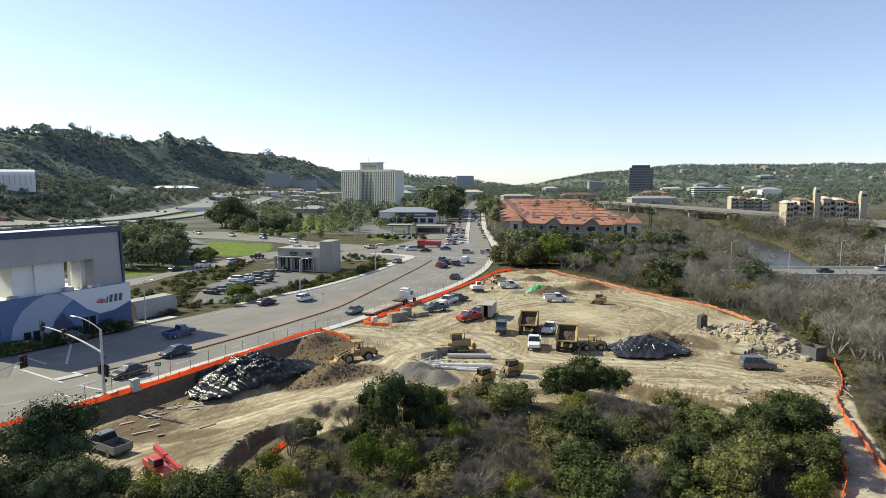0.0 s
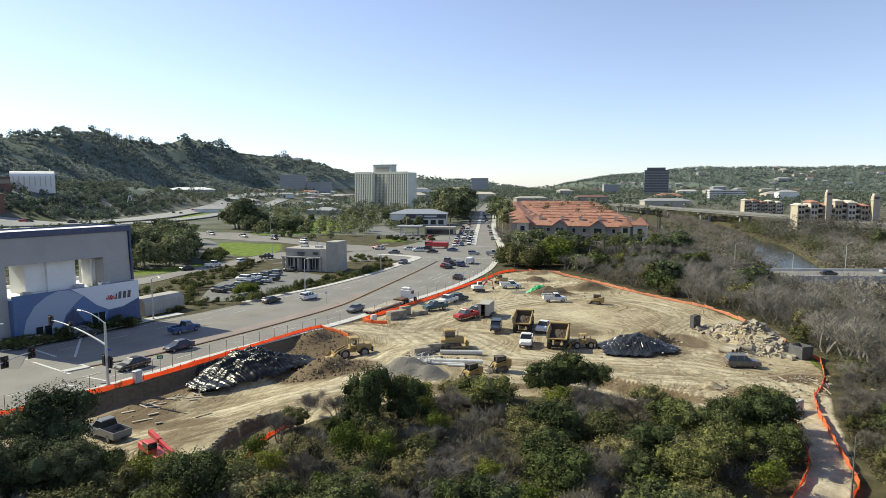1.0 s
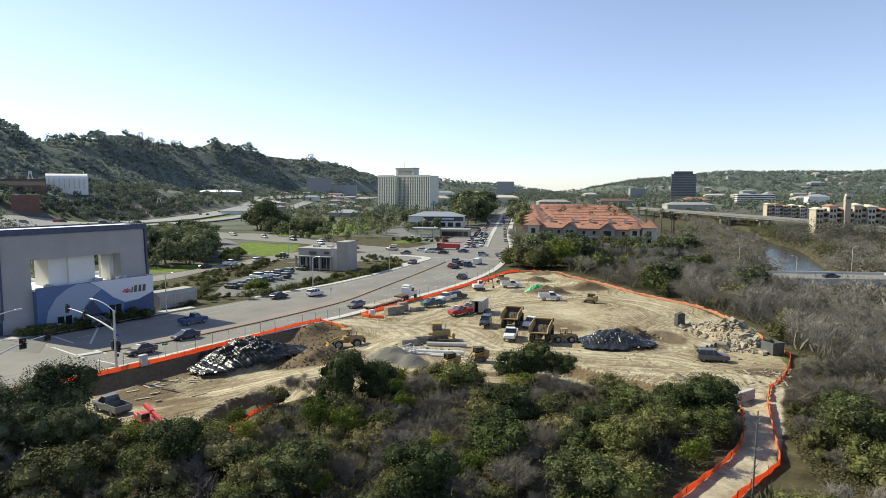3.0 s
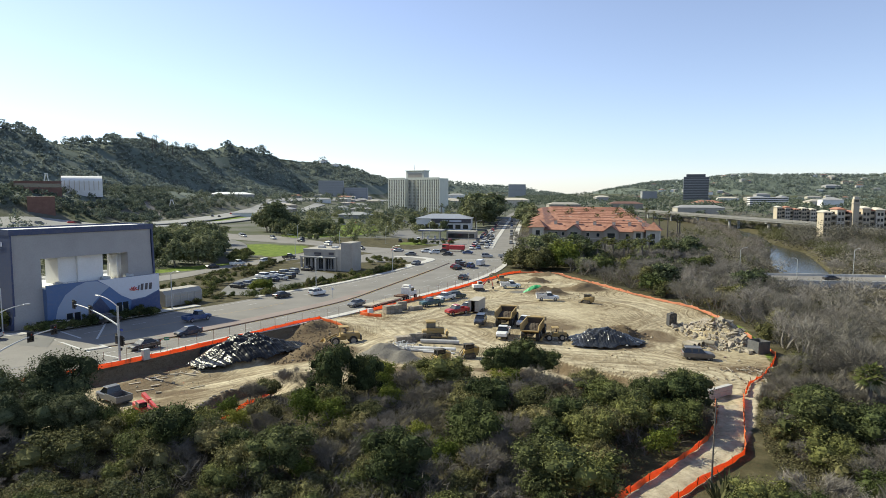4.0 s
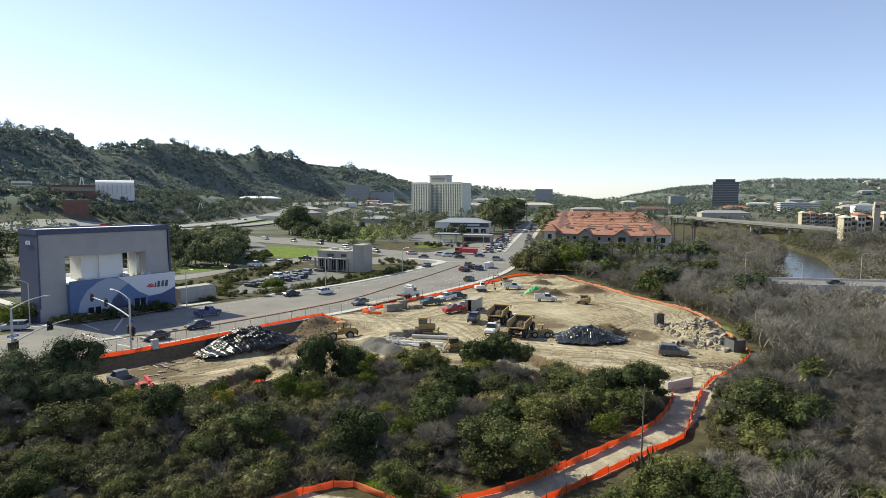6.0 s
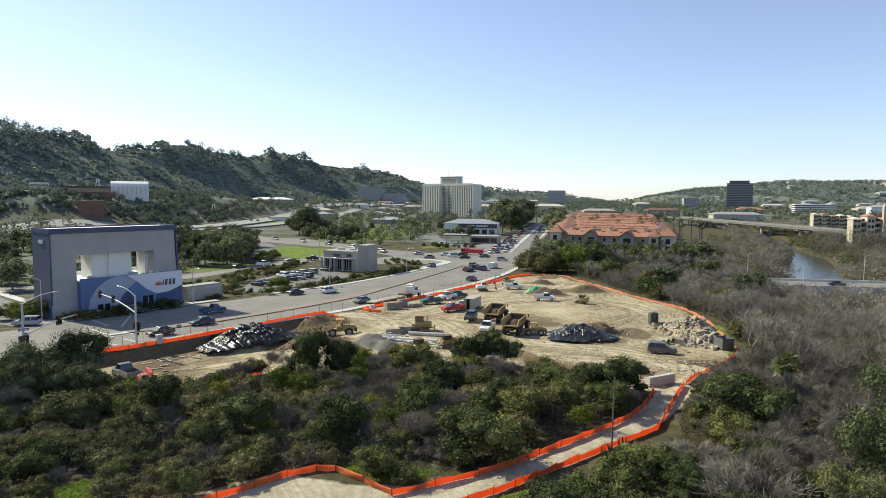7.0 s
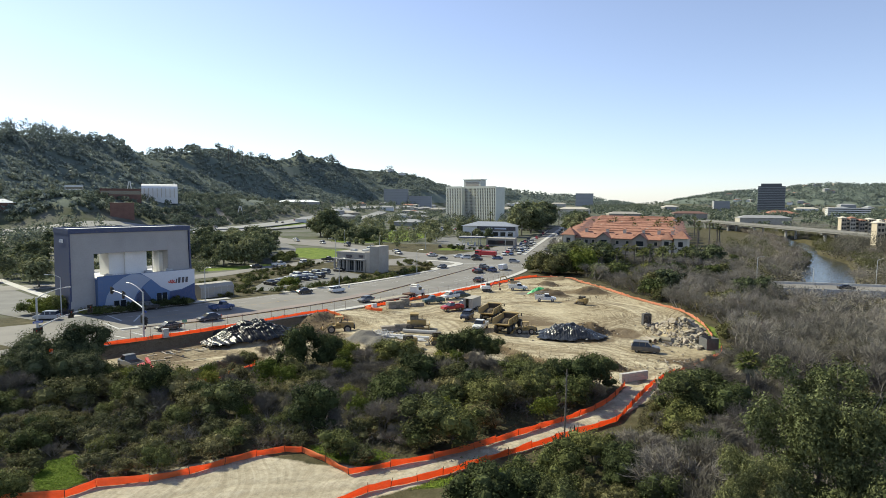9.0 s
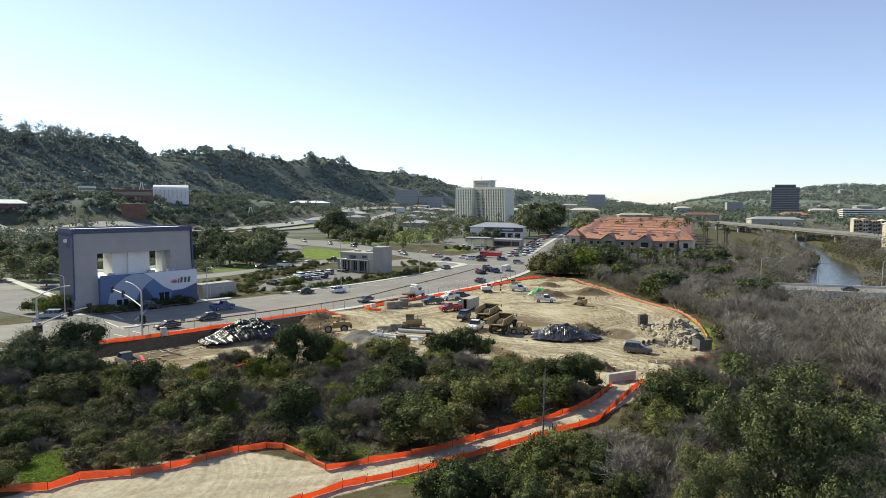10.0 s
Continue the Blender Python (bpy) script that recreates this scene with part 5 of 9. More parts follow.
for kind, seeds, h, r, mat in (("laurel", (14, 15), 3.4, 2.6, "leaf_green"), ("olive", (24, 25), 3.0, 2.3, "leaf_olive"), ("lime", (33,), 3.2, 1.9, "leaf_lime"), ("oak", (4,), 4.4, 2.9, "leaf_dark"), ("sage", (43,), 1.5, 1.5, "leaf_grey")):
    KINDS["far_" + kind] = KINDS[kind][:3] + ([bush_kind(s, h, r, 1300, 0.068 * r, M[mat], 1, 9) for s in seeds],)
PLACED = []


def plant(kind, x, y, size=1.0, rnd=random, wide=1.0, sink=0.0):
    if y > 76 and "far_" + kind in KINDS:
        kind = "far_" + kind
    name, label, cat, meshes = KINDS[kind]
    wood, crown = meshes[int(rnd.random() * len(meshes)) % len(meshes)]
    e = new(name)
    tagged(e, label, cat, label + "s")
    e.matrix_basis = Matrix.Translation((x, y, land_at(x, y) - sink)) @ Matrix.Rotation(rnd.random() * 6.28, 4, "Z") @ Matrix.Diagonal((size * wide, size * wide, size, 1))
    if y < 62 or (size > 0.62 and cat != "bush"):
        part("trunk", wood, None, e)
    part("crown", crown, None, e)
    PLACED.append((x, y))
    return e


rnd = random.Random(77)
# single plants that stand out
for kind, x, y, size, wide in (("bigoak", -31.8, 48, 1.1, 1.0), ("bigoak", -36.0, 45.8, 1.0, 1.1), ("bigoak", -29.6, 43.6, 0.72, 1.0), ("bigoak", -33.2, 42.0, 0.75, 1.1), ("bigoak", -40.5, 48, 0.7, 1.1), ("bigoak", -27.2, 44.2, 0.66, 1.0), ("oak", 15.8, 72.0, 1.15, 1.0), ("oak", 12.5, 70.5, 1.0, 1.0), ("laurel", -28.5, 46.5, 1.0, 1.0), ("laurel", -25.5, 45.6, 1.05, 1.0), ("lime", -22.6, 46.0, 0.95, 1.1), ("laurel", -20.2, 46.2, 0.9, 1.1), ("olive", -26.8, 48.0, 0.8, 1.0), ("oak", -17.0, 42.0, 1.15, 1.0), ("laurel", -15.2, 43.6, 1.25, 1.0), ("laurel", -18.6, 39.8, 1.1, 1.0), ("oak", 18.5, 71.5, 0.9, 1.1), ("oak", 31.8, 57.2, 1.12, 1.05),
                               ("oak", 28.8, 58.2, 1.0, 1.0), ("laurel", 30.5, 52.5, 1.15, 1.0), ("laurel", 26.5, 52.0, 1.2, 1.0), ("oak", -6.3, 58.5, 1.5, 0.8), ("oak", -2.5, 60.0, 1.2, 0.8), ("lime", -7.0, 51.0, 1.25, 1), ("lime", -4.0, 50.0, 1.1, 1.0),
                               ("laurel", 5.5, 66.0, 1.3, 1.2), ("oak", 43.2, 51.5, 1.25, 1.25), ("oak", 46.6, 48.8, 1.1, 1.3), ("bare", 42.6, 62.0, 0.45, 1.0), ("bare", 44.0, 64.6, 0.5, 1.1), ("bare", 45.5, 44.0, 0.7, 1.1), ("pale", 43.6, 41.5, 1.2, 1.1), ("olive", 41.6, 43.6, 0.8, 1.1), ("gum", 46.5, 23.5, 1.42, 0.92), ("gum", 48.6, 21.5, 1.36, 0.85), ("olive", 40.5, 52.0, 0.6, 1.1), ("bare", 40.0, 47.0, 0.45, 1.1), ("pale", 41.5, 56.0, 0.7, 1.0), ("olive", 42.0, 60.0, 0.6, 1.0), ("bare", 41.0, 54.0, 0.4, 1.0), ("olive", 39.2, 48.5, 0.45, 1.0), ("gum", 42.0, 21.0, 0.9, 0.8), ("bare", 53.0, 24.5, 1.1, 1.2), ("bare", 55.5, 20.0, 1.0, 1.3), ("bare", 51.5, 16.5, 0.9, 1.3), ("olive", 53.0, 30.0, 1.1, 1.3), ("bare", 57.0, 28.0, 1.1, 1.2), ("bare", -14.6, 55.5, 0.6, 1.1), ("bare", -15.6, 59.5, 0.5, 1.1), ("bare", -13.0, 62.0, 0.6, 1.1), ("olive", -13.6, 58.4, 0.85, 1.0), ("lime", -15.4, 51.0, 0.9, 1.0), ("bare", 47.6, 70.5, 0.55, 1.1), ("bare", 50.2, 73.8, 0.6, 1.1), ("bare", 46.2, 66.0, 0.6, 1.2), ("bare", 52.6, 78.0, 0.6, 1.2),
                               ("pale", 39.5, 30.5, 1.6, 1.3), ("pale", 36.5, 37.5, 1.25, 1.2), ("laurel", 30.5, 33.0, 0.95, 1.2), ("laurel", 27.0, 29.5, 0.8, 1.2), ("pale", 13.5, 37.5, 0.55, 1.6), ("pale", 18.0, 41.0, 0.6, 1.6), ("laurel", 32.5, 37.0, 0.95, 1.1)):
    plant(kind, x, y, size, rnd, wide)
SCRUB = [(-62, 34), (-47, 58), (-36, 46), (-24, 43.5), (-17.5, 45), (-16.5, 52), (-13.5, 58), (-9, 63.5), (-3, 68), (5, 70), (14, 69), (21, 66), (29, 63.5), (34.3, 60.8), (33.5, 55.5), (29.8, 49), (24.3, 42.5), (18.5, 37), (12.0, 31.5), (6.5, 34.3), (1.8, 32.5), (-3.5, 26.3), (-8.5, 23.5), (-14, 29.5), (-22, 25), (-20, 12), (-40, 4), (-62, 14)]


def too_near(x, y, d):
    return any((x - a) ** 2 + (y - c) ** 2 < d * d for a, c in PLACED)


def scatter(n, poly, pick, gap, tries=14):
    xs, ys = [p[0] for p in poly], [p[1] for p in poly]
    for _ in range(n):
        for _ in range(tries):
            x, y = rnd.uniform(min(xs), max(xs)), rnd.uniform(min(ys), max(ys))
            if not inside(np.array([x]), np.array([y]), poly)[0]:
                continue
            kind, lo, hi = pick(x, y)
            if kind and not too_near(x, y, gap):
                plant(kind, x, y, rnd.uniform(lo, hi), rnd, rnd.uniform(0.95, 1.3))
                break


def scrub_pick(x, y):
    u = rnd.random()
    near = y < 38
    if near:
        return ("sage", 0.8, 1.3) if u < 0.34 else ("olive", 0.5, 0.85) if u < 0.64 else ("laurel", 0.5, 0.8) if u < 0.94 else ("pale", 0.4, 0.6)
    if -18 < x < 8 and 43 < y < 66:
        return ("olive", 0.7, 1.15) if u < 0.42 else ("bare", 0.45, 0.7) if u < 0.66 else ("lime", 0.6, 0.95) if u < 0.78 else ("laurel", 0.6, 0.9) if u < 0.9 else ("pale", 0.6, 0.9)
    if u < 0.24:
        return ("laurel", 0.75, 1.4)
    if u < 0.42:
        return ("oak", 0.7, 1.2)
    if u < 0.70:
        return ("olive", 0.8, 1.25)
    if u < 0.78:
        return ("lime", 0.7, 1.1)
    return ("bare", 0.55, 0.8) if u < 0.93 else ("pale", 0.7, 1.0)


scatter(215, SCRUB, scrub_pick, 2.55)
scatter(130, [(-60, 15), (-52, 38), (12, 40), (20, 38), (12.0, 31.5), (6.5, 34.3), (1.8, 32.5), (-3.5, 26.3), (-8.5, 23.5), (-14, 29.5), (-22, 25), (-20, 12), (-40, 4)], scrub_pick, 1.7)


scatter(60, [(-30, 4), (-32, 27), (-20, 31), (-15.8, 27.5), (-14.6, 22), (-11.5, 19.6), (-17, 12)], scrub_pick, 1.6)


def undergrowth(name, label, poly, n, mat, tall, size):
    """Low leaves between the bushes, as one mass."""
    r = random.Random(n)
    xs, ys = [q[0] for q in poly], [q[1] for q in poly]
    px = np.array([r.uniform(min(xs), max(xs)) for _ in range(n)])
    py = np.array([r.uniform(min(ys), max(ys)) for _ in range(n)])
    d, w, side = along(px, py, RIVER)
    ok = inside(px, py, poly) & (d > w * 0.8 + 2.6) & ~((py > 175.5) & (py < 195) & (px > 81))
    px, py = px[ok], py[ok]
    pz = land(px, py)
    patch = wave(px, py, 2.2) + 0.8 * wave(px, py, 0.9, 4)
    vs, fs = [], []
    for x, y, z, k in zip(px, py, pz, patch):
        h = tall * max(0.12, 0.55 + 0.5 * k) * r.random()
        d = Vector((r.gauss(0, 0.5), r.gauss(0, 0.5), 1)).normalized()
        t = d.orthogonal().normalized()
        t = Matrix.Rotation(r.random() * 6.28, 3, d) @ t
        w = d.cross(t)
        q = size * r.uniform(0.6, 1.4)
        c = Vector((x, y, z + 0.04 + h))
        i = len(vs)
        vs += [c - t * q, c + t * q * 0.8 + w * q * 0.4, c - w * q * 0.8 + d * q * 0.2]
        fs += [(i, i + 1, i + 2)]
    me = bpy.data.meshes.new(name)
    me.from_pydata([tuple(v) for v in vs], [], fs)
    me.materials.append(mat)
    return tagged(new(name, me), label, "undergrowth", "", "stuff")


def right_pick(x, y):
    u = rnd.random()
    if along(np.array([x]), np.array([y]), TRAIL)[0][0] < 3.4:
        return (None, 0, 0)
    if x > 49.5 and y > 40:
        return ("bare", 0.6, 0.9) if u < 0.75 else ("pale", 0.7, 1.1)
    if x > 46.5:
        return ("bare", 0.6, 1.0) if u < 0.6 else ("pale", 0.7, 1.1) if u < 0.75 else ("olive", 0.6, 1.0) if u < 0.93 else ("laurel", 0.6, 0.9)
    return ("oak", 0.55, 1.0) if u < 0.3 else ("laurel", 0.6, 1.0) if u < 0.55 else ("olive", 0.6, 1.1) if u < 0.75 else ("bare", 0.5, 0.9) if u < 0.93 else ("pale", 0.6, 1.0)


scatter(95, [(24, 26), (30, 32), (37, 42), (40, 50), (44, 60), (50, 68), (64, 66), (66, 40), (62, 12), (40, 6), (22, 16)], right_pick, 2.3)
undergrowth("undergrowth", "low olive-green weeds between the bushes", SCRUB, 90000, M["leaf_weed"], 0.8, 0.12)
undergrowth("undergrowth", "low weeds under the river wood, darkened as in shade", [(36, 10), (37.5, 50), (42, 60), (50, 74), (57, 92), (60, 112), (58, 132), (50, 150), (38, 182), (28, 200), (90, 215), (92, 10)], 120000, M["leaf_weed"], 0.8, 0.16)
undergrowth("undergrowth", "grey-brown brush and weeds over the river flats", [(86, 100), (220, 100), (330, 230), (330, 350), (170, 360), (84, 250)], 110000, M["leaf_dry"], 2.6, 0.46)
# the river wood: mostly bare willows
WOOD = [(57, 20), (58, 100), (60, 128), (52, 146), (40, 178), (28, 196), (22, 214), (80, 236), (84, 330), (100, 420), (330, 420), (330, 120), (120, 20)]


def wood_pick(x, y):
    d, w, s = along(np.array([x]), np.array([y]), RIVER)
    if d[0] < w[0] + 1:
        return (None, 0, 0)
    if 172 < y < 199 and 84 < x < 330:
        return (None, 0, 0)
    u = rnd.random()
    if y < 128 and u > 0.72:
        return ("bare", 0.7, 1.1) if u < 0.94 else ("olive", 0.8, 1.2)
    if u < 0.72:
        return ("bare", 0.8, 1.35) if y < 130 else ("far_bare", 0.8, 1.35)
    if u < 0.82:
        return ("olive", 1.2, 1.8)
    return ("laurel", 1.0, 1.6) if u < 0.92 else ("lime", 1.2, 1.7) if u < 0.94 else ("tree", 0.6, 0.9)


scatter(135, [(46, 16), (40, 58), (56, 82), (59, 112), (57, 132), (48, 152), (70, 150), (90, 120), (90, 16)], wood_pick, 3.5)
scatter(110, [(57, 128), (50, 146), (38, 178), (26, 196), (21, 206), (22, 240), (84, 246), (90, 205), (84, 180), (86, 130)], wood_pick, 3.6)
scatter(60, [(90, 20), (90, 170), (200, 172), (200, 60)], wood_pick, 4.2)
scatter(40, [(82, 200), (84, 330), (200, 330), (200, 200)], wood_pick, 4.8)


def far_wood():
    """Leafless river wood beyond the nearer trees, as one mass of twiggy crowns."""
    r = random.Random(9)
    vs, fs = [], []
    n = 0
    while n < 3900:
        y = 60 + 760 * r.random() ** 2.1
        x = r.uniform(60, 560) if y > 330 else r.uniform(82, 420)
        if (y > 235 and x < 0.36 * (y - 250) + 76 and y < 620) or 174 < y < 197:
            continue
        d, w, s = along(np.array([x]), np.array([y]), RIVER)
        if d[0] < w[0] + 2:
            continue
        n += 1
        z, h, rad = land_at(x, y, False), r.uniform(4.0, 7.0) if y < 330 else r.uniform(3.0, 5.5), r.uniform(2.4, 4.2)
        for _ in range(95):
            a, q = r.random() * 6.283, math.sqrt(r.random())
            p = Vector((x + rad * q * math.cos(a), y + rad * q * math.sin(a), z + h * (0.25 + 0.6 * r.random() * (1 - 0.4 * q))))
            t = Vector((r.gauss(0, 0.6), r.gauss(0, 0.6), r.uniform(0.2, 1))).normalized() * r.uniform(0.6, 1.6)
            o = Matrix.Rotation(r.random() * 6.28, 3, t.normalized()) @ t.orthogonal().normalized() * r.uniform(0.045, 0.09)
            i = len(vs)
            vs += [p + o, p - o, p + t]
            fs += [(i, i + 1, i + 2)]
    me = bpy.data.meshes.new("river_wood")
    me.from_pydata([tuple(v) for v in vs], [], fs)
    me.materials.append(M["bare_twig"])
    tagged(new("river_wood", me), "mass of leafless grey-brown trees along the river", "woodland", "", "stuff")


far_wood()

def brush(name, label, poly, n, twigs, lo, hi, seed):
    """Low leafless brush under the wood, as one mass of twigs."""
    r = random.Random(seed)
    xs, ys = [q[0] for q in poly], [q[1] for q in poly]
    vs, fs, made = [], [], 0
    while made < n:
        x, y = r.uniform(min(xs), max(xs)), r.uniform(min(ys), max(ys))
        if not inside(np.array([x]), np.array([y]), poly)[0] or along(np.array([x]), np.array([y]), TRAIL)[0][0] < 4:
            continue
        made += 1
        z, h, rad = land_at(x, y), r.uniform(lo, hi), r.uniform(0.8, 2.0)
        for _ in range(twigs):
            a, q = r.random() * 6.283, math.sqrt(r.random())
            p = Vector((x + rad * q * math.cos(a), y + rad * q * math.sin(a), z + h * r.random() * (1 - 0.5 * q)))
            t = Vector((r.gauss(0, 0.55) + 0.4 * q * math.cos(a), r.gauss(0, 0.55) + 0.4 * q * math.sin(a), r.uniform(0.3, 1))).normalized() * r.uniform(0.5, 1.3)
            o = Matrix.Rotation(r.random() * 6.28, 3, t.normalized()) @ t.orthogonal().normalized() * r.uniform(0.012, 0.026)
            i = len(vs)
            vs += [p + o, p - o, p + t]
            fs += [(i, i + 1, i + 2)]
    me = bpy.data.meshes.new(name)
    me.from_pydata([tuple(v) for v in vs], [], fs)
    me.materials.append(M["near_twig"])
    return tagged(new(name, me), label, "brush", "", "stuff")


undergrowth("undergrowth", "low weeds beside the trail fence", [(36.6, 44), (38.4, 52), (40.2, 58), (43, 64), (48.5, 71), (55, 72), (48, 56), (42, 42)], 30000, M["leaf_weed"], 0.7, 0.12)
brush("brush", "tangled leafless brush on the floor of the river wood", [(42, 16), (43, 58), (56, 80), (60, 112), (58, 134), (46, 160), (30, 196), (60, 215), (95, 200), (95, 16)], 1500, 60, 1.2, 3.0, 5)
brush("brush", "dry leafless brush between the scrub bushes", SCRUB, 420, 90, 1.0, 2.6, 6)


near_grass = [GRASS[3], GRASS[4], GRASS[5]]
for poly in near_grass:
    undergrowth("grass_patch", "bright green fresh grass at the trail edge", list(poly), 9000, M["leaf_grass"], 0.22, 0.07)

# ---- the building site ----
M["plastic"] = surface("black_plastic_sheet", (0.006, 0.006, 0.006), (0.016, 0.016, 0.016), 1.1, 4, 0.3, bump=0.35, bump_size=0.06, spec=0.3)
M["rust"] = surface("rusty_steel", (0.10, 0.05, 0.03), (0.20, 0.11, 0.07), 1.5, 6, 0.85, 0.3)
M["rubble"] = surface("broken_concrete", (0.22, 0.187, 0.14), (0.41, 0.36, 0.285), 0.7, 8, 0.9, vary=0.25, bump=0.4)
M["timber"] = surface("weathered_timber", (0.30, 0.25, 0.19), (0.50, 0.44, 0.35), 1.0, 10, 0.9, vary=0.2)
M["yellow"] = paint("machine_yellow", (0.35, 0.225, 0.055), 0.55, dirt=0.35)
M["machine_tan"] = paint("dusty_machine_yellow", (0.36, 0.245, 0.085), 0.6, dirt=0.2)
M["machine_dark"] = paint("machine_black", (0.03, 0.028, 0.026), 0.6, dirt=0.25)
M["machine_red"] = paint("machine_red", (0.55, 0.035, 0.04), 0.45, dirt=0.12)
M["machine_white"] = paint("machine_white", (0.72, 0.71, 0.68), 0.5, dirt=0.15)
M["tyre"] = surface("tyre_rubber", (0.018, 0.017, 0.016), (0.04, 0.037, 0.033), 2, 6, 0.9)
M["rim"] = surface("wheel_rim", (0.28, 0.28, 0.29), (0.42, 0.42, 0.43), 2, 6, 0.4, 0.7, bump=0)
M["glass"] = glassy("car_glass", (0.015, 0.018, 0.022))
M["lamp_glass"] = glassy("headlamp_glass", (0.6, 0.6, 0.58), 0.1)
M["tail_glass"] = glassy("tail_lamp_red", (0.35, 0.01, 0.01), 0.2)
M["green_plastic"] = surface("green_tarpaulin", (0.02, 0.30, 0.09), (0.06, 0.48, 0.17), 1.0, 6, 0.5, bump=0.5, bump_size=0.1)
M["skip_grey"] = surface("scuffed_grey_steel", (0.07, 0.07, 0.072), (0.15, 0.148, 0.145), 0.8, 8, 0.6)
M["grey_plastic"] = surface("dark_grey_plastic", (0.05, 0.05, 0.055), (0.09, 0.09, 0.095), 1.0, 8, 0.6)


def netting(name, low, high, through_light):
    """Woven plastic netting that lets some light through."""
    m = surface(name, low, high, 0.8, 8, 0.75, bump=0.3, bump_size=0.03)
    nt = m.node_tree
    tr = nt.nodes.new("ShaderNodeBsdfTranslucent")
    tr.inputs[0].default_value = (*through_light, 1)
    mx = nt.nodes.new("ShaderNodeMixShader")
    mx.inputs[0].default_value = 0.55
    nt.links.new(nt.nodes["Principled BSDF"].outputs[0], mx.inputs[1])
    nt.links.new(tr.outputs[0], mx.inputs[2])
    nt.links.new(mx.outputs[0], nt.nodes["Material Output"].inputs[0])
    return m


M["orange"] = netting("orange_netting", (0.80, 0.21, 0.065), (0.92, 0.33, 0.13), (0.95, 0.27, 0.07))
M["orange_faded"] = netting("faded_orange_netting", (0.70, 0.27, 0.14), (0.84, 0.45, 0.29), (0.90, 0.40, 0.20))


def safety_fence(line, label, high=1.1, pitch=2.6, slump=0.15, seed=0, net="orange"):
    """Orange netting on steel stakes, sagging between them."""
    high *= 0.74
    rnd = random.Random(seed)
    e = thing("safety_fence", label, "fence", None, "orange site fences")
    q = resample(line, pitch)
    stake = Geo().tube((0, 0, -0.3), (0, 0, high + 0.12), 0.03, n=5).mesh("stake", M["rust"])
    n = len(q)
    for k in range(n):
        o = part("stake", stake, None, e)
        o.matrix_basis = Matrix.Translation((*q[k], land_at(*q[k]))) @ Matrix.Rotation(rnd.gauss(0, 0.07), 4, "X") @ Matrix.Rotation(rnd.gauss(0, 0.07), 4, "Y")
    for k in range(n - 1):
        a, c = q[k], q[k + 1]
        d = np.array([c[1] - a[1], a[0] - c[0]]) / max(1e-6, math.dist(a, c))
        g, m, rows = Geo(), 5, 3
        top0, top1 = high - rnd.random() * slump, high - rnd.random() * slump
        for side in (0.0, 0.025):
            for i in range(m + 1):
                t = i / m
                p = a + (c - a) * t
                z0 = land_at(*p)
                sag = 0.30 * slump * 4 * t * (1 - t)
                for j in range(rows + 1):
                    h = j / rows
                    off = side + 0.10 * math.sin(3 * h + 5 * t + k) * math.sin(math.pi * t)
                    g.v.append((*(p + d * off), z0 + 0.03 + h * (top0 * (1 - t) + top1 * t - sag)))
        w, half = rows + 1, (m + 1) * (rows + 1)
        for i in range(m):
            for j in range(rows):
                v = i * w + j
                g.f += [(v, v + w, v + w + 1, v + 1), (half + v, half + v + 1, half + v + w + 1, half + v + w)]
            v = i * w + rows
            g.f.append((v, v + w, half + v + w, half + v))
        part("net", g, M[net], e, "", True)
    return e


safety_fence(((-49.5, 55.5), (-46.0, 60.8), (-42.0, 67.2), (-39.4, 72.2), (-36.6, 78.6), (-32.6, 88.6), (-26.3, 103.3), (-23.0, 109.0), (-20.2, 106.6), (-16.8, 103.2)), "orange safety netting on stakes along the avenue", 1.0, 2.4, 0.15, 1)
safety_fence(((-11.4, 112.8), (-16.6, 116.0), (-13.3, 123.0), (-9.4, 132.0), (-4.6, 143.0), (0.1, 153.9), (5.0, 165), (9.6, 175.2), (14.0, 186.0), (18, 190)), "orange safety netting folded beside the site gate", 1.1, 2.6, 0.2, 2)
safety_fence(((18, 190), (22.4, 190.6), (28.5, 184.5), (34.9, 175.8), (40.5, 163), (46.8, 148.6), (51.2, 140.5), (54.6, 133.6), (56.0, 124), (56.4, 114), (55.8, 104), (54.9, 97.2)), "faded orange safety netting round the back of the site", 1.05, 2.8, 0.35, 3, "orange_faded")
safety_fence(((55.3, 93.0), (54.6, 89), (52.8, 85.2), (50.4, 80.4), (47.6, 76.0), (44.8, 72.4), (41.9, 66.2)), "crumpled orange netting by the concrete washout", 1.0, 2.2, 0.45, 4)
safety_fence(((41.4, 65.4), (38.6, 57.4), (36.7, 51.8), (35.4, 48.2), (31.0, 43.4), (25.0, 36.6), (19.9, 31.0), (14.6, 26.5), (12.4, 23.4), (8.5, 20.5)), "orange safety netting beside the dirt trail", 0.95, 2.3, 0.2, 5)
safety_fence(((37.3, 62.6), (35.8, 57.4), (33.2, 51.6), (29.6, 46.8), (25.4, 41.8), (21.6, 37.4), (18.4, 34.2), (15.0, 31.6), (11.9, 29.3), (9.0, 31.2), (6.0, 32.8), (4.4, 32.5), (2.3, 31.0), (-1.4, 26.2), (-3.8, 24.2), (-7.4, 22.4), (-8.4, 20.2), (-12.0, 18.8), (-18, 15)), "orange safety netting beside the dirt trail", 0.95, 2.3, 0.2, 6)
safety_fence(((-15.2, 62.8), (-16.8, 59.5), (-17.0, 54.5)), "slumped orange netting at the edge of the scrub", 0.9, 2.0, 0.6, 7)
safety_fence(((-16.9, 54.0), (-17.4, 49.2), (-15.4, 47.4)), "slumped orange netting at the edge of the scrub", 1.0, 1.8, 0.4, 8)
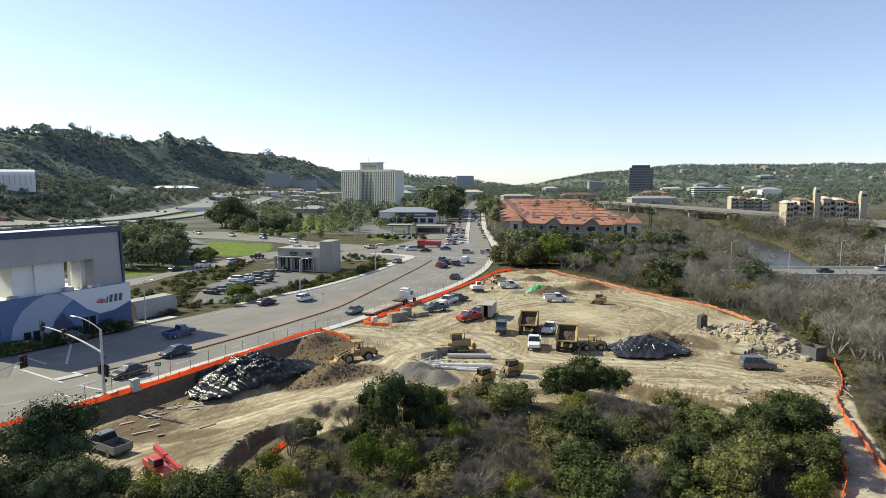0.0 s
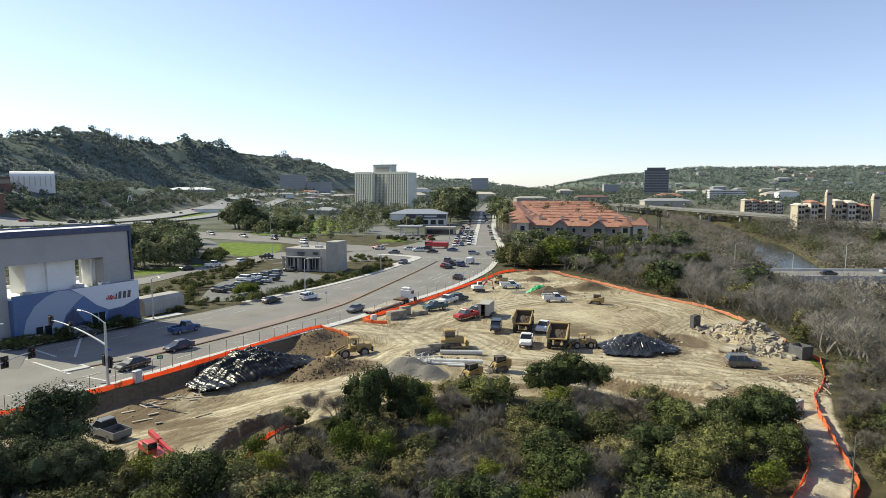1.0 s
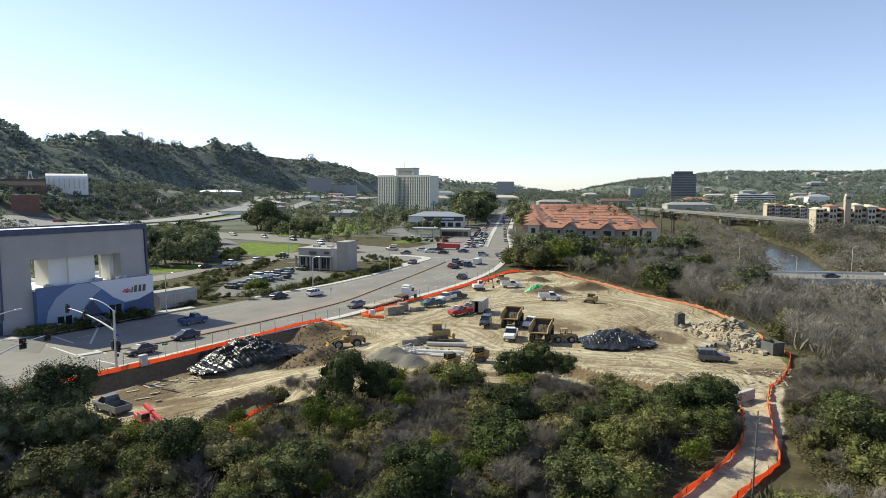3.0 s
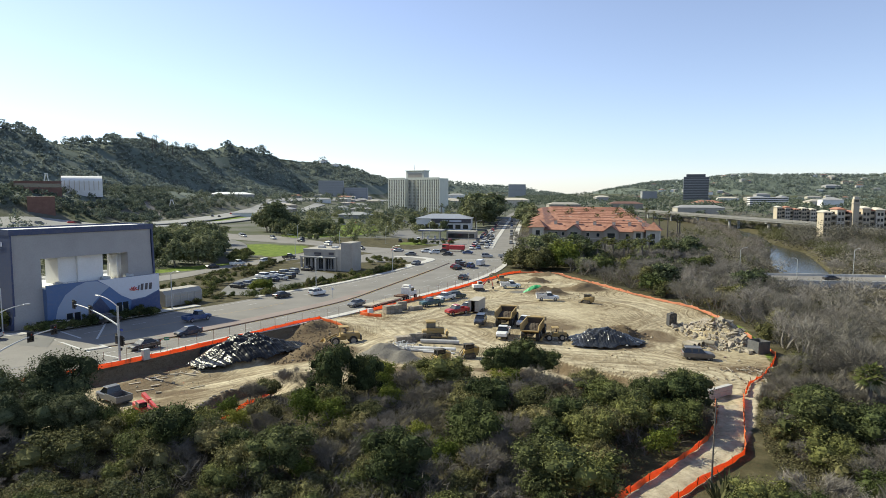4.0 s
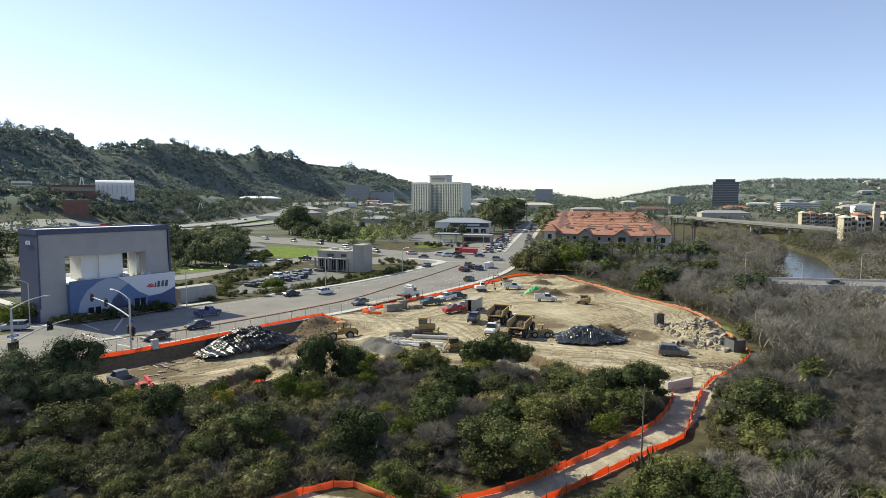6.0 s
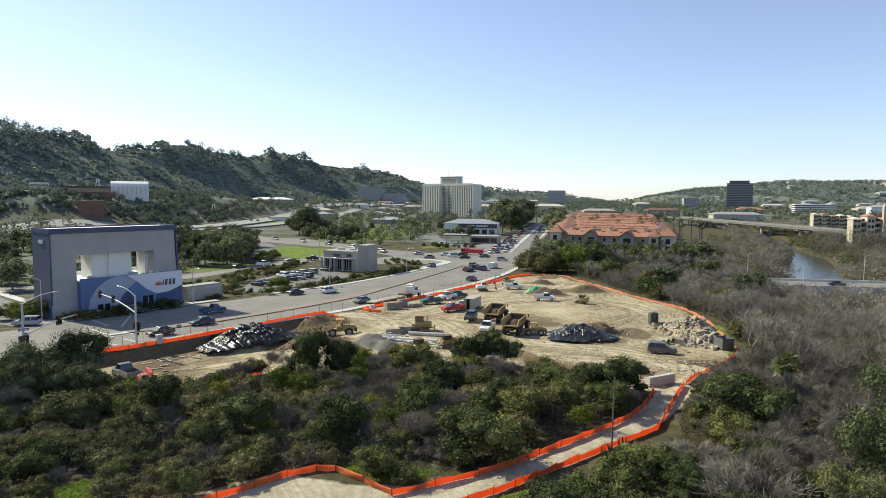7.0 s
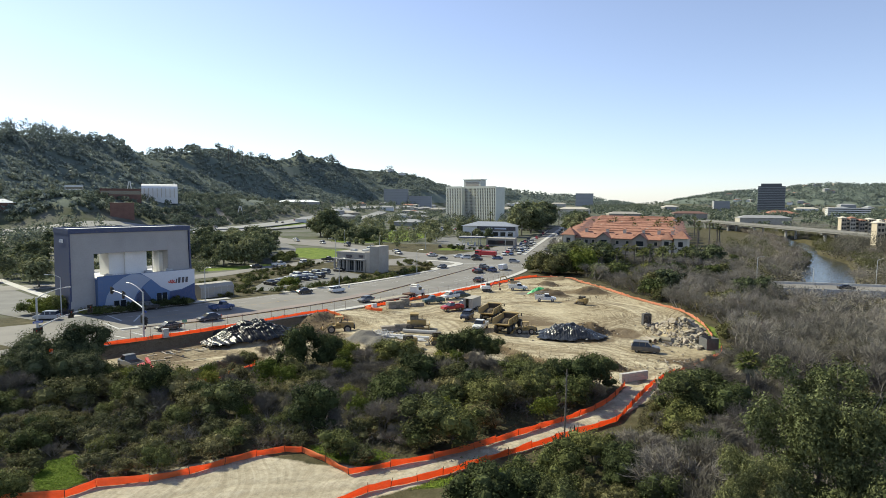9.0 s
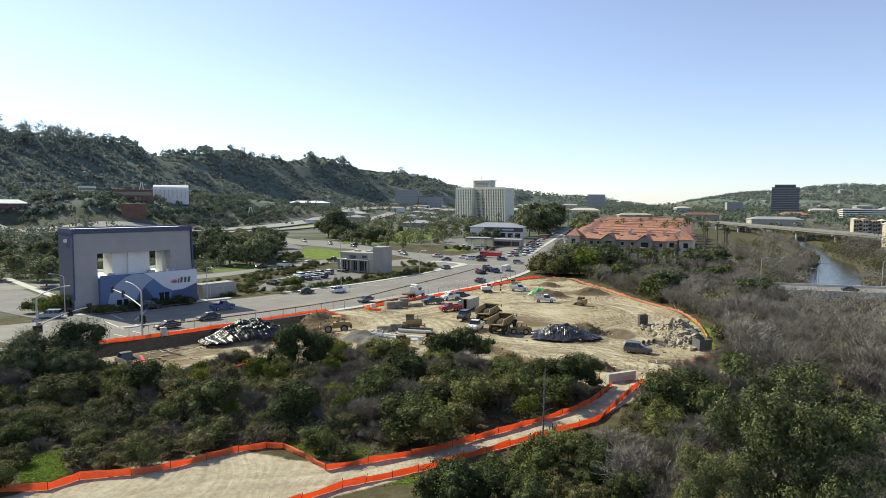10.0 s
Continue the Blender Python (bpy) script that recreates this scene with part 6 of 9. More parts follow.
safety_fence(((20.0, 68.7), (23.2, 66.4), (25.5, 66.2)), "low orange netting at the edge of the scrub", 0.8, 2.0, 0.5, 9)
safety_fence(((32.4, 66.4), (35.8, 66.0)), "low orange netting at the edge of the scrub", 0.8, 2.0, 0.5, 10)


def sheeted_pile(x, y, rx, ry, turn, label, seed, hang=1.06, bag_mat="grey_plastic", sheet="plastic"):
    """A crumpled black sheet lying over a heap of soil, held down by bags."""
    rnd = random.Random(seed)
    n, rings = 340, 90
    a = np.tile(2 * math.pi * np.arange(n) / n, rings + 1)
    t = np.repeat(np.arange(rings + 1) / rings, n)
    edge = 1 + 0.10 * np.sin(3 * a + seed) + 0.06 * np.sin(7 * a) + 0.03 * np.sin(17 * a + seed)
    u, v = rx * hang * t * edge * np.cos(a), ry * hang * t * edge * np.sin(a)
    us, vs = x + u * math.cos(turn) - v * math.sin(turn), y + u * math.sin(turn) + v * math.cos(turn)
    z = land(us, vs) + 0.10
    # pleats that run down the slope and cross wrinkles
    out = ease(0.08, 0.5, t)
    run = (us - x) * math.cos(turn) + (vs - y) * math.sin(turn) + 0.5 * wave(us, vs, 1.9, seed)
    bend = a + 0.25 * wave(us, vs, 1.6, seed)
    k = ry / 5.0 if ry > 4.6 else 0.4
    z += k * ease(0.0, 0.3, t) * (0.20 * np.abs(np.sin(0.9 * run)) ** 0.7 + 0.26 * np.abs(np.sin(2.3 * run + 1)) ** 0.6 + 0.07 * np.abs(np.sin(12.1 * run + 1.5 * wave(us, vs, 2.5, 2))) ** 0.6 + 0.18 * np.abs(np.sin(6.3 * run + 0.8 * wave(us, vs, 2.4, 5))) ** 0.6)
    z += 0.5 * out * (0.16 * np.abs(np.sin(9 * bend + 1.6 * wave(us, vs, 2.2, 3))) + 0.09 * np.abs(np.sin(26 * bend + 1.2 * wave(us, vs, 1.3, 7))) + 0.05 * np.abs(np.sin(53 * bend)))
    for s, h in ((1.6, 0.10), (0.62, 0.03), (0.3, 0.018)):
        z += h * np.abs(wave(us + 0.6 * vs, vs - 0.4 * us, s, seed))
    z -= 0.12 * ease(0.92, 1.0, t)
    g = Geo()
    g.v = [tuple(p) for p in np.stack([us, vs, z], 1)]
    for r in range(rings):
        for k in range(n):
            k2 = (k + 1) % n
            g.f.append((r * n + k, r * n + k2, (r + 1) * n + k2, (r + 1) * n + k))
    e = thing("sheeted_pile", label, "covered pile")
    s = part("sheet", g, M[sheet], e, "", True)
    md = s.modifiers.new("thick", "SOLIDIFY")
    md.thickness = 0.02
    bag = Geo().box(-0.22, -0.15, 0, 0.22, 0.15, 0.16, None, 0.06).mesh("sandbag", M[bag_mat])
    for k in range(30):
        a = rnd.random() * 6.28
        t = rnd.uniform(0.35, 1.0)
        u, v = rx * t * math.cos(a), ry * t * math.sin(a)
        p = (x + u * math.cos(turn) - v * math.sin(turn), y + u * math.sin(turn) + v * math.cos(turn))
        part("sandbag", bag, None, e).matrix_basis = Matrix.Translation((*p, land_at(*p) + 0.3)) @ Matrix.Rotation(rnd.random() * 6, 4, "Z")
    return e


M["grey_sheet"] = surface("dusty_black_plastic_sheet", (0.012, 0.013, 0.014), (0.04, 0.04, 0.04), 1.1, 3, 0.2, bump=0.5, bump_size=0.12, spec=0.5)
sheeted_pile(-26.9, 84.3, 9.7, 5.0, 0.98, "soil heap under crumpled shiny black plastic sheet", 3)
sheeted_pile(29.6, 95.0, 6.3, 4.4, 0.1, "soil heap under creased dusty black plastic sheet", 8, 1.0, "concrete", "grey_sheet")


def chunk(seed, s=1.0):
    """A broken slab or block with uneven corners."""
    rnd = random.Random(seed)
    bm = bmesh.new()
    pts = [Vector((rnd.uniform(-1, 1), rnd.uniform(-0.8, 0.8), rnd.uniform(-0.45, 0.45))) for _ in range(11)]
    for p in pts:
        bm.verts.new(p * s)
    bmesh.ops.convex_hull(bm, input=bm.verts)
    bmesh.ops.delete(bm, geom=[v for v in bm.verts if not v.link_faces], context="VERTS")
    me = bpy.data.meshes.new("rubble_block")
    bm.to_mesh(me)
    bm.free()
    me.materials.append(M["rubble"])
    return me


def rubble_heap():
    rnd = random.Random(19)
    e = thing("rubble_heap", "heap of broken concrete slabs and pipe ends", "rubble")
    meshes = [chunk(s) for s in range(9)]
    for k in range(285):
        t = rnd.random()
        x, y = 51.6 - 2.4 * t + rnd.gauss(0, 2.2), 91.5 + 22 * t + rnd.gauss(0, 1.5)
        if x > 55 - 0.05 * abs(y - 100):
            continue
        s = rnd.choice((0.25, 0.35, 0.4, 0.5, 0.6, 0.75, 1.0))
        part("rubble_block", meshes[k % 9], None, e).matrix_basis = Matrix.Translation((x, y, land_at(x, y) + 0.25 * s)) @ Euler((rnd.uniform(-0.6, 0.6), rnd.uniform(-0.6, 0.6), rnd.random() * 6.28)).to_matrix().to_4x4() @ Matrix.Diagonal((s, s, s, 1))
    for k in range(14):
        x, y = 45.5 + rnd.random() * 8, 74 + rnd.random() * 15
        s = rnd.choice((0.15, 0.25, 0.4))
        part("rubble_block", meshes[k % 9], None, e).matrix_basis = Matrix.Translation((x, y, land_at(x, y) + 0.2 * s)) @ Matrix.Rotation(rnd.random() * 6, 4, "Z") @ Matrix.Diagonal((s, s, s, 1))
    return e


rubble_heap()


def lumps(name, label, category, spots, mat, seed):
    """Many small broken lumps as one mass: spots of (x, y, radius x, radius y, turn, count, smallest, largest)."""
    gen = np.random.default_rng(seed)
    corner = np.array(((1, 0, 0), (-1, 0, 0), (0, 1, 0), (0, -1, 0), (0, 0, 0.8), (0, 0, -0.6)), float)
    face = np.array(((0, 2, 4), (2, 1, 4), (1, 3, 4), (3, 0, 4), (2, 0, 5), (1, 2, 5), (3, 1, 5), (0, 3, 5)))
    vs, fs, at = [], [], 0
    for x, y, rx, ry, turn, n, lo, hi in spots:
        a, d = gen.random(n) * 6.283, np.sqrt(gen.random(n))
        u, v = rx * d * np.cos(a), ry * d * np.sin(a)
        px, py = x + u * math.cos(turn) - v * math.sin(turn), y + u * math.sin(turn) + v * math.cos(turn)
        pz = land(px, py)
        for cx, cy, cz in zip(px, py, pz):
            s = lo + (hi - lo) * gen.random() ** 2
            q = gen.random() * 6.283
            p = corner * gen.uniform(0.5, 1.2, (6, 1)) * s + gen.normal(0, 0.18 * s, (6, 3))
            p = np.stack([p[:, 0] * math.cos(q) - p[:, 1] * math.sin(q) + cx, p[:, 0] * math.sin(q) + p[:, 1] * math.cos(q) + cy, p[:, 2] + cz + 0.25 * s], 1)
            vs.append(p)
            fs.append(face + at)
            at += 6
    me = bpy.data.meshes.new(name)
    me.from_pydata(np.concatenate(vs).tolist(), [], np.concatenate(fs).tolist())
    me.materials.append(mat)
    return tagged(new(name, me), label, category, "", "stuff")


M["clod"] = surface("dry_brown_clods", (0.12, 0.085, 0.05), (0.24, 0.175, 0.11), 0.5, 10, 0.95, bump=0.4)
M["pale_clod"] = surface("pale_earth_crumbs", (0.25, 0.195, 0.12), (0.42, 0.345, 0.23), 0.5, 10, 0.95, bump=0.4)
lumps("rubble_bits", "small broken concrete between the larger slabs", "rubble", ((50.6, 102, 3.6, 11.5, 0.1, 900, 0.10, 0.42), (47.6, 95, 2.6, 3.5, 0, 160, 0.08, 0.3)), M["rubble"], 1)
lumps("soil_clods", "dark brown clods tipped beside the sheeted heap", "soil", ((-17, 85, 7.0, 6.0, 0.3, 620, 0.06, 0.3), (-21, 101, 6.5, 5.5, 0.9, 420, 0.06, 0.26), (33, 101, 6.0, 4.0, 0, 220, 0.07, 0.35), (36.4, 71.5, 2.6, 1.8, 0, 160, 0.08, 0.3)), M["clod"], 2)
lumps("earth_crumbs", "loose crumbs of dry earth strewn over the site", "soil", ((26, 76, 10, 3.2, -0.75, 360, 0.05, 0.18), (-26, 66, 10, 8, 0, 220, 0.03, 0.10), (10, 108, 32, 26, 0, 500, 0.04, 0.13), (38, 82, 14, 9, 0, 320, 0.05, 0.2), (28, 158, 14, 16, 0, 260, 0.08, 0.3)), M["pale_clod"], 3)
sandbag_row = thing("sandbag_row", "row of pale sandbags along the top of the cut bank", "sandbags")
bag = Geo().box(-0.23, -0.13, 0, 0.23, 0.13, 0.15, None, 0.06).mesh("sandbag", M["rubble"])
for k, p in enumerate(resample(shifted([q[:2] for q in PIT][:5], -0.3), 0.62)):
    if k % 7 in (2, 5):
        continue
    part("sandbag", bag, None, sandbag_row).matrix_basis = Matrix.Translation((*p, land_at(*p) - 0.02)) @ Matrix.Rotation(1.35 - 0.045 * k + 0.35 * math.sin(5.0 * k), 4, "Z")


def strewn(name, label, spots):
    """Broken pieces lying about: spots of (x, y, spread x, spread y, count, size)."""
    rnd = random.Random(31)
    e = thing(name, label, "rubble")
    meshes = [chunk(s + 20) for s in range(6)]
    for x0, y0, sx, sy, n, size in spots:
        for k in range(n):
            x, y, s = x0 + rnd.gauss(0, sx), y0 + rnd.gauss(0, sy), size * rnd.uniform(0.5, 1.4)
            part("rubble_block", meshes[k % 6], None, e).matrix_basis = Matrix.Translation((x, y, land_at(x, y) + 0.2 * s)) @ Euler((rnd.uniform(-0.4, 0.4), rnd.uniform(-0.4, 0.4), rnd.random() * 6.28)).to_matrix().to_4x4() @ Matrix.Diagonal((s, s, s, 1))
    return e


strewn("rubble_scatter", "small broken concrete pieces beside the sheeted heap", ((23.5, 96.5, 1.0, 1.6, 26, 0.26), (30, 99.8, 3.2, 0.7, 22, 0.22)))
strewn("rubble_scatter", "small broken stones and offcuts below the cut bank", ((-33, 71, 1.6, 3.2, 46, 0.17), (-30.5, 76, 1.4, 1.4, 22, 0.2)))
strewn("rubble_scatter", "broken blocks and scrap round the bulldozer", ((-2.5, 90.5, 1.8, 2.0, 26, 0.34), (1.5, 88.6, 2.4, 0.8, 18, 0.26)))
strewn("rubble_scatter", "small broken concrete pieces at the trail head", ((46.5, 78.8, 1.8, 1.2, 30, 0.22), (42, 73.5, 1.6, 1.0, 14, 0.2)))


def pipe(x, y, z, turn, length, r, label, mat, name="drain_pipe"):
    g, n = Geo(), 16
    ring = [(math.cos(2 * math.pi * i / n), math.sin(2 * math.pi * i / n)) for i in range(n)]
    for xx, rr in ((-length / 2, r), (length / 2, r), (length / 2, 0.84 * r), (-length / 2, 0.84 * r)):
        g.v += [(xx, c * rr, s * rr) for c, s in ring]
    for k in range(4):
        a, c = k * n, ((k + 1) % 4) * n
        g.f += [(a + i, a + (i + 1) % n, c + (i + 1) % n, c + i) for i in range(n)]
    o = part(name, g, mat, None, "", False)
    o.matrix_basis = Matrix.Translation((x, y, land_at(x, y) + z)) @ Matrix.Rotation(turn, 4, "Z")
    return tagged(o, label, "pipe", "pipes")


for x, y, t in ((43.0, 93.6, -0.95), (43.9, 94.4, -0.9), (44.9, 95.4, -0.95), (46.6, 95.6, -0.6)):
    pipe(x, y, 0.42, t, 2.2, 0.42, "short broken concrete drain pipe beside the rubble", M["rubble"])
# laid-out white pipes, frames and blocks in the middle of the site
for k, (x, y, t, l, r) in enumerate(((1.5, 86.0, -0.06, 8.4, 0.3), (1.3, 84.9, -0.1, 7.6, 0.2), (3.2, 84.1, -0.12, 5.0, 0.16), (1.2, 86.7, -0.05, 7.0, 0.16))):
    pipe(x, y, r, t, l, r, "long white plastic pipe lying on the earth", M["machine_white"])
pipe(2.6, 91.2, 0.35, -0.02, 6.4, 0.35, "long grey concrete pipe lying on the earth", M["concrete"])


def rack(x, y, turn):
    e = thing("steel_rack", "tangled white steel pallet frame on the ground", "rack", Matrix.Translation((x, y, land_at(x, y))) @ Matrix.Rotation(turn, 4, "Z"), "steel frames")
    for dx in (-1.1, 0, 1.1):
        part("upright", Geo().tube((dx, -0.7, 0), (dx + 0.3, -0.7, 1.2), 0.05, n=5).tube((dx, 0.7, 0), (dx - 0.2, 0.7, 1.1), 0.05, n=5), M["machine_white"], e)
    part("rail", Geo().tube((-1.3, -0.7, 0.5), (1.3, -0.7, 0.6), 0.05, n=5).tube((-1.3, 0.7, 0.5), (1.3, 0.7, 0.4), 0.05, n=5).tube((-1.3, -0.7, 1.0), (1.3, 0.7, 1.05), 0.05, n=5), M["machine_white"], e)
    part("sack", Geo().box(-0.8, -0.5, 0.02, 0.5, 0.4, 0.5, None, 0.18), M["concrete"], e)


rack(-3.6, 86.6, 0.4)
rack(-2.1, 85.2, -0.3)


def blocks(x, y, turn, nx, ny, nz, size, label, name="block_stack", mat="concrete"):
    e = thing(name, label, "blocks", Matrix.Translation((x, y, land_at(x, y))) @ Matrix.Rotation(turn, 4, "Z"), "block stacks")
    me = Geo().box(0, 0, 0, size[0] * 0.97, size[1] * 0.97, size[2] * 0.97, None, 0.03).mesh("block", M[mat])
    for i in range(nx):
        for j in range(ny):
            for k in range(nz):
                part("block", me, None, e).matrix_basis = Matrix.Translation((i * size[0], j * size[1], k * size[2]))
    return e


blocks(-11.2, 116.8, 0.75, 4, 2, 2, (1.0, 0.8, 0.8), "stack of dusty concrete blocks by the gate", "block_stack", "rubble")
blocks(-9.6, 121.4, 0.75, 2, 1, 2, (1.2, 0.8, 0.9), "stack of dusty concrete blocks by the fence", "block_stack", "rubble")
blocks(-7.0, 121.8, 0.7, 3, 1, 1, (1.1, 0.8, 0.8), "row of dusty concrete blocks by the fence", "block_stack", "rubble")
blocks(-14.6, 115.6, 0.9, 1, 1, 1, (1.2, 0.6, 1.3), "white plastic barrier block at the site gate", "barrier_block", "machine_white")
blocks(-4.4, 90.0, 0.5, 3, 2, 2, (0.9, 0.7, 0.55), "stack of dusty kerb blocks on the earth", "block_stack", "rubble")
blocks(-2.6, 92.6, 0.4, 3, 1, 2, (1.0, 0.7, 0.6), "stack of dusty kerb blocks on the earth", "block_stack", "rubble")
# a low retaining wall of big blocks at the trail head
blocks(37.0, 64.0, 0.66, 4, 1, 2, (1.15, 0.6, 0.6), "low wall of big concrete blocks at the trail head", "block_wall", "concrete")


def toilet(x, y):
    e = thing("portable_toilet", "dark grey plastic portable toilet on bare earth", "toilet", Matrix.Translation((x, y, land_at(x, y))) @ Matrix.Rotation(0.3, 4, "Z"))
    part("base", Geo().box(-0.6, -0.6, 0, 0.6, 0.6, 0.15, None, 0.02), M["machine_dark"], e)
    part("cabin", Geo().box(-0.54, -0.54, 0.15, 0.54, 0.54, 2.15, None, 0.05), M["grey_plastic"], e)
    part("roof", Geo().box(-0.6, -0.6, 2.15, 0.6, 0.6, 2.2).prism([(-0.55, 2.2), (0.55, 2.2), (0.3, 2.38), (-0.3, 2.38)], -0.55, 0.55), M["machine_dark"], e)
    part("door", Geo().box(-0.4, -0.57, 0.25, 0.4, -0.55, 2.0, None, 0.005), M["machine_dark"], e)
    part("vent_pipe", Geo().tube((0.45, 0.45, 2.2), (0.45, 0.45, 2.6), 0.05), M["grey_plastic"], e)


toilet(44.7, 112.0)
toilet(45.35, 112.95)


def skip(x, y, turn):
    e = thing("steel_skip", "open grey steel waste skip filled with bags", "skip", Matrix.Translation((x, y, land_at(x, y))) @ Matrix.Rotation(turn, 4, "Z") @ Matrix.Diagonal((0.8, 0.9, 1.0, 1)))
    part("side", Geo().box(-1.45, -1.2, 0.15, 1.45, -1.1, 2.0), M["skip_grey"], e)
    part("side", Geo().box(-1.45, 1.1, 0.15, 1.45, 1.2, 2.0), M["skip_grey"], e)
    part("end", Geo().box(-1.45, -1.1, 0.15, -1.35, 1.1, 2.0), M["skip_grey"], e)
    part("end", Geo().box(1.35, -1.1, 0.15, 1.45, 1.1, 2.0), M["skip_grey"], e)
    part("floor", Geo().box(-1.35, -1.1, 0.1, 1.35, 1.1, 0.25), M["rust"], e)
    for k in range(5):
        part("rib", Geo().box(-1.35 + 0.65 * k, -1.3, 0.15, -1.25 + 0.65 * k, -1.2, 2.0), M["skip_grey"], e)
    part("bag", Geo().box(-1.2, -0.9, 0.25, 0.0, 0.8, 1.7, None, 0.3), M["machine_white"], e)
    part("bag", Geo().box(0.1, -0.9, 0.25, 1.25, 0.7, 1.5, None, 0.3), M["skip_grey"], e)


skip(52.9, 91.2, 1.95)


def timbers():
    rnd = random.Random(4)
    for k in range(18):
        t = rnd.random()
        x, y = (-35.5 + 5 * t + rnd.gauss(0, 1.2), 68 + 7 * t + rnd.gauss(0, 1.4)) if k < 14 else (rnd.uniform(-34, -26), rnd.uniform(63, 68))
        l = rnd.uniform(0.6, 2.2)
        o = part("timber_offcut", Geo().box(-l / 2, -0.14, 0, l / 2, 0.14, 0.07, None, 0.01), M["timber"])
        o.matrix_basis = Matrix.Translation((x, y, land_at(x, y) + 0.06)) @ Euler((0, rnd.gauss(0, 0.05), rnd.gauss(0.5, 0.6))).to_matrix().to_4x4()
        tagged(o, "weathered timber offcut lying on churned earth", "timber", "timber offcuts")
    for k in range(12):
        x, y = rnd.uniform(43, 49), rnd.uniform(72, 80)
        l = rnd.uniform(0.8, 2.2)
        o = part("timber_offcut", Geo().box(-l / 2, -0.07, 0, l / 2, 0.07, 0.08, None, 0.01), M["timber"])
        o.matrix_basis = Matrix.Translation((x, y, land_at(x, y) + 0.04)) @ Euler((0, 0, rnd.random() * 3)).to_matrix().to_4x4()
        tagged(o, "weathered timber offcut beside the trail head", "timber", "timber offcuts")
    # small clods and stones strewn over the earth
    meshes = [chunk(s + 40) for s in range(5)]
    for k in range(30):
        m = MOUNDS[rnd.choice((1, 2, 3, 4, 5, 11))]
        a, d = rnd.random() * 6.28, rnd.uniform(0.75, 1.35)
        x, y = m[0] + m[2] * d * math.cos(a), m[1] + m[3] * d * math.sin(a)
        s = rnd.uniform(0.12, 0.32)
        o = part("stone", meshes[k % 5], None)
        o.matrix_basis = Matrix.Translation((x, y, land_at(x, y) + 0.2 * s)) @ Matrix.Rotation(rnd.random() * 6, 4, "Z") @ Matrix.Diagonal((s, s, s, 1))
        tagged(o, "loose tan stone beside a soil heap", "stone", "loose stones")


timbers()

# ---- vehicles and machines: x points forward, wheels on z = 0 ----
def loft(rings, caps=True):
    g, n = Geo(), len(rings[0])
    for r in rings:
        g.v += [tuple(p) for p in r]
    for k in range(len(rings) - 1):
        g.f += [(k * n + i, k * n + (i + 1) % n, (k + 1) * n + (i + 1) % n, (k + 1) * n + i) for i in range(n)]
    if caps:
        g.f += [tuple(range(n - 1, -1, -1)), tuple(range((len(rings) - 1) * n, len(rings) * n))]
    return g


def hull(stations):
    """A rounded shell: stations of (x, half width, bottom, top)."""
    return loft([[(x, -w, lo + 0.12), (x, -w * 0.93, lo), (x, w * 0.93, lo), (x, w, lo + 0.12), (x, w, hi - 0.16), (x, w * 0.86, hi), (x, -w * 0.86, hi), (x, -w, hi - 0.16)] for x, w, lo, hi in stations])


def cabin_glass(x0, x1, x2, x3, w0, w1, z0, z1):
    """Window band between belt and roof: x0..x3 along the belt, x1..x2 along the roof."""
    return Geo().add([(x0, -w0, z0), (x3, -w0, z0), (x3, w0, z0), (x0, w0, z0), (x1, -w1, z1), (x2, -w1, z1), (x2, w1, z1), (x1, w1, z1)], [(3, 2, 1, 0), (4, 5, 6, 7), (0, 1, 5, 4), (1, 2, 6, 5), (2, 3, 7, 6), (3, 0, 4, 7)])


WHEEL = {}


def wheels(e, xs, track, r, width=0.24, plain=False):
    key = (r, width)
    if key not in WHEEL:
        n = 16
        prof = [(-width / 2, 0.62 * r), (-width / 2, 0.92 * r), (-width * 0.3, r), (width * 0.3, r), (width / 2, 0.92 * r), (width / 2, 0.62 * r)]
        rings = [[(math.cos(2 * math.pi * k / n) * rr, y, math.sin(2 * math.pi * k / n) * rr) for y, rr in prof] for k in range(n)]
        t = Geo()
        for ring in rings:
            t.v += ring
        m = len(prof)
        t.f = [(k * m + i, k * m + (i + 1) % m, ((k + 1) % n) * m + (i + 1) % m, ((k + 1) % n) * m + i) for k in range(n) for i in range(m)]
        WHEEL[key] = (t.mesh("tyre", M["tyre"]), Geo().tube((0, -width * 0.4, 0), (0, width * 0.4, 0), 0.64 * r, n=12).tube((0, -width * 0.48, 0), (0, width * 0.48, 0), 0.2 * r, n=8).mesh("rim", M["rim"]))
    tyre, rim = WHEEL[key]
    for x in xs:
        for s in (-1, 1):
            w = part("wheel", tyre, None, e)
            w.matrix_basis = Matrix.Translation((x, s * track / 2, r))
            if not plain:
                part("rim", rim, None, w)


CARS = {}
PAINTS = {"white": (0.75, 0.75, 0.74), "silver": (0.42, 0.43, 0.44), "grey": (0.16, 0.165, 0.17), "black": (0.02, 0.02, 0.022), "blue": (0.03, 0.075, 0.2), "navy": (0.018, 0.03, 0.06), "red": (0.42, 0.02, 0.025), "green": (0.02, 0.045, 0.035), "tan": (0.40, 0.36, 0.29), "pewter": (0.13, 0.12, 0.105), "teal": (0.03, 0.09, 0.10)}


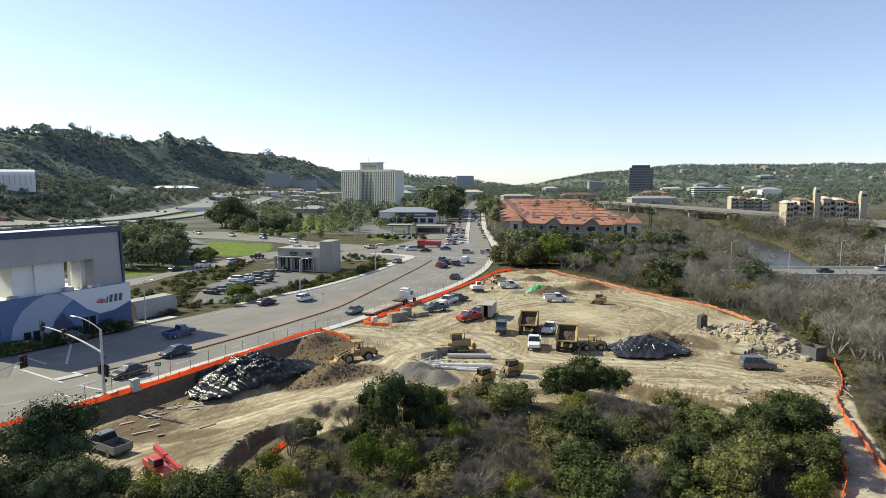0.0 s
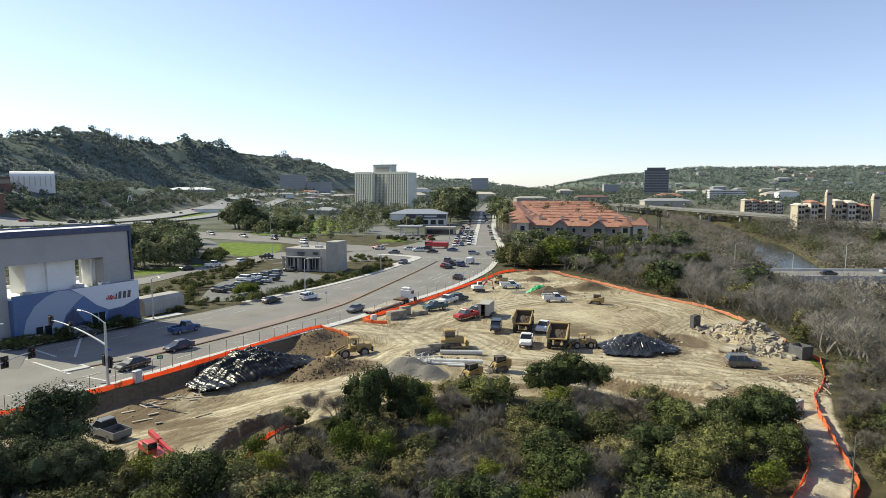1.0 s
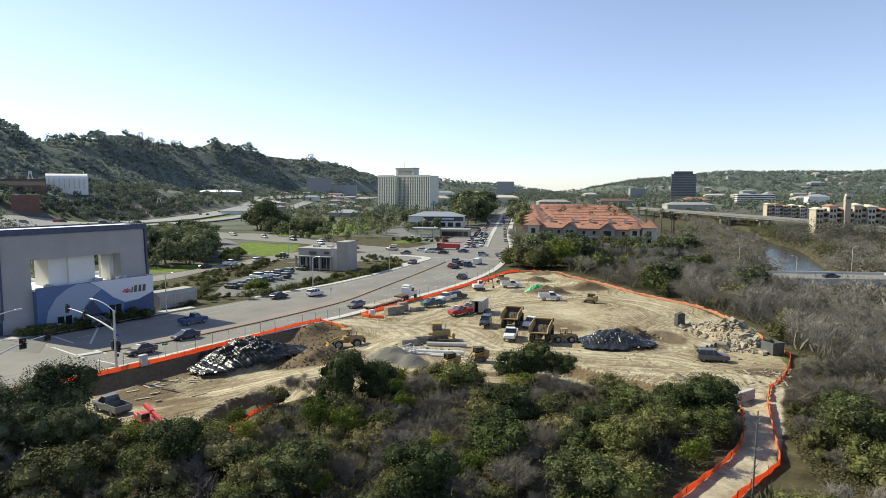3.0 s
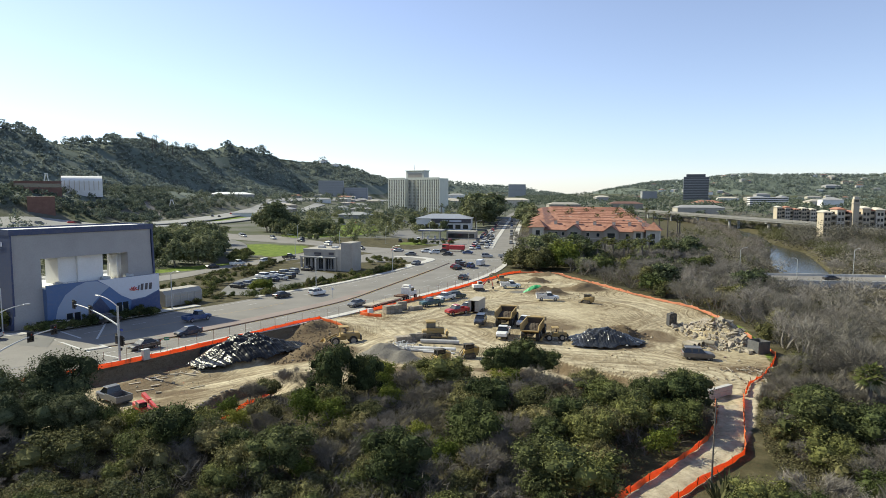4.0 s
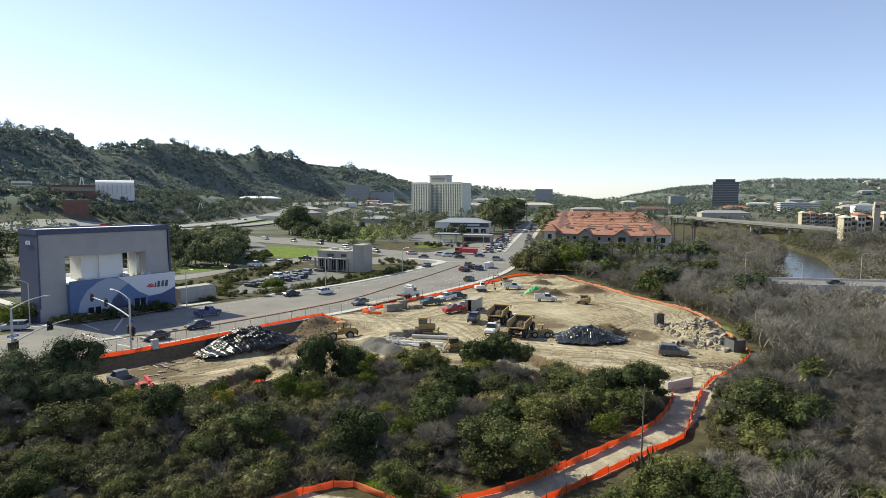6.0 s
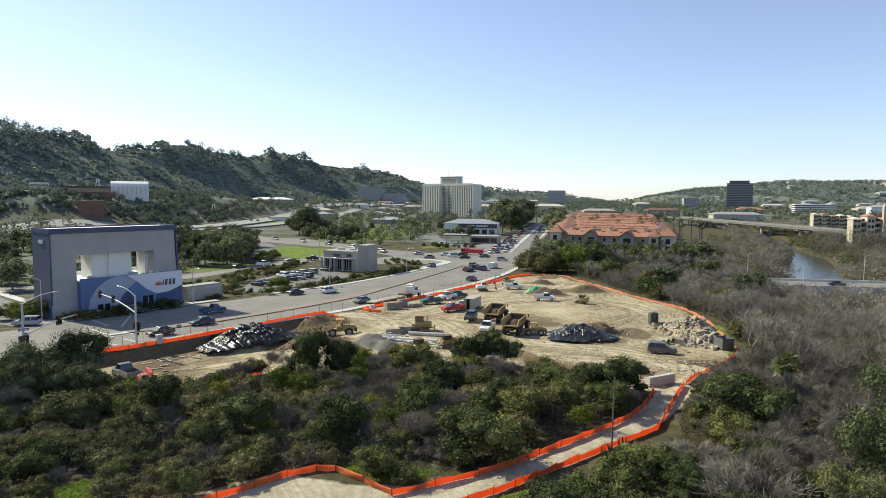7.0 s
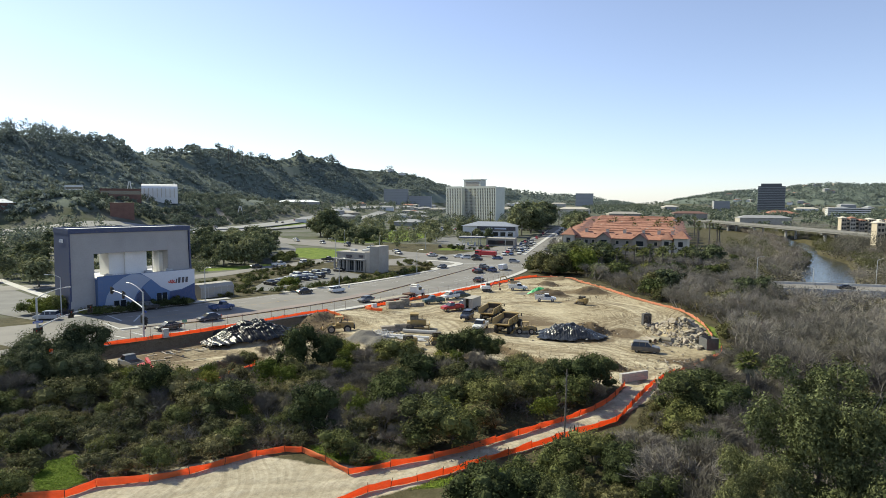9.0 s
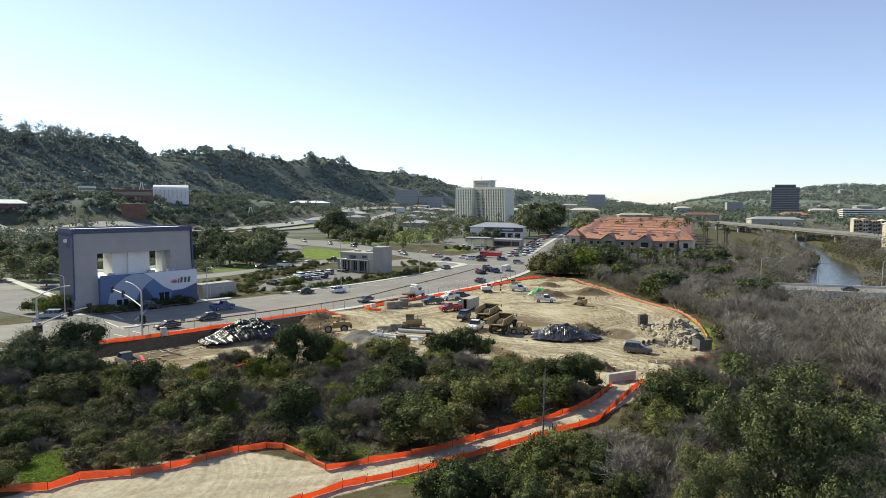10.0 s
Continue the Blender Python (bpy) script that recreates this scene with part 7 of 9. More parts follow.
def car(kind, colour, x, y, heading, label, group="cars on the road", z=None, far=False):
    key = (kind, colour, far)
    if key not in CARS:
        if "car_" + colour not in M:
            M["car_" + colour] = paint("car_paint_" + colour, PAINTS[colour], 0.34, 0.2, 0.0, 0.10)
        p = M["car_" + colour]
        parts = []
        if kind == "sedan":
            parts += [("body", hull([(-2.3, 0.72, 0.42, 0.85), (-2.15, 0.85, 0.24, 0.98), (-1.2, 0.9, 0.22, 1.0), (0.9, 0.9, 0.22, 0.97), (1.9, 0.86, 0.24, 0.82), (2.32, 0.66, 0.4, 0.66)]), p), ("window_band", cabin_glass(-1.75, -1.0, 0.35, 1.15, 0.84, 0.62, 0.94, 1.40), M["glass"]), ("roof", loft([[(-1.08, -0.6, 1.39), (-1.08, 0.6, 1.39), (-0.95, 0.56, 1.46), (-0.95, -0.56, 1.46)], [(0.42, -0.6, 1.39), (0.42, 0.6, 1.39), (0.3, 0.56, 1.45), (0.3, -0.56, 1.45)]]), p)]
            ax, L, r = (-1.42, 1.42), 2.3, 0.33
        elif kind == "suv":
            parts += [("body", hull([(-2.35, 0.82, 0.45, 1.1), (-2.25, 0.93, 0.3, 1.15), (0.9, 0.95, 0.28, 1.12), (1.95, 0.92, 0.3, 1.02), (2.38, 0.76, 0.45, 0.85)]), p), ("window_band", cabin_glass(-2.25, -1.95, 0.35, 1.05, 0.9, 0.74, 1.1, 1.66), M["glass"]), ("roof", Geo().box(-2.05, -0.76, 1.64, 0.5, 0.76, 1.76, None, 0.06), p), ("pillar", Geo().box(-1.1, -0.88, 1.1, -1.0, -0.8, 1.66).box(-1.1, 0.8, 1.1, -1.0, 0.88, 1.66).box(-0.1, -0.88, 1.1, 0.0, -0.8, 1.66).box(-0.1, 0.8, 1.1, 0.0, 0.88, 1.66), p), ("roof_rack", Geo().tube((-1.9, -0.66, 1.8), (0.3, -0.66, 1.8), 0.03, n=5).tube((-1.9, 0.66, 1.8), (0.3, 0.66, 1.8), 0.03, n=5), M["rim"])]
            ax, L, r = (-1.4, 1.45), 2.36, 0.38
        elif kind == "pickup":
            parts += [("body", hull([(0.0, 0.92, 0.4, 1.08), (0.9, 0.94, 0.36, 1.1), (2.1, 0.93, 0.38, 1.04), (2.7, 0.8, 0.5, 0.9)]), p), ("bed", Geo().box(-2.7, -0.95, 0.5, 0.0, 0.95, 0.66).box(-2.7, -0.95, 0.66, 0.0, -0.86, 1.12).box(-2.7, 0.86, 0.66, 0.0, 0.95, 1.12).box(-2.7, -0.86, 0.66, -2.62, 0.86, 1.1), p), ("bed_liner", Geo().box(-2.6, -0.85, 0.665, -0.02, 0.85, 0.7), M["machine_dark"]), ("window_band", cabin_glass(-0.35, -0.15, 0.75, 1.4, 0.86, 0.7, 1.06, 1.62), M["glass"]), ("cab_back", Geo().box(-0.45, -0.9, 0.5, 0.05, 0.9, 1.1), p), ("roof", Geo().box(-0.25, -0.74, 1.6, 0.85, 0.74, 1.72, None, 0.05), p)]
            ax, L, r = (-1.6, 1.75), 2.68, 0.40
        else:
            parts += [("body", hull([(-2.7, 0.9, 0.35, 1.9), (-2.6, 0.96, 0.28, 2.0), (1.2, 0.96, 0.28, 2.0), (1.7, 0.94, 0.3, 1.2), (2.5, 0.85, 0.35, 0.95)]), p), ("window_band", cabin_glass(0.4, 0.4, 1.15, 1.75, 0.965, 0.9, 1.15, 1.8), M["glass"])]
            ax, L, r = (-1.7, 1.6), 2.55, 0.36
        if far:
            parts = [q for q in parts if q[0] not in ("pillar", "roof_rack")]
        else:
            parts += [("headlamp", Geo().box(L - 0.16, s * 0.62 - 0.16, 0.62, L - 0.02, s * 0.62 + 0.16, 0.78, None, 0.03), M["lamp_glass"]) for s in (-1, 1)]
            parts += [("tail_lamp", Geo().box(-L - 0.01, s * 0.7 - 0.14, 0.75, -L + 0.12, s * 0.7 + 0.14, 0.98, None, 0.03), M["tail_glass"]) for s in (-1, 1)]
            parts += [("bumper", Geo().box(L - 0.22, -0.78, 0.36, L + 0.04, 0.78, 0.54, None, 0.05), M["machine_dark"]), ("bumper", Geo().box(-L - 0.05, -0.8, 0.38, -L + 0.15, 0.8, 0.56, None, 0.05), M["machine_dark"])]
        CARS[key] = ([(n, g.mesh(n, m)) for n, g, m in parts], ax, r)
    meshes, ax, r = CARS[key]
    name = {"sedan": "sedan_car", "suv": "suv_car", "pickup": "pickup_truck", "van": "panel_van"}[kind]
    e = thing(name, label, "car" if kind in ("sedan", "suv") else "truck" if kind == "pickup" else "van", Matrix.Translation((x, y, (land_at(x, y) + 0.02) if z is None else z)) @ Matrix.Rotation(radians(heading), 4, "Z"), group)
    e.matrix_basis = e.matrix_basis @ Matrix.Diagonal({"sedan": (1, 1, 1.06, 1), "suv": (0.96, 1.0, 1.0, 1), "pickup": (0.98, 1.05, 1.17, 1), "van": (1, 1, 1.05, 1)}[kind])
    for n, me in meshes:
        part(n, me, None, e)
    wheels(e, ax, 1.56 if kind != "pickup" else 1.66, r, 0.24, far)
    return e


def road_car(kind, colour, x, y, heading, far=False):
    names = {"sedan": "saloon car", "suv": "sport utility car", "pickup": "pickup truck", "van": "delivery van"}
    return car(kind, colour, x, y, heading, f"{colour} {names[kind]} on the grey asphalt road", "cars on the road", land_at(x, y, False) + 0.08, far)


def lot_car(kind, colour, x, y, heading, far=False):
    names = {"sedan": "saloon car", "suv": "sport utility car", "pickup": "pickup truck", "van": "delivery van"}
    return car(kind, colour, x, y, heading, f"parked {colour} {names[kind]} in a paved lot", "parked cars", land_at(x, y, False) + 0.1, far)


# on the site
SITE_CARS = "vehicles on the site"
car("suv", "pewter", 42.2, 86.0, -6, "dusty silver-tan sport utility car parked on earth", SITE_CARS)
car("pickup", "red", 3.3, 119.0, 222, "dusty red pickup truck parked on bare earth", SITE_CARS)
car("suv", "navy", 8.6, 108.0, 262, "dark blue utility car parked beside a dump truck", SITE_CARS)
car("pickup", "white", 17.2, 108.4, 245, "white pickup truck between two dump trucks", SITE_CARS)
car("pickup", "white", 13.0, 97.8, 262, "white work pickup with tools in front", SITE_CARS)
car("pickup", "teal", -3.2, 128.2, 215, "dark green pickup truck parked on bare earth", SITE_CARS)
car("pickup", "white", -0.8, 136.6, 235, "white pickup truck parked near the fence", SITE_CARS)
car("suv", "green", 1.6, 140.2, 35, "dark green utility car parked near the fence", SITE_CARS)
car("suv", "grey", 5.2, 123.4, 225, "grey car half hidden behind a red pickup", SITE_CARS)
car("pickup", "grey", -33.8, 59.7, 150, "dark pickup truck parked at the scrub edge", SITE_CARS)


def service_truck(x, y, heading, tint="white"):
    e = car("pickup", tint, x, y, heading, "white service truck with tool boxes and ladder rack", SITE_CARS)
    part("tool_box", Geo().box(-2.8, -1.05, 0.9, -0.3, -0.7, 1.45, None, 0.03), M["machine_white"], e)
    part("tool_box", Geo().box(-2.8, 0.7, 0.9, -0.3, 1.05, 1.45, None, 0.03), M["machine_white"], e)
    part("rack", Geo().tube((-2.7, -0.9, 1.4), (-2.7, -0.9, 2.0), 0.03, n=5).tube((-2.7, 0.9, 1.4), (-2.7, 0.9, 2.0), 0.03, n=5).tube((-2.7, -0.9, 2.0), (1.0, -0.8, 2.0), 0.03, n=5).tube((-2.7, 0.9, 2.0), (1.0, 0.8, 2.0), 0.03, n=5), M["rim"], e)
    part("tank", Geo().tube((-2.2, 0, 1.15), (-0.9, 0, 1.15), 0.4, n=12), M["grey_plastic"], e)


service_truck(23.3, 139.6, 4)
service_truck(14.6, 158.4, 10)


def box_trailer(x, y, heading):
    e = thing("box_trailer", "beige box trailer standing open at one end", "trailer", Matrix.Translation((x, y, land_at(x, y))) @ Matrix.Rotation(radians(heading), 4, "Z"))
    part("wall", Geo().box(-2.6, -1.1, 0.5, 2.6, -1.02, 2.7), M["beige_wall"], e)
    part("wall", Geo().box(-2.6, 1.02, 0.5, 2.6, 1.1, 2.7), M["beige_wall"], e)
    part("wall", Geo().box(2.52, -1.02, 0.5, 2.6, 1.02, 2.7), M["beige_wall"], e)
    part("roof", Geo().box(-2.65, -1.15, 2.7, 2.65, 1.15, 2.8, None, 0.03), M["beige_wall"], e)
    part("floor", Geo().box(-2.6, -1.02, 0.4, 2.52, 1.02, 0.5), M["rust"], e)
    part("door", Geo().box(-2.68, -1.1, 0.5, -2.6, -0.3, 2.65), M["beige_wall"], e)
    part("door", Geo().box(-2.68, 0.5, 0.5, -2.6, 1.1, 2.65), M["beige_wall"], e)
    part("ramp", Geo().add([(2.6, -0.9, 0.5), (5.0, -0.9, 0.0), (5.0, 0.9, 0.0), (2.6, 0.9, 0.5), (2.6, -0.9, 0.4), (5.0, -0.9, -0.08), (5.0, 0.9, -0.08), (2.6, 0.9, 0.4)], [(0, 1, 2, 3), (7, 6, 5, 4), (0, 4, 5, 1), (2, 6, 7, 3), (1, 5, 6, 2)]), M["rust"], e)
    wheels(e, (-0.5, 0.4), 2.2, 0.36)


box_trailer(7.3, 122.4, 76)


def dump_truck(x, y, heading, mat, label):
    """Articulated dump truck; dark surfaces in its tipping body paint the shade of an empty bed."""
    e = thing("dump_truck", label, "truck", Matrix.Translation((x, y, land_at(x, y))) @ Matrix.Rotation(radians(heading), 4, "Z"), "dump trucks")
    part("chassis", Geo().box(-4.2, -0.5, 0.9, 1.4, 0.5, 1.4, None, 0.05).box(1.4, -0.8, 0.8, 4.8, 0.8, 1.5, None, 0.05), M["machine_dark"], e)
    g = Geo()
    g.v = []
    for s in (1, -1):
        g.v += [(-4.9, s * 1.55, 2.0), (-3.4, s * 1.3, 1.45), (1.0, s * 1.2, 1.55), (1.35, s * 1.6, 3.1), (-4.6, s * 1.65, 3.0)]
    for s in (1, -1):
        g.v += [(-4.75, s * 1.42, 2.12), (-3.3, s * 1.15, 1.6), (0.9, s * 1.05, 1.7), (1.2, s * 1.45, 3.1), (-4.5, s * 1.5, 3.0)]
    g.f = [(0, 1, 2, 3, 4), (9, 8, 7, 6, 5), (0, 5, 6, 1), (1, 6, 7, 2), (2, 7, 8, 3), (14, 13, 12, 11, 10), (15, 16, 17, 18, 19), (11, 16, 15, 10), (12, 17, 16, 11), (13, 18, 17, 12),
           (4, 3, 13, 14), (3, 8, 18, 13), (8, 9, 19, 18), (0, 4, 14, 10), (5, 15, 19, 9), (0, 10, 15, 5)]
    part("tipping_body", g, mat, e)
    part("body_liner", Geo().add([(-3.25, -1.1, 1.63), (0.85, -1.0, 1.73), (0.85, 1.0, 1.73), (-3.25, 1.1, 1.63), (1.12, -1.38, 3.05), (1.12, 1.38, 3.05)], [(0, 1, 2, 3), (1, 4, 5, 2)]), M["bed_shade"], e, "inside of the body, coloured dark as in shade")
    # an added dark heap, in place of the shadow in the empty bed
    load, n = Geo(), 9
    load.v = [(-4.2 + 5.2 * i / n, -1.3 + 2.6 * j / n, 1.75 + 0.05 * i + 0.4 * math.sin(math.pi * i / n) * math.sin(math.pi * j / n) + 0.05 * math.sin(1.3 * i + 2.9 * j) + 0.04 * math.sin(2.7 * i * j + 1)) for i in range(n + 1) for j in range(n + 1)]
    load.f = [(i * (n + 1) + j, (i + 1) * (n + 1) + j, (i + 1) * (n + 1) + j + 1, i * (n + 1) + j + 1) for i in range(n) for j in range(n)]
    part("soil_load", load, M["bed_shade"], e, "dark heap standing in for the shaded empty bed")
    for k in range(5):
        for s in (-1, 1):
            part("body_rib", Geo().box(-3.6 + k * 1.05, s * 1.62 - 0.07, 1.75, -3.45 + k * 1.05, s * 1.62 + 0.07, 3.0), mat, e)
    part("canopy_lip", Geo().box(1.2, -1.6, 3.1, 2.0, 1.6, 3.25, None, 0.03), mat, e)
    c = part("cab", Geo().box(1.7, -0.85, 1.5, 3.2, 0.85, 3.1, None, 0.08), mat, e)
    part("window_band", Geo().box(1.66, -0.9, 2.2, 3.24, 0.9, 2.95), M["glass"], c)
    part("bonnet", loft([[(3.2, -0.9, 1.4), (3.2, 0.9, 1.4), (3.2, 0.85, 2.2), (3.2, -0.85, 2.2)], [(4.9, -0.8, 1.3), (4.9, 0.8, 1.3), (4.9, 0.7, 1.8), (4.9, -0.7, 1.8)]]), mat, e)
    for s in (-1, 1):
        part("mirror", Geo().tube((3.1, s * 1.0, 2.4), (3.3, s * 1.6, 2.6), 0.03, n=5).box(3.2, s * 1.6 - 0.05, 2.3, 3.3, s * 1.6 + 0.15, 2.9), M["machine_dark"], e)
    wheels(e, (-3.2, -1.4, 3.4), 2.5, 0.85, 0.62)
    return e


dump_truck(13.7, 110.4, 80, M["machine_tan"], "dusty yellow dump truck with painted shade in its empty body")
dump_truck(18.3, 98.6, 78, M["machine_tan"], "dusty tan dump truck with painted shade in its empty body")


def tracks(e, L, w, h, gauge):
    """Two crawler tracks with separate shoes."""
    shoe = Geo().box(-0.09, -w / 2, 0, 0.09, w / 2, 0.06).mesh("track_shoe", M["machine_dark"])
    for s in (-1, 1):
        t = part("track", Geo().prism([(-L / 2, h * 0.5), (-L / 2 + h * 0.35, h * 0.06), (L / 2 - h * 0.35, h * 0.06), (L / 2, h * 0.5), (L / 2 - h * 0.35, h * 0.94), (-L / 2 + h * 0.35, h * 0.94)], s * gauge / 2 - w * 0.45, s * gauge / 2 + w * 0.45), M["machine_dark"], e)
        for k in range(9):
            part("track_shoe", shoe, None, t).matrix_basis = Matrix.Translation((-L / 2 + h * 0.4 + k * (L - 0.8 * h) / 8, s * gauge / 2, h * 0.92))


def bulldozer(x, y, heading):
    e = thing("bulldozer", "dusty yellow bulldozer on crawler tracks", "bulldozer", Matrix.Translation((x, y, land_at(x, y))) @ Matrix.Rotation(radians(heading), 4, "Z"))
    tracks(e, 3.6, 0.6, 1.0, 1.9)
    part("hull", Geo().box(-1.6, -0.7, 0.7, 0.6, 0.7, 1.5, None, 0.08), M["machine_tan"], e)
    part("bonnet", Geo().box(0.5, -0.6, 0.8, 2.1, 0.6, 1.9, None, 0.12), M["machine_tan"], e)
    c = part("cab", Geo().box(-0.9, -0.75, 1.5, 0.6, -0.65, 2.9).box(-0.9, 0.65, 1.5, 0.6, 0.75, 2.9).box(-0.9, -0.65, 1.5, -0.8, 0.65, 2.9).box(-1.0, -0.85, 2.9, 0.75, 0.85, 3.05, None, 0.04), M["machine_tan"], e)
    part("window_band", Geo().box(-0.94, -0.79, 1.9, 0.62, 0.79, 2.75), M["glass"], c)
    part("blade", loft([[(2.7, y0, 0.05), (2.5, y0, 0.5), (2.55, y0, 1.0), (2.75, y0, 1.3), (2.85, y0, 1.3), (2.68, y0, 0.9), (2.64, y0, 0.5), (2.8, y0, 0.05)] for y0 in (-1.5, 1.5)]), M["machine_tan"], e)
    for s in (-1, 1):
        part("push_arm", Geo().tube((-0.2, s * 1.32, 0.5), (2.55, s * 1.2, 0.4), 0.1, n=6), M["machine_tan"], e)
    part("exhaust", Geo().tube((1.3, 0.3, 1.9), (1.3, 0.3, 2.7), 0.06, n=6), M["machine_dark"], e)
    part("ripper", Geo().box(-2.4, -0.7, 0.6, -1.6, 0.7, 0.9).box(-2.5, -0.1, 0.0, -2.3, 0.1, 0.9), M["machine_dark"], e)


bulldozer(0.8, 95.0, 12)


def wheel_loader(x, y, heading, label, mat, s=1.0):
    e = thing("wheel_loader", label, "loader", Matrix.Translation((x, y, land_at(x, y))) @ Matrix.Rotation(radians(heading), 4, "Z") @ Matrix.Scale(s, 4), "loaders")
    part("rear_body", Geo().box(-2.9, -0.85, 0.9, -0.5, 0.85, 2.0, None, 0.12).box(-0.5, -0.5, 0.8, 1.4, 0.5, 1.4, None, 0.05), mat, e)
    part("counterweight", Geo().box(-3.2, -0.9, 0.7, -2.9, 0.9, 1.5, None, 0.05), M["machine_dark"], e)
    c = part("cab", Geo().box(-0.9, -0.75, 1.5, 0.5, 0.75, 1.9).box(-0.9, -0.75, 1.9, -0.8, -0.65, 3.0).box(-0.9, 0.65, 1.9, -0.8, 0.75, 3.0).box(0.4, -0.75, 1.9, 0.5, -0.65, 3.0).box(0.4, 0.65, 1.9, 0.5, 0.75, 3.0), mat, e)
    part("cab_roof", Geo().box(-1.0, -0.85, 3.0, 0.6, 0.85, 3.14, None, 0.04), mat, c)
    part("seat", Geo().box(-0.6, -0.3, 1.9, -0.1, 0.3, 2.1).box(-0.65, -0.3, 2.1, -0.5, 0.3, 2.6), M["machine_dark"], c)
    for d in (-1, 1):
        part("lift_arm", Geo().tube((0.9, d * 0.55, 1.7), (2.3, d * 0.55, 1.2), 0.13, n=6).tube((2.3, d * 0.55, 1.2), (3.0, d * 0.55, 0.5), 0.12, n=6), mat, e)
    part("bucket", loft([[(3.0, y0, 1.05), (2.95, y0, 0.45), (3.25, y0, 0.1), (4.1, y0, 0.06), (4.1, y0, 0.12), (3.3, y0, 0.2), (3.05, y0, 0.5), (3.1, y0, 1.05)] for y0 in (-1.35, 1.35)]), mat, e)
    part("bucket_side", Geo().prism([(3.0, 1.05), (2.95, 0.45), (3.25, 0.1), (4.1, 0.06)], -1.38, -1.34).prism([(3.0, 1.05), (2.95, 0.45), (3.25, 0.1), (4.1, 0.06)], 1.34, 1.38), mat, e)
    part("exhaust", Geo().tube((-1.8, 0.4, 2.0), (-1.8, 0.4, 2.7), 0.06, n=6), M["machine_dark"], e)
    wheels(e, (-1.7, 1.4), 2.0, 0.75, 0.5)


wheel_loader(-14.6, 94.4, 205, "dusty yellow wheel loader facing a soil heap", M["machine_tan"])
wheel_loader(21.6, 96.2, 188, "small dusty yellow loader beside the sheeted heap", M["machine_tan"], 0.72)


def skid_steer(x, y, heading, label, mat, tip=0.0):
    e = thing("skid_steer", label, "loader", Matrix.Translation((x, y, land_at(x, y))) @ Matrix.Rotation(radians(heading), 4, "Z") @ Matrix.Rotation(tip, 4, "X"), "compact loaders")
    tracks(e, 2.0, 0.4, 0.75, 1.35)
    part("body", Geo().box(-1.4, -0.5, 0.35, 0.7, 0.5, 1.2, None, 0.06).box(-1.5, -0.6, 0.7, -0.7, 0.6, 1.7, None, 0.08), mat, e)
    c = part("cage", Geo().box(-0.75, -0.5, 1.2, -0.65, 0.5, 2.05).box(0.55, -0.5, 1.2, 0.65, -0.42, 2.0).box(0.55, 0.42, 1.2, 0.65, 0.5, 2.0).box(-0.8, -0.55, 2.02, 0.7, 0.55, 2.12, None, 0.03), M["machine_dark"], e)
    part("window_band", Geo().box(-0.64, -0.48, 1.3, 0.54, 0.48, 1.98), M["glass"], c)
    for d in (-1, 1):
        part("lift_arm", Geo().tube((-1.3, d * 0.68, 1.6), (0.7, d * 0.68, 1.25), 0.08, n=6).tube((0.7, d * 0.68, 1.25), (1.3, d * 0.68, 0.4), 0.08, n=6), mat, e)
    part("bucket", loft([[(1.25, y0, 0.6), (1.2, y0, 0.1), (1.9, y0, 0.05), (1.9, y0, 0.1), (1.3, y0, 0.18), (1.33, y0, 0.6)] for y0 in (-0.85, 0.85)]), M["machine_dark"], e)


skid_steer(7.9, 81.9, 200, "yellow tracked skid steer parked by the scrub", M["yellow"])
skid_steer(4.0, 77.8, 215, "yellow tracked skid steer with lowered bucket", M["yellow"])
skid_steer(32.3, 137.2, 150, "small dusty skid steer on open earth", M["machine_tan"])


def mini_excavator(x, y, heading, mat, label, s=1.0):
    e = thing("excavator", label, "excavator", Matrix.Translation((x, y, land_at(x, y))) @ Matrix.Rotation(radians(heading), 4, "Z") @ Matrix.Scale(s, 4), "excavators")
    tracks(e, 3.2, 0.5, 0.8, 2.0)
    part("house", Geo().box(-2.0, -1.1, 0.9, 1.1, 1.1, 1.9, None, 0.12), mat, e)
    c = part("cab", Geo().box(-0.2, 0.2, 1.9, 1.1, 1.05, 2.8, None, 0.08), mat, e)
    part("window_band", Geo().box(-0.1, 0.16, 2.0, 1.14, 1.09, 2.65), M["glass"], c)
    part("boom", Geo().tube((1.0, -0.3, 1.4), (2.6, -0.3, 3.4), 0.2, 0.16, n=6).tube((2.6, -0.3, 3.4), (4.0, -0.3, 3.1), 0.16, n=6), M["machine_red"] if mat is M["machine_white"] else mat, e)
    part("stick", Geo().tube((4.0, -0.3, 3.2), (4.4, -0.3, 1.2), 0.14, 0.1, n=6), M["machine_red"] if mat is M["machine_white"] else mat, e)
    part("bucket", loft([[(4.2, y0, 1.2), (4.7, y0, 1.0), (4.6, y0, 0.4), (4.1, y0, 0.5)] for y0 in (-0.65, 0.05)]), M["machine_dark"], e)


mini_excavator(6.4, 152.8, 20, M["machine_white"], "white excavator with raised red boom", 0.85)
mini_excavator(12.4, 165.5, 200, M["machine_tan"], "yellow excavator behind a service truck", 0.9)


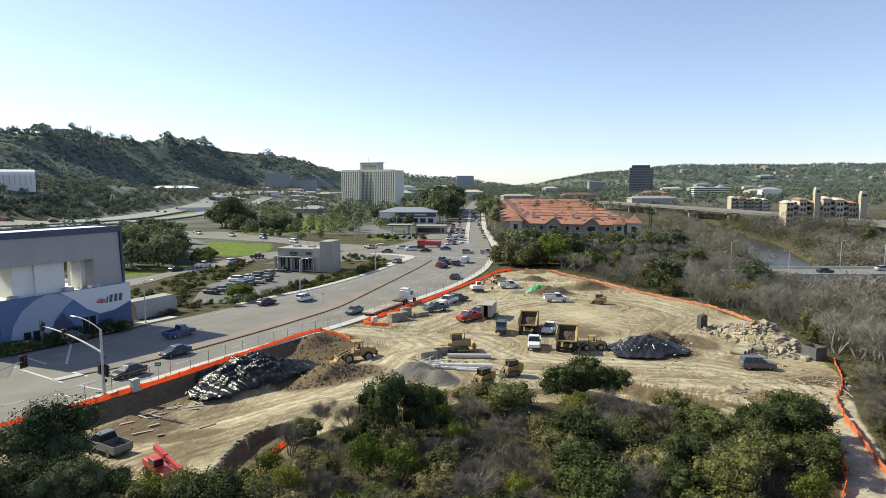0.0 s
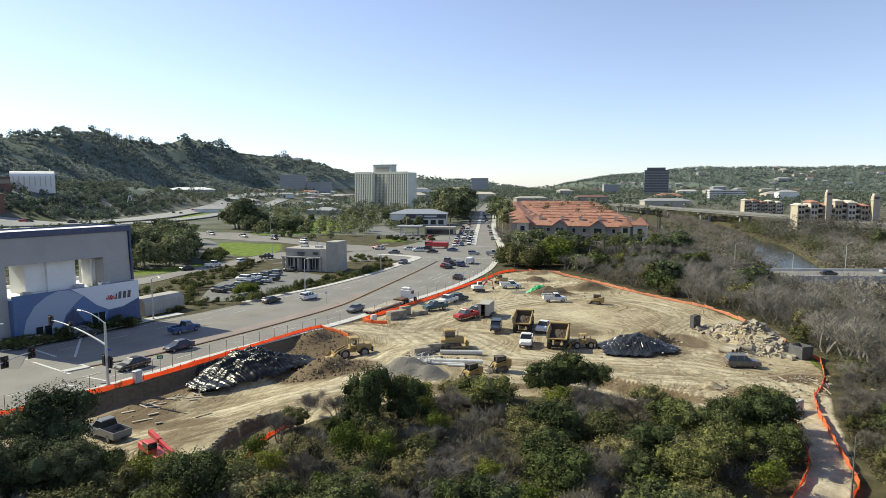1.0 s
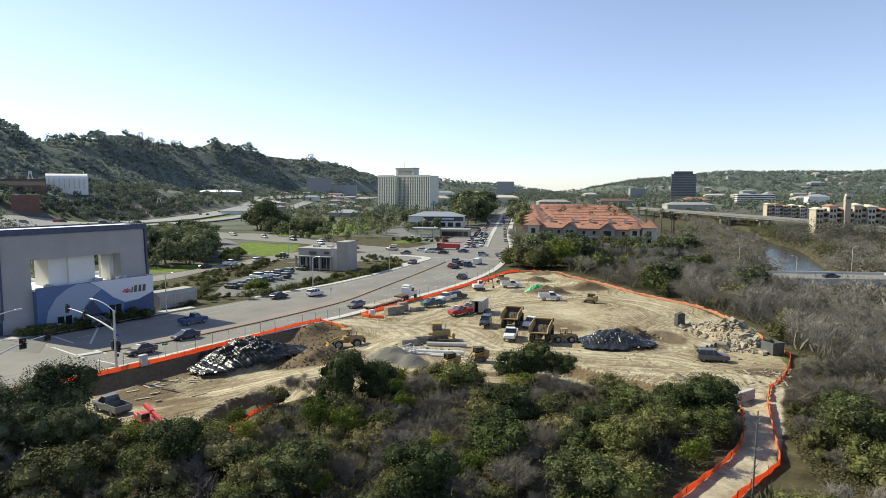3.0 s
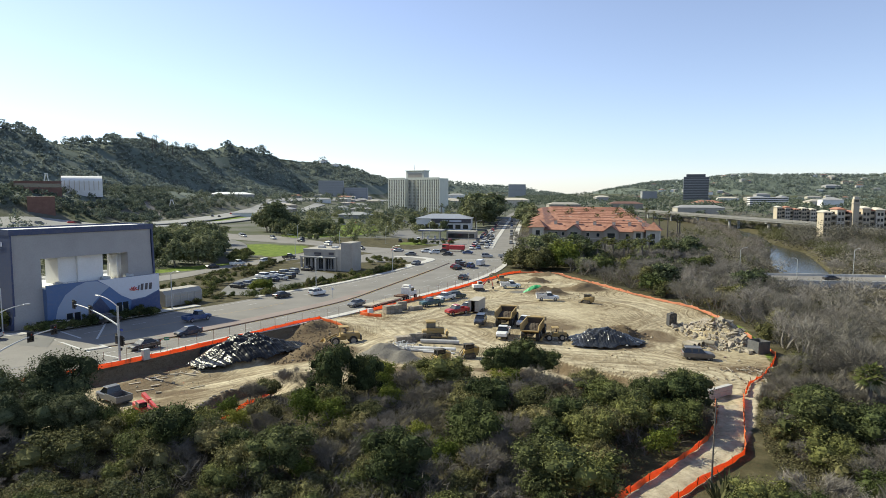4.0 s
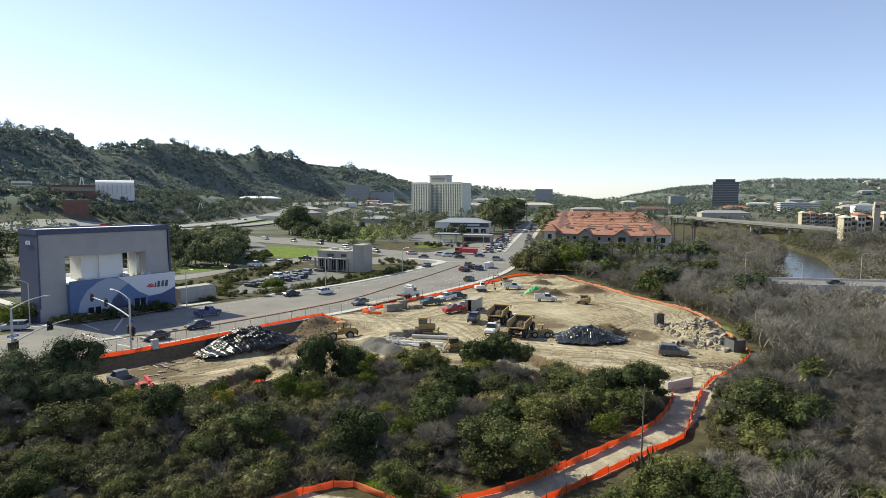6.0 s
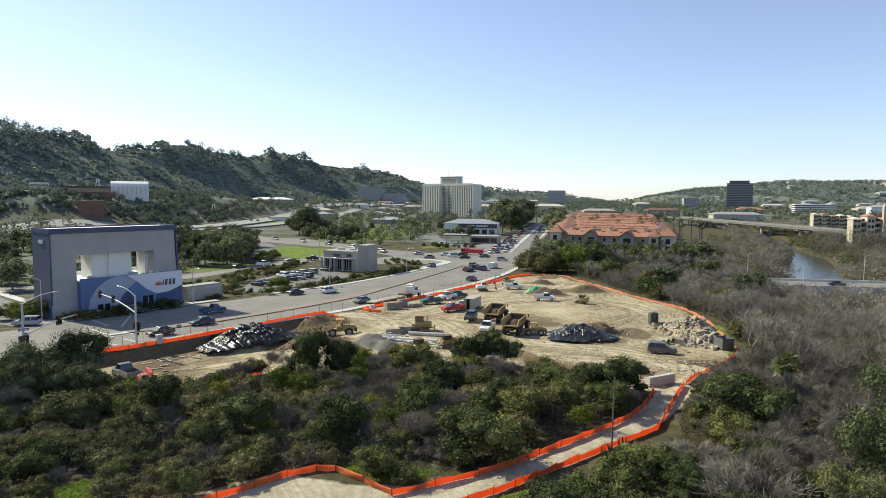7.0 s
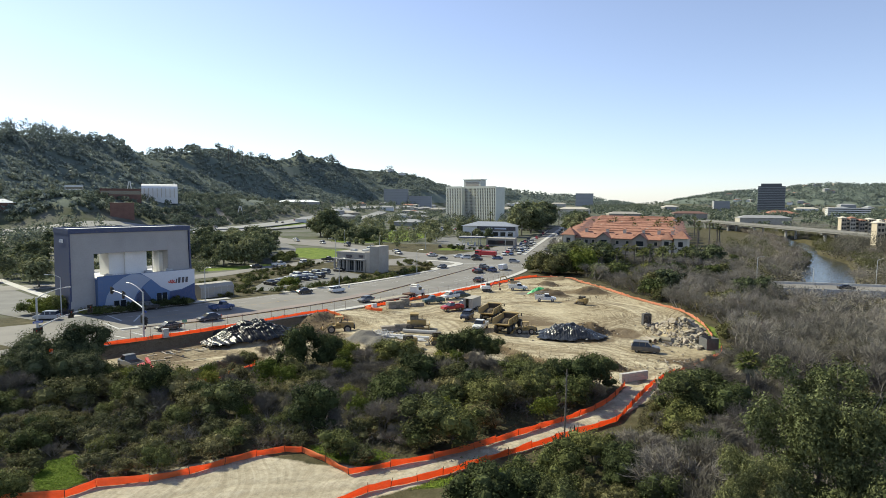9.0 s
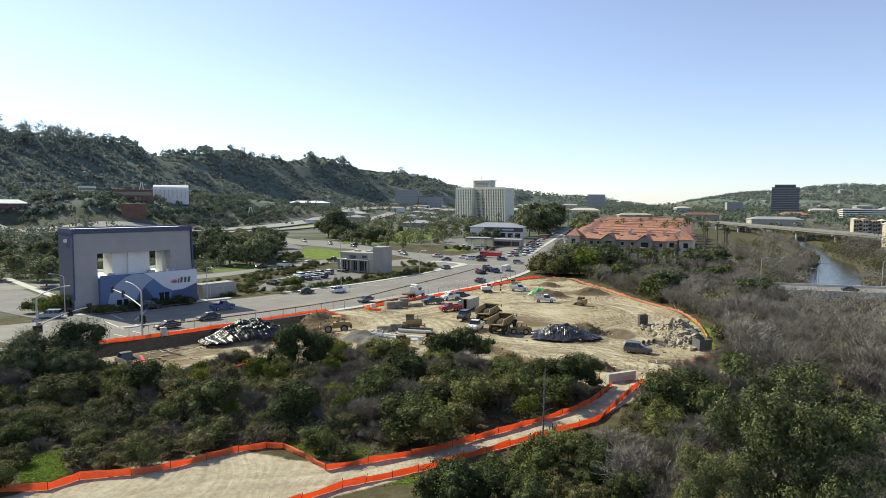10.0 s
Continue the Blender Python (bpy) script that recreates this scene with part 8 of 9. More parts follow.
def telehandler(x, y, heading):
    e = thing("telehandler", "bright red telescopic handler at the scrub edge", "telehandler", Matrix.Translation((x, y, land_at(x, y))) @ Matrix.Rotation(radians(heading), 4, "Z") @ Matrix.Scale(0.82, 4))
    part("chassis", Geo().box(-2.2, -0.8, 0.7, 2.0, 0.8, 1.3, None, 0.08).box(-2.4, -1.0, 1.0, -0.9, 0.1, 1.9, None, 0.1), M["machine_red"], e)
    c = part("cab", Geo().box(-0.9, -1.0, 1.2, 0.5, -0.1, 2.4, None, 0.06), M["machine_red"], e)
    part("window_band", Geo().box(-0.94, -1.04, 1.7, 0.54, -0.06, 2.3), M["glass"], c)
    part("boom", Geo().box(-2.6, 0.2, 0, 0, 0.65, 0.5, Matrix.Translation((0, 0, 2.0)) @ Matrix.Rotation(radians(6), 4, "Y")).box(0, 0.26, 0.05, 3.4, 0.59, 0.42, Matrix.Translation((0, 0, 2.0)) @ Matrix.Rotation(radians(6), 4, "Y")), M["machine_red"], e)
    part("fork_frame", Geo().box(3.3, -0.3, 0.5, 3.42, 1.1, 1.6, None, 0.02).box(3.4, -0.1, 0.4, 4.6, 0.05, 0.48).box(3.4, 0.75, 0.4, 4.6, 0.9, 0.48), M["machine_dark"], e)
    wheels(e, (-1.5, 1.5), 1.9, 0.62, 0.45)


telehandler(-24.3, 51.0, 318)


def lowboy():
    """A tractor unit with a flat trailer standing along the kerb."""
    e = thing("flatbed_lorry", "white tractor lorry with long flat trailer by the kerb", "truck", Matrix.Translation((-12.6, 130.6, land_at(-12.6, 130.6, False) + 0.1)) @ Matrix.Rotation(radians(66), 4, "Z"))
    part("trailer_deck", Geo().box(-9.5, -1.25, 0.7, 2.5, 1.25, 0.95, None, 0.03), M["timber"], e)
    part("trailer_beam", Geo().box(-9.3, -0.9, 0.35, 2.4, -0.7, 0.7).box(-9.3, 0.7, 0.35, 2.4, 0.9, 0.7), M["rust"], e)
    for k in range(12):
        part("plank", Geo().box(-9.4 + k * 0.99, -1.22, 0.952, -8.5 + k * 0.99, 1.22, 1.0), M["timber"], e)
    part("gooseneck", Geo().box(2.4, -1.1, 0.9, 5.0, 1.1, 1.35, None, 0.05), M["rust"], e)
    part("tractor_frame", Geo().box(3.0, -0.5, 0.6, 9.2, 0.5, 0.9), M["machine_dark"], e)
    c = part("cab", Geo().box(5.6, -1.15, 0.8, 7.6, 1.15, 2.9, None, 0.1).box(5.7, -1.0, 2.9, 7.0, 1.0, 3.4, None, 0.15), M["machine_white"], e)
    part("bonnet", Geo().box(7.6, -0.85, 0.8, 9.4, 0.85, 1.9, None, 0.15), M["machine_white"], c)
    part("window_band", Geo().box(6.4, -1.18, 1.9, 7.66, 1.18, 2.6), M["glass"], c)
    wheels(e, (-8.4, -7.3, -6.2, 3.8, 4.9, 8.4), 2.1, 0.5, 0.4)


lowboy()
# stray heaps: green sheet, gravel spill
g = Geo()
n = 24
for r in range(7):
    for k in range(n):
        a = 2 * math.pi * k / n
        t = r / 6
        g.v.append((20.2 + 2.4 * t * math.cos(a), 151 + 1.2 * t * math.sin(a), land_at(20.2 + 2.4 * t * math.cos(a), 151 + 1.2 * t * math.sin(a)) + 0.05 + 0.9 * (1 - t * t) + 0.12 * math.sin(7 * a + 5 * t)))
g.f = [(r * n + k, r * n + (k + 1) % n, (r + 1) * n + (k + 1) % n, (r + 1) * n + k) for r in range(6) for k in range(n)]
tagged(part("green_sheet", g, M["green_plastic"]), "bright green sheet thrown over a small heap", "sheet")

# ---- street furniture ----
M["pole"] = surface("grey_painted_pole", (0.42, 0.43, 0.43), (0.55, 0.56, 0.55), 0.8, 8, 0.5, 0.3, bump=0)
M["signal_black"] = paint("signal_black", (0.015, 0.015, 0.016), 0.5, dirt=0.03)
M["sign_blue"] = paint("street_sign_blue", (0.05, 0.10, 0.42), 0.45, dirt=0.02)
M["sign_green"] = paint("street_sign_green", (0.02, 0.22, 0.09), 0.45, dirt=0.02)


def tube_path(g, pts, r0, r1, n=8):
    """One bent tube along points, tapering from r0 to r1."""
    p, v0 = [Vector(q) for q in pts], len(g.v)
    for k, c in enumerate(p):
        d = (p[min(k + 1, len(p) - 1)] - p[max(k - 1, 0)]).normalized()
        q = d.to_track_quat("Z", "Y")
        r = r0 + (r1 - r0) * k / (len(p) - 1)
        g.v += [tuple(c + q @ Vector((r * math.cos(6.2832 * i / n), r * math.sin(6.2832 * i / n), 0))) for i in range(n)]
    for k in range(len(p) - 1):
        a = v0 + k * n
        g.f += [(a + i, a + (i + 1) % n, a + n + (i + 1) % n, a + n + i) for i in range(n)]
    g.f += [tuple(range(v0 + n - 1, v0 - 1, -1)), tuple(range(v0 + (len(p) - 1) * n, v0 + len(p) * n))]
    return g


def signal_head(parent, x, y, z, s=1.0):
    h = part("signal_head", Geo().box(x - 0.18, y - 0.15, z - 0.55 * s, x + 0.18, y + 0.15, z + 0.55 * s, None, 0.03).box(x - 0.42, y - 0.02, z - 0.75 * s, x + 0.42, y + 0.02, z + 0.75 * s), M["signal_black"], parent, "black signal head with backplate")
    for k in (-1, 0, 1):
        part("lens", Geo().tube((x, y - 0.16, z + k * 0.34 * s), (x, y - 0.2, z + k * 0.34 * s), 0.12, n=10), M["tail_glass"] if k == 1 else M["glass"], h)
        part("visor", Geo().tube((x, y - 0.16, z + k * 0.34 * s), (x, y - 0.36, z + k * 0.34 * s), 0.15, n=10, caps=False), M["signal_black"], h)


def signal_pole(x, y, heading, arm, lamp_way, label, height=8.1, base=None, arm_len=11.5, street_sign=True):
    """A mast with a long signal arm and a street lamp on top. heading: where the arm points on the plan."""
    z = land_at(x, y, False) + 0.15 if base is None else base
    e = thing("signal_mast", label, "traffic signal", Matrix.Translation((x, y, z)) @ Matrix.Rotation(radians(heading), 4, "Z"), "traffic signals")
    part("mast", Geo().tube((0, 0, 0), (0, 0, height), 0.19, 0.13, 12).tube((0, 0, 0), (0, 0, 0.25), 0.32, n=12), M["pole"], e)
    pts = [(arm_len * t, 0, arm + 2.0 * (1 - (1 - t) ** 1.8)) for t in [k / 8 for k in range(9)]]
    part("signal_arm", tube_path(Geo(), pts, 0.13, 0.06), M["pole"], e)
    a = radians(lamp_way - heading)
    pts = [(4.4 * t * math.cos(a), 4.4 * t * math.sin(a), height - 0.1 + 1.25 * (1 - (1 - t) ** 2)) for t in [k / 6 for k in range(7)]]
    lamp = part("lamp_arm", tube_path(Geo(), pts, 0.08, 0.05), M["pole"], e)
    p = pts[-1]
    part("lamp_head", Geo().box(-0.4, -0.14, -0.08, 0.4, 0.14, 0.08, Matrix.Translation(p) @ Matrix.Rotation(a, 4, "Z"), 0.05), M["steel"], lamp)
    signal_head(e, arm_len - 0.3, 0, arm + 1.95, 0.9)
    signal_head(e, arm_len * 0.6, 0, arm + 1.55, 0.9)
    signal_head(e, -0.3, -0.2, 3.0)
    signal_head(e, 0.35, 0.1, 3.3)
    part("button_box", Geo().box(-0.25, -0.3, 1.6, 0.1, -0.1, 2.0, None, 0.02), M["signal_black"], e)
    if street_sign:
        part("street_sign", Geo().box(-0.7, -0.2, 4.45, 0.7, -0.17, 4.75), M["sign_blue"], e, "blue street sign with unreadable white bar")
        part("street_sign_bar", Geo().box(-0.5, -0.215, 4.54, 0.5, -0.203, 4.66), M["white_panel"], e)
    return e


signal_pole(-40.9, 72.1, 154.5, 5.2, 158, "grey signal mast with long arm and street lamp", 8.0)
signal_pole(-48.8, 58.6, 66, 3.6, 62, "grey signal mast beside the scrub trees", 8.3, None, 8.0)


def street_lamp(x, y, heading, height=8.5, reach=2.4, label="grey street lamp with curved arm beside the road"):
    e = thing("street_lamp", label, "lamp", Matrix.Translation((x, y, land_at(x, y, False))) @ Matrix.Rotation(radians(heading), 4, "Z"), "street lamps")
    part("post", Geo().tube((0, 0, 0), (0, 0, height - 0.6), 0.12, 0.08, 8).tube((0, 0, 0), (0, 0, 0.3), 0.22, n=8), M["pole"], e)
    pts = [(reach * t, 0, height - 0.65 + 0.65 * (1 - (1 - t) ** 2.4)) for t in [k / 6 for k in range(7)]]
    part("arm", tube_path(Geo(), pts, 0.07, 0.05, 6), M["pole"], e)
    part("lamp_head", Geo().box(reach - 0.1, -0.15, height - 0.08, reach + 0.65, 0.15, height + 0.06, None, 0.05), M["steel"], e)
    return e


for x, y, h in ((-57.2, 115.6, 330), (-73.8, 89.6, 200), (-36.8, 151.5, 325), (-22.8, 188, 330), (-60, 262, 300), (-92, 300, 300), (-45, 292, 300), (-18, 284, 300), (20.5, 300, 180), (22.5, 380, 180), (-4, 360, 0), (-70, 232, 220), (-5, 300, 0), (-30, 345, 300)):
    street_lamp(x, y, h)
for x, y, h in ((123.2, 200.5, 20), (102.0, 191, 200), (134, 196, 190), (88, 199, 10)):
    street_lamp(x, y, h, 8.2, 1.6, "pale street lamp beside the river road")


def cabinet(x, y):
    e = thing("signal_cabinet", "pale grey metal signal cabinet on the pavement", "cabinet", Matrix.Translation((x, y, land_at(x, y, False) + 0.17)) @ Matrix.Rotation(1.1, 4, "Z"))
    part("body", Geo().box(-0.45, -0.35, 0.08, 0.45, 0.35, 1.35, None, 0.03), M["concrete"], e)
    part("lid", Geo().box(-0.5, -0.4, 1.35, 0.5, 0.4, 1.45, None, 0.03), M["pole"], e)
    part("door", Geo().box(-0.4, -0.37, 0.2, 0.4, -0.355, 1.3, None, 0.005), M["pole"], e)
    part("plinth", Geo().box(-0.55, -0.45, -0.05, 0.55, 0.45, 0.08), M["concrete"], e)


cabinet(-38.3, 74.2)


def road_sign(x, y, turn, w, h, mat, label, height=2.6):
    e = thing("road_sign", label, "sign", Matrix.Translation((x, y, land_at(x, y, False))) @ Matrix.Rotation(turn, 4, "Z"), "road signs")
    part("post", Geo().tube((0, 0, 0), (0, 0, height), 0.04, n=6), M["pole"], e)
    part("plate", Geo().box(-w / 2, -0.06, height - h, w / 2, -0.04, height, None, 0.005), mat, e)
    part("writing_bar", Geo().box(-w * 0.35, -0.072, height - h * 0.62, w * 0.35, -0.062, height - h * 0.38), M["white_panel"], e)


road_sign(-37.4, 78.4, 0.4, 0.75, 0.5, M["sign_green"], "small green road sign on a thin post")
road_sign(-28.0, 136.0, 0.4, 0.5, 0.6, M["white_panel"], "small white sign on the median kerb")
road_sign(2.6, 168.5, 0.2, 0.6, 0.7, M["white_panel"], "small white sign by the kerb")
road_sign(-52, 215, 0.4, 0.8, 0.6, M["dark_sign"], "small dark sign before the bank")


def mesh_fence(line, label, high=1.9, pitch=3.0):
    """Chain-link fence: posts, rails and a few slack wires."""
    e = thing("wire_fence", label, "fence", None, "wire fences")
    q = resample(line, pitch)
    post = Geo().tube((0, 0, 0), (0, 0, high), 0.035, n=5).mesh("post", M["rust"])
    for p in q:
        part("post", post, None, e).matrix_basis = Matrix.Translation((*p, land_at(*p, False)))
    for k in range(len(q) - 1):
        a, c = (*q[k], land_at(*q[k], False)), (*q[k + 1], land_at(*q[k + 1], False))
        g = Geo()
        for h in (0.15, 0.6, 1.05, 1.5, high - 0.03):
            g.tube((a[0], a[1], a[2] + h), (c[0], c[1], c[2] + h), 0.010 if h < 1.7 else 0.02, n=3)
        part("wire_panel", g, M["steel"], e)


mesh_fence(((-50.3, 56.5), (-43.6, 67.6), (-40.8, 73.6), (-34.7, 88), (-27.2, 102.6), (-20.4, 113.6)), "see-through wire fence along the pavement")
mesh_fence(((-15.4, 124), (-10.8, 135), (1.5, 162), (10, 190)), "see-through wire fence along the pavement", 1.8, 4.0)


def wood_pole(x, y):
    e = thing("dead_pole", "thin grey pole with climbing dead stems", "pole", Matrix.Translation((x, y, land_at(x, y))))
    part("shaft", Geo().tube((0, 0, 0), (0.1, 0, 7.5), 0.085, 0.05, 8), M["bark"], e)
    g = Geo()
    r = random.Random(3)
    for k in range(34):
        z = r.uniform(1.2, 7.0)
        a = r.random() * 6.28
        g.tube((0.05, 0, z), (0.05 + 0.35 * math.cos(a), 0.35 * math.sin(a), z + r.uniform(-0.1, 0.5)), 0.024, 0.01, 4)
    part("stems", g, M["bare_twig"], e)


wood_pole(30.0, 40.6)


def agave(x, y, s):
    e = thing("agave_plant", "grey-green agave rosette beside the fence", "plant", Matrix.Translation((x, y, land_at(x, y))) @ Matrix.Scale(s, 4), "agaves")
    r = random.Random(int(x * 10))
    for k in range(22):
        a, up = k * 2.4, r.uniform(0.25, 1.25)
        d = Vector((math.cos(a) * math.cos(up), math.sin(a) * math.cos(up), math.sin(up)))
        w = d.cross(Vector((0, 0, 1))).normalized() * 0.11
        n = w.cross(d).normalized() * 0.05
        part("leaf", Geo().add([tuple(-w), tuple(w), tuple(d * 0.7 + w * 1.1 - n), tuple(d * 0.7 - w * 1.1 - n), tuple(d * 1.5), tuple(-n), tuple(d * 0.7 - 2 * n)], [(0, 3, 6, 5), (5, 6, 2, 1), (3, 4, 6), (6, 4, 2), (0, 1, 2, 3), (3, 2, 4)]), M["leaf_grey"], e)


agave(31.0, 39.5, 1.6)
agave(29.9, 38.4, 1.3)


def palm(x, y, h, s=1.0, fronds=26, skirt=True, name="fan_palm"):
    r = random.Random(int(x * 7 + y))
    e = thing(name, "fan palm with dry skirt under green fronds" if skirt else "slim palm with a small green crown", "palm", Matrix.Translation((x, y, land_at(x, y, False) - 0.2)), "palms")
    part("trunk", tube_path(Geo(), [(0, 0, 0), (0.1, 0, h * 0.5), (0.05, 0.05, h)], 0.24 * s, 0.17 * s, 8), M["bark"], e)

    mass = Geo()

    def frond(a, up, l, mat, nm):
        g = mass if not skirt else Geo()
        d = Vector((math.cos(a) * math.cos(up), math.sin(a) * math.cos(up), math.sin(up)))
        side = d.cross(Vector((0, 0, 1))).normalized()
        c = Vector((0.05, 0.05, h)) + d * l * 0.5
        g.tube((0.05, 0.05, h), tuple(c), 0.03 * s, 0.02 * s, 4)
        for k in range(9):
            b = radians(-75 + 150 * k / 8)
            v = (d * math.cos(b) + side * math.sin(b)) * l * 0.55
            v.z -= 0.14 * l * (1 + abs(math.sin(b)))
            w = v.cross(Vector((0, 0, 1))).normalized() * 0.07 * l
            g.add([tuple(c), tuple(c + v * 0.55 + w), tuple(c + v), tuple(c + v * 0.55 - w)], [(0, 1, 2), (0, 2, 3)])
        if skirt:
            part(nm, g, mat, e)

    for k in range(fronds):
        frond(k * 2.4, radians(75 - 95 * k / fronds), s * r.uniform(1.3, 1.8), M["palm_leaf"], "frond")
    if skirt:
        for k in range(12):
            frond(k * 2.1, radians(-35 - 40 * r.random()), s * r.uniform(1.2, 1.7), M["straw"], "dry_frond")
    else:
        part("crown", mass, M["palm_leaf"], e)
    return e


palm(50.3, 56.3, 5.7, 1.1)

# ---- planting, traffic and the far town ----
crnd = random.Random(123)


def drop(kind, poly, n, lo, hi, gap=3.0, wide=(0.9, 1.25)):
    xs, ys = [p[0] for p in poly], [p[1] for p in poly]
    made = 0
    for _ in range(n * 12):
        if made >= n:
            break
        x, y = crnd.uniform(min(xs), max(xs)), crnd.uniform(min(ys), max(ys))
        if inside(np.array([x]), np.array([y]), poly)[0] and not too_near(x, y, gap):
            plant(kind if isinstance(kind, str) else crnd.choice(kind), x, y, crnd.uniform(lo, hi), crnd, crnd.uniform(*wide))
            made += 1


# trees behind the hall, on the island and along the slip road
drop("tree", [(-215, 150), (-120, 165), (-104, 205), (-112, 238), (-150, 262), (-215, 230)], 16, 1.0, 1.35, 6.0)
drop("tree", [(-98, 184), (-87, 204), (-88, 216), (-104, 252), (-125, 285), (-150, 300), (-175, 240), (-130, 190)], 46, 0.9, 1.3, 4.8)
drop("laurel", [(-84, 198), (-80, 206), (-84, 222), (-92, 238), (-96, 236), (-88, 214)], 14, 0.7, 1.0, 2.4)
drop("tree", [(-136, 356), (-118, 352), (-118, 374), (-138, 380)], 6, 1.7, 2.3, 4.5)
drop("tree", [(-122, 340), (-86, 335), (-84, 366), (-118, 372)], 20, 0.7, 1.1, 5.0)
drop("tree", [(-130, 400), (-60, 420), (-40, 440), (-52, 460), (-130, 440)], 9, 0.7, 1.1, 8.0)
drop("tree", [(-225, 190), (-150, 120), (-110, 122), (-130, 150), (-215, 230)], 16, 0.7, 1.0, 5.0)
drop(("tree", "laurel"), [(-86, 112), (-104, 118), (-112, 140), (-90, 150), (-70, 132), (-74, 122)], 12, 0.5, 0.8, 4.0)
# hedges and planters round the car park, the bank and the hall
drop(("laurel", "sage", "olive"), [(-62, 124), (-56, 121), (-50, 134), (-56, 137)], 12, 0.32, 0.5, 1.4)
drop(("laurel", "oak", "laurel"), [(-69.5, 91), (-66.5, 89.5), (-56.5, 110), (-58.6, 113)], 46, 0.32, 0.55, 0.9)
drop(("sage", "laurel", "olive"), [(-48.6, 134), (-47, 132.5), (-20.5, 199), (-23, 201), (-30, 181), (-40, 156)], 40, 0.4, 0.75, 1.6)
drop(("laurel", "olive"), [(-66, 146), (-63.5, 146), (-62.5, 178), (-68, 205), (-72, 203), (-66, 178)], 20, 0.45, 0.7, 1.8)
drop(("laurel", "olive"), [(-78, 172), (-75, 172), (-64, 207), (-67, 210)], 14, 0.3, 0.5, 1.8)
drop(("lime", "laurel"), [(-79, 84), (-75.5, 86.5), (-74.5, 91), (-79, 95), (-84, 92)], 8, 0.8, 1.25, 1.8)
drop("lime", [(-54, 142), (-50, 150), (-46, 150), (-48, 142)], 3, 0.9, 1.2, 2.5)
drop(("laurel", "olive"), [(-38, 206), (-22, 206), (-20, 220), (-36, 226)], 14, 0.4, 0.7, 2.2)
drop("laurel", [(-36, 288), (-12, 287), (-12, 300), (-36, 300)], 10, 0.5, 0.8, 2.5)
drop(("tree", "laurel"), [(-40, 392), (-24, 392), (-24, 402), (-40, 402)], 4, 0.6, 0.9, 4)
# in front of the apartments and beside the street
drop(("laurel", "lime", "tree"), [(20, 205), (24, 252), (84, 238), (88, 224), (60, 214), (40, 196)], 34, 0.75, 1.15, 3.4)
drop("lime", [(30, 200), (34, 200), (35, 206), (31, 206)], 3, 2.8, 3.5, 1.6, (0.75, 0.95))
drop("olive", [(16, 198), (27, 196), (28, 204), (17, 206)], 6, 1.8, 2.5, 2.6)
drop("oak", [(55, 192), (62, 190), (63, 198), (56, 199)], 3, 1.1, 1.5, 2.5)
drop("bare", [(19.5, 232), (24.5, 228), (25, 300), (21, 330)], 14, 1.0, 1.5, 4.0)
drop(("tree", "laurel"), [(27, 252), (84, 236), (80, 228), (28, 244)], 16, 0.6, 0.9, 3.0)
drop("tree", [(21, 250), (27, 246), (27, 278), (22, 280)], 6, 0.7, 1.0, 3.0)
drop("bare", [(16.5, 206), (21, 206), (26, 232), (19, 236)], 8, 0.7, 1.0, 3.0)
drop("tree", [(22, 380), (30, 380), (40, 640), (28, 640)], 16, 1.2, 2.0, 9.0)
drop("tree", [(-16, 420), (-2, 420), (8, 640), (-16, 640)], 18, 1.8, 2.9, 8.0)
for x, y, h in ((30.8, 206, 7.5), (36, 218, 8.5), (38, 207, 7.0), (42, 215, 8.0), (44.5, 209, 7.5), (48, 216, 8.5), (51.3, 219, 8.0), (54, 213, 7.5), (57, 221, 8.4), (61, 217, 8.0), (65, 224, 8.6), (69, 220, 7.8)):
    palm(x, y, h, 1.5, 18, False)
for k in range(26):
    x = crnd.uniform(40, 110)
    y = crnd.uniform(300, 470)
    palm(x, y, crnd.uniform(11.0, 13.5), 1.8, 12, False)
for x, y, h in ((-36, 470, 14), (-20, 480, 13), (-8, 430, 12), (-12, 520, 15), (2, 540, 14), (-44, 432, 12), (12, 640, 15)):
    palm(x, y, h, 1.9, 14, False)


def thicket(name, label, spots, leaves, size, mat, category="woodland"):
    """Many far crowns as one mass of leaf clumps: spots of (x, y, height, radius)."""
    r = random.Random(len(spots))
    vs, fs = [], []
    xs, ys = np.array([s[0] for s in spots]), np.array([s[1] for s in spots])
    zs = land(xs, ys, False)
    for (x, y, h, rad), z in zip(spots, zs):
        ph = r.random() * 6.28
        for _ in range(leaves):
            d = Vector((r.gauss(0, 1), r.gauss(0, 1), r.gauss(0.2, 1))).normalized()
            k = (0.45 + 0.55 * r.random()) * (1 + 0.22 * math.sin(5 * d.x + ph) * math.sin(4 * d.y + 2 * ph))
            c = Vector((x + d.x * rad * k, y + d.y * rad * k, z + h * (0.46 + 0.48 * d.z * k)))
            n = (d + Vector((r.gauss(0, 0.6), r.gauss(0, 0.6), r.gauss(0.2, 0.6)))).normalized()
            t = n.orthogonal().normalized()
            t = Matrix.Rotation(r.random() * 6.28, 3, n) @ t
            w = n.cross(t)
            s = size * r.uniform(0.6, 1.3)
            i = len(vs)
            vs += [c - t * s, c + t * s * 0.8 + w * s * 0.5, c - w * s * 0.8]
            fs += [(i, i + 1, i + 2)]
    me = bpy.data.meshes.new(name)
    me.from_pydata([tuple(v) for v in vs], [], fs)
    me.materials.append(mat)
    return tagged(new(name, me), label, category, "", "stuff")


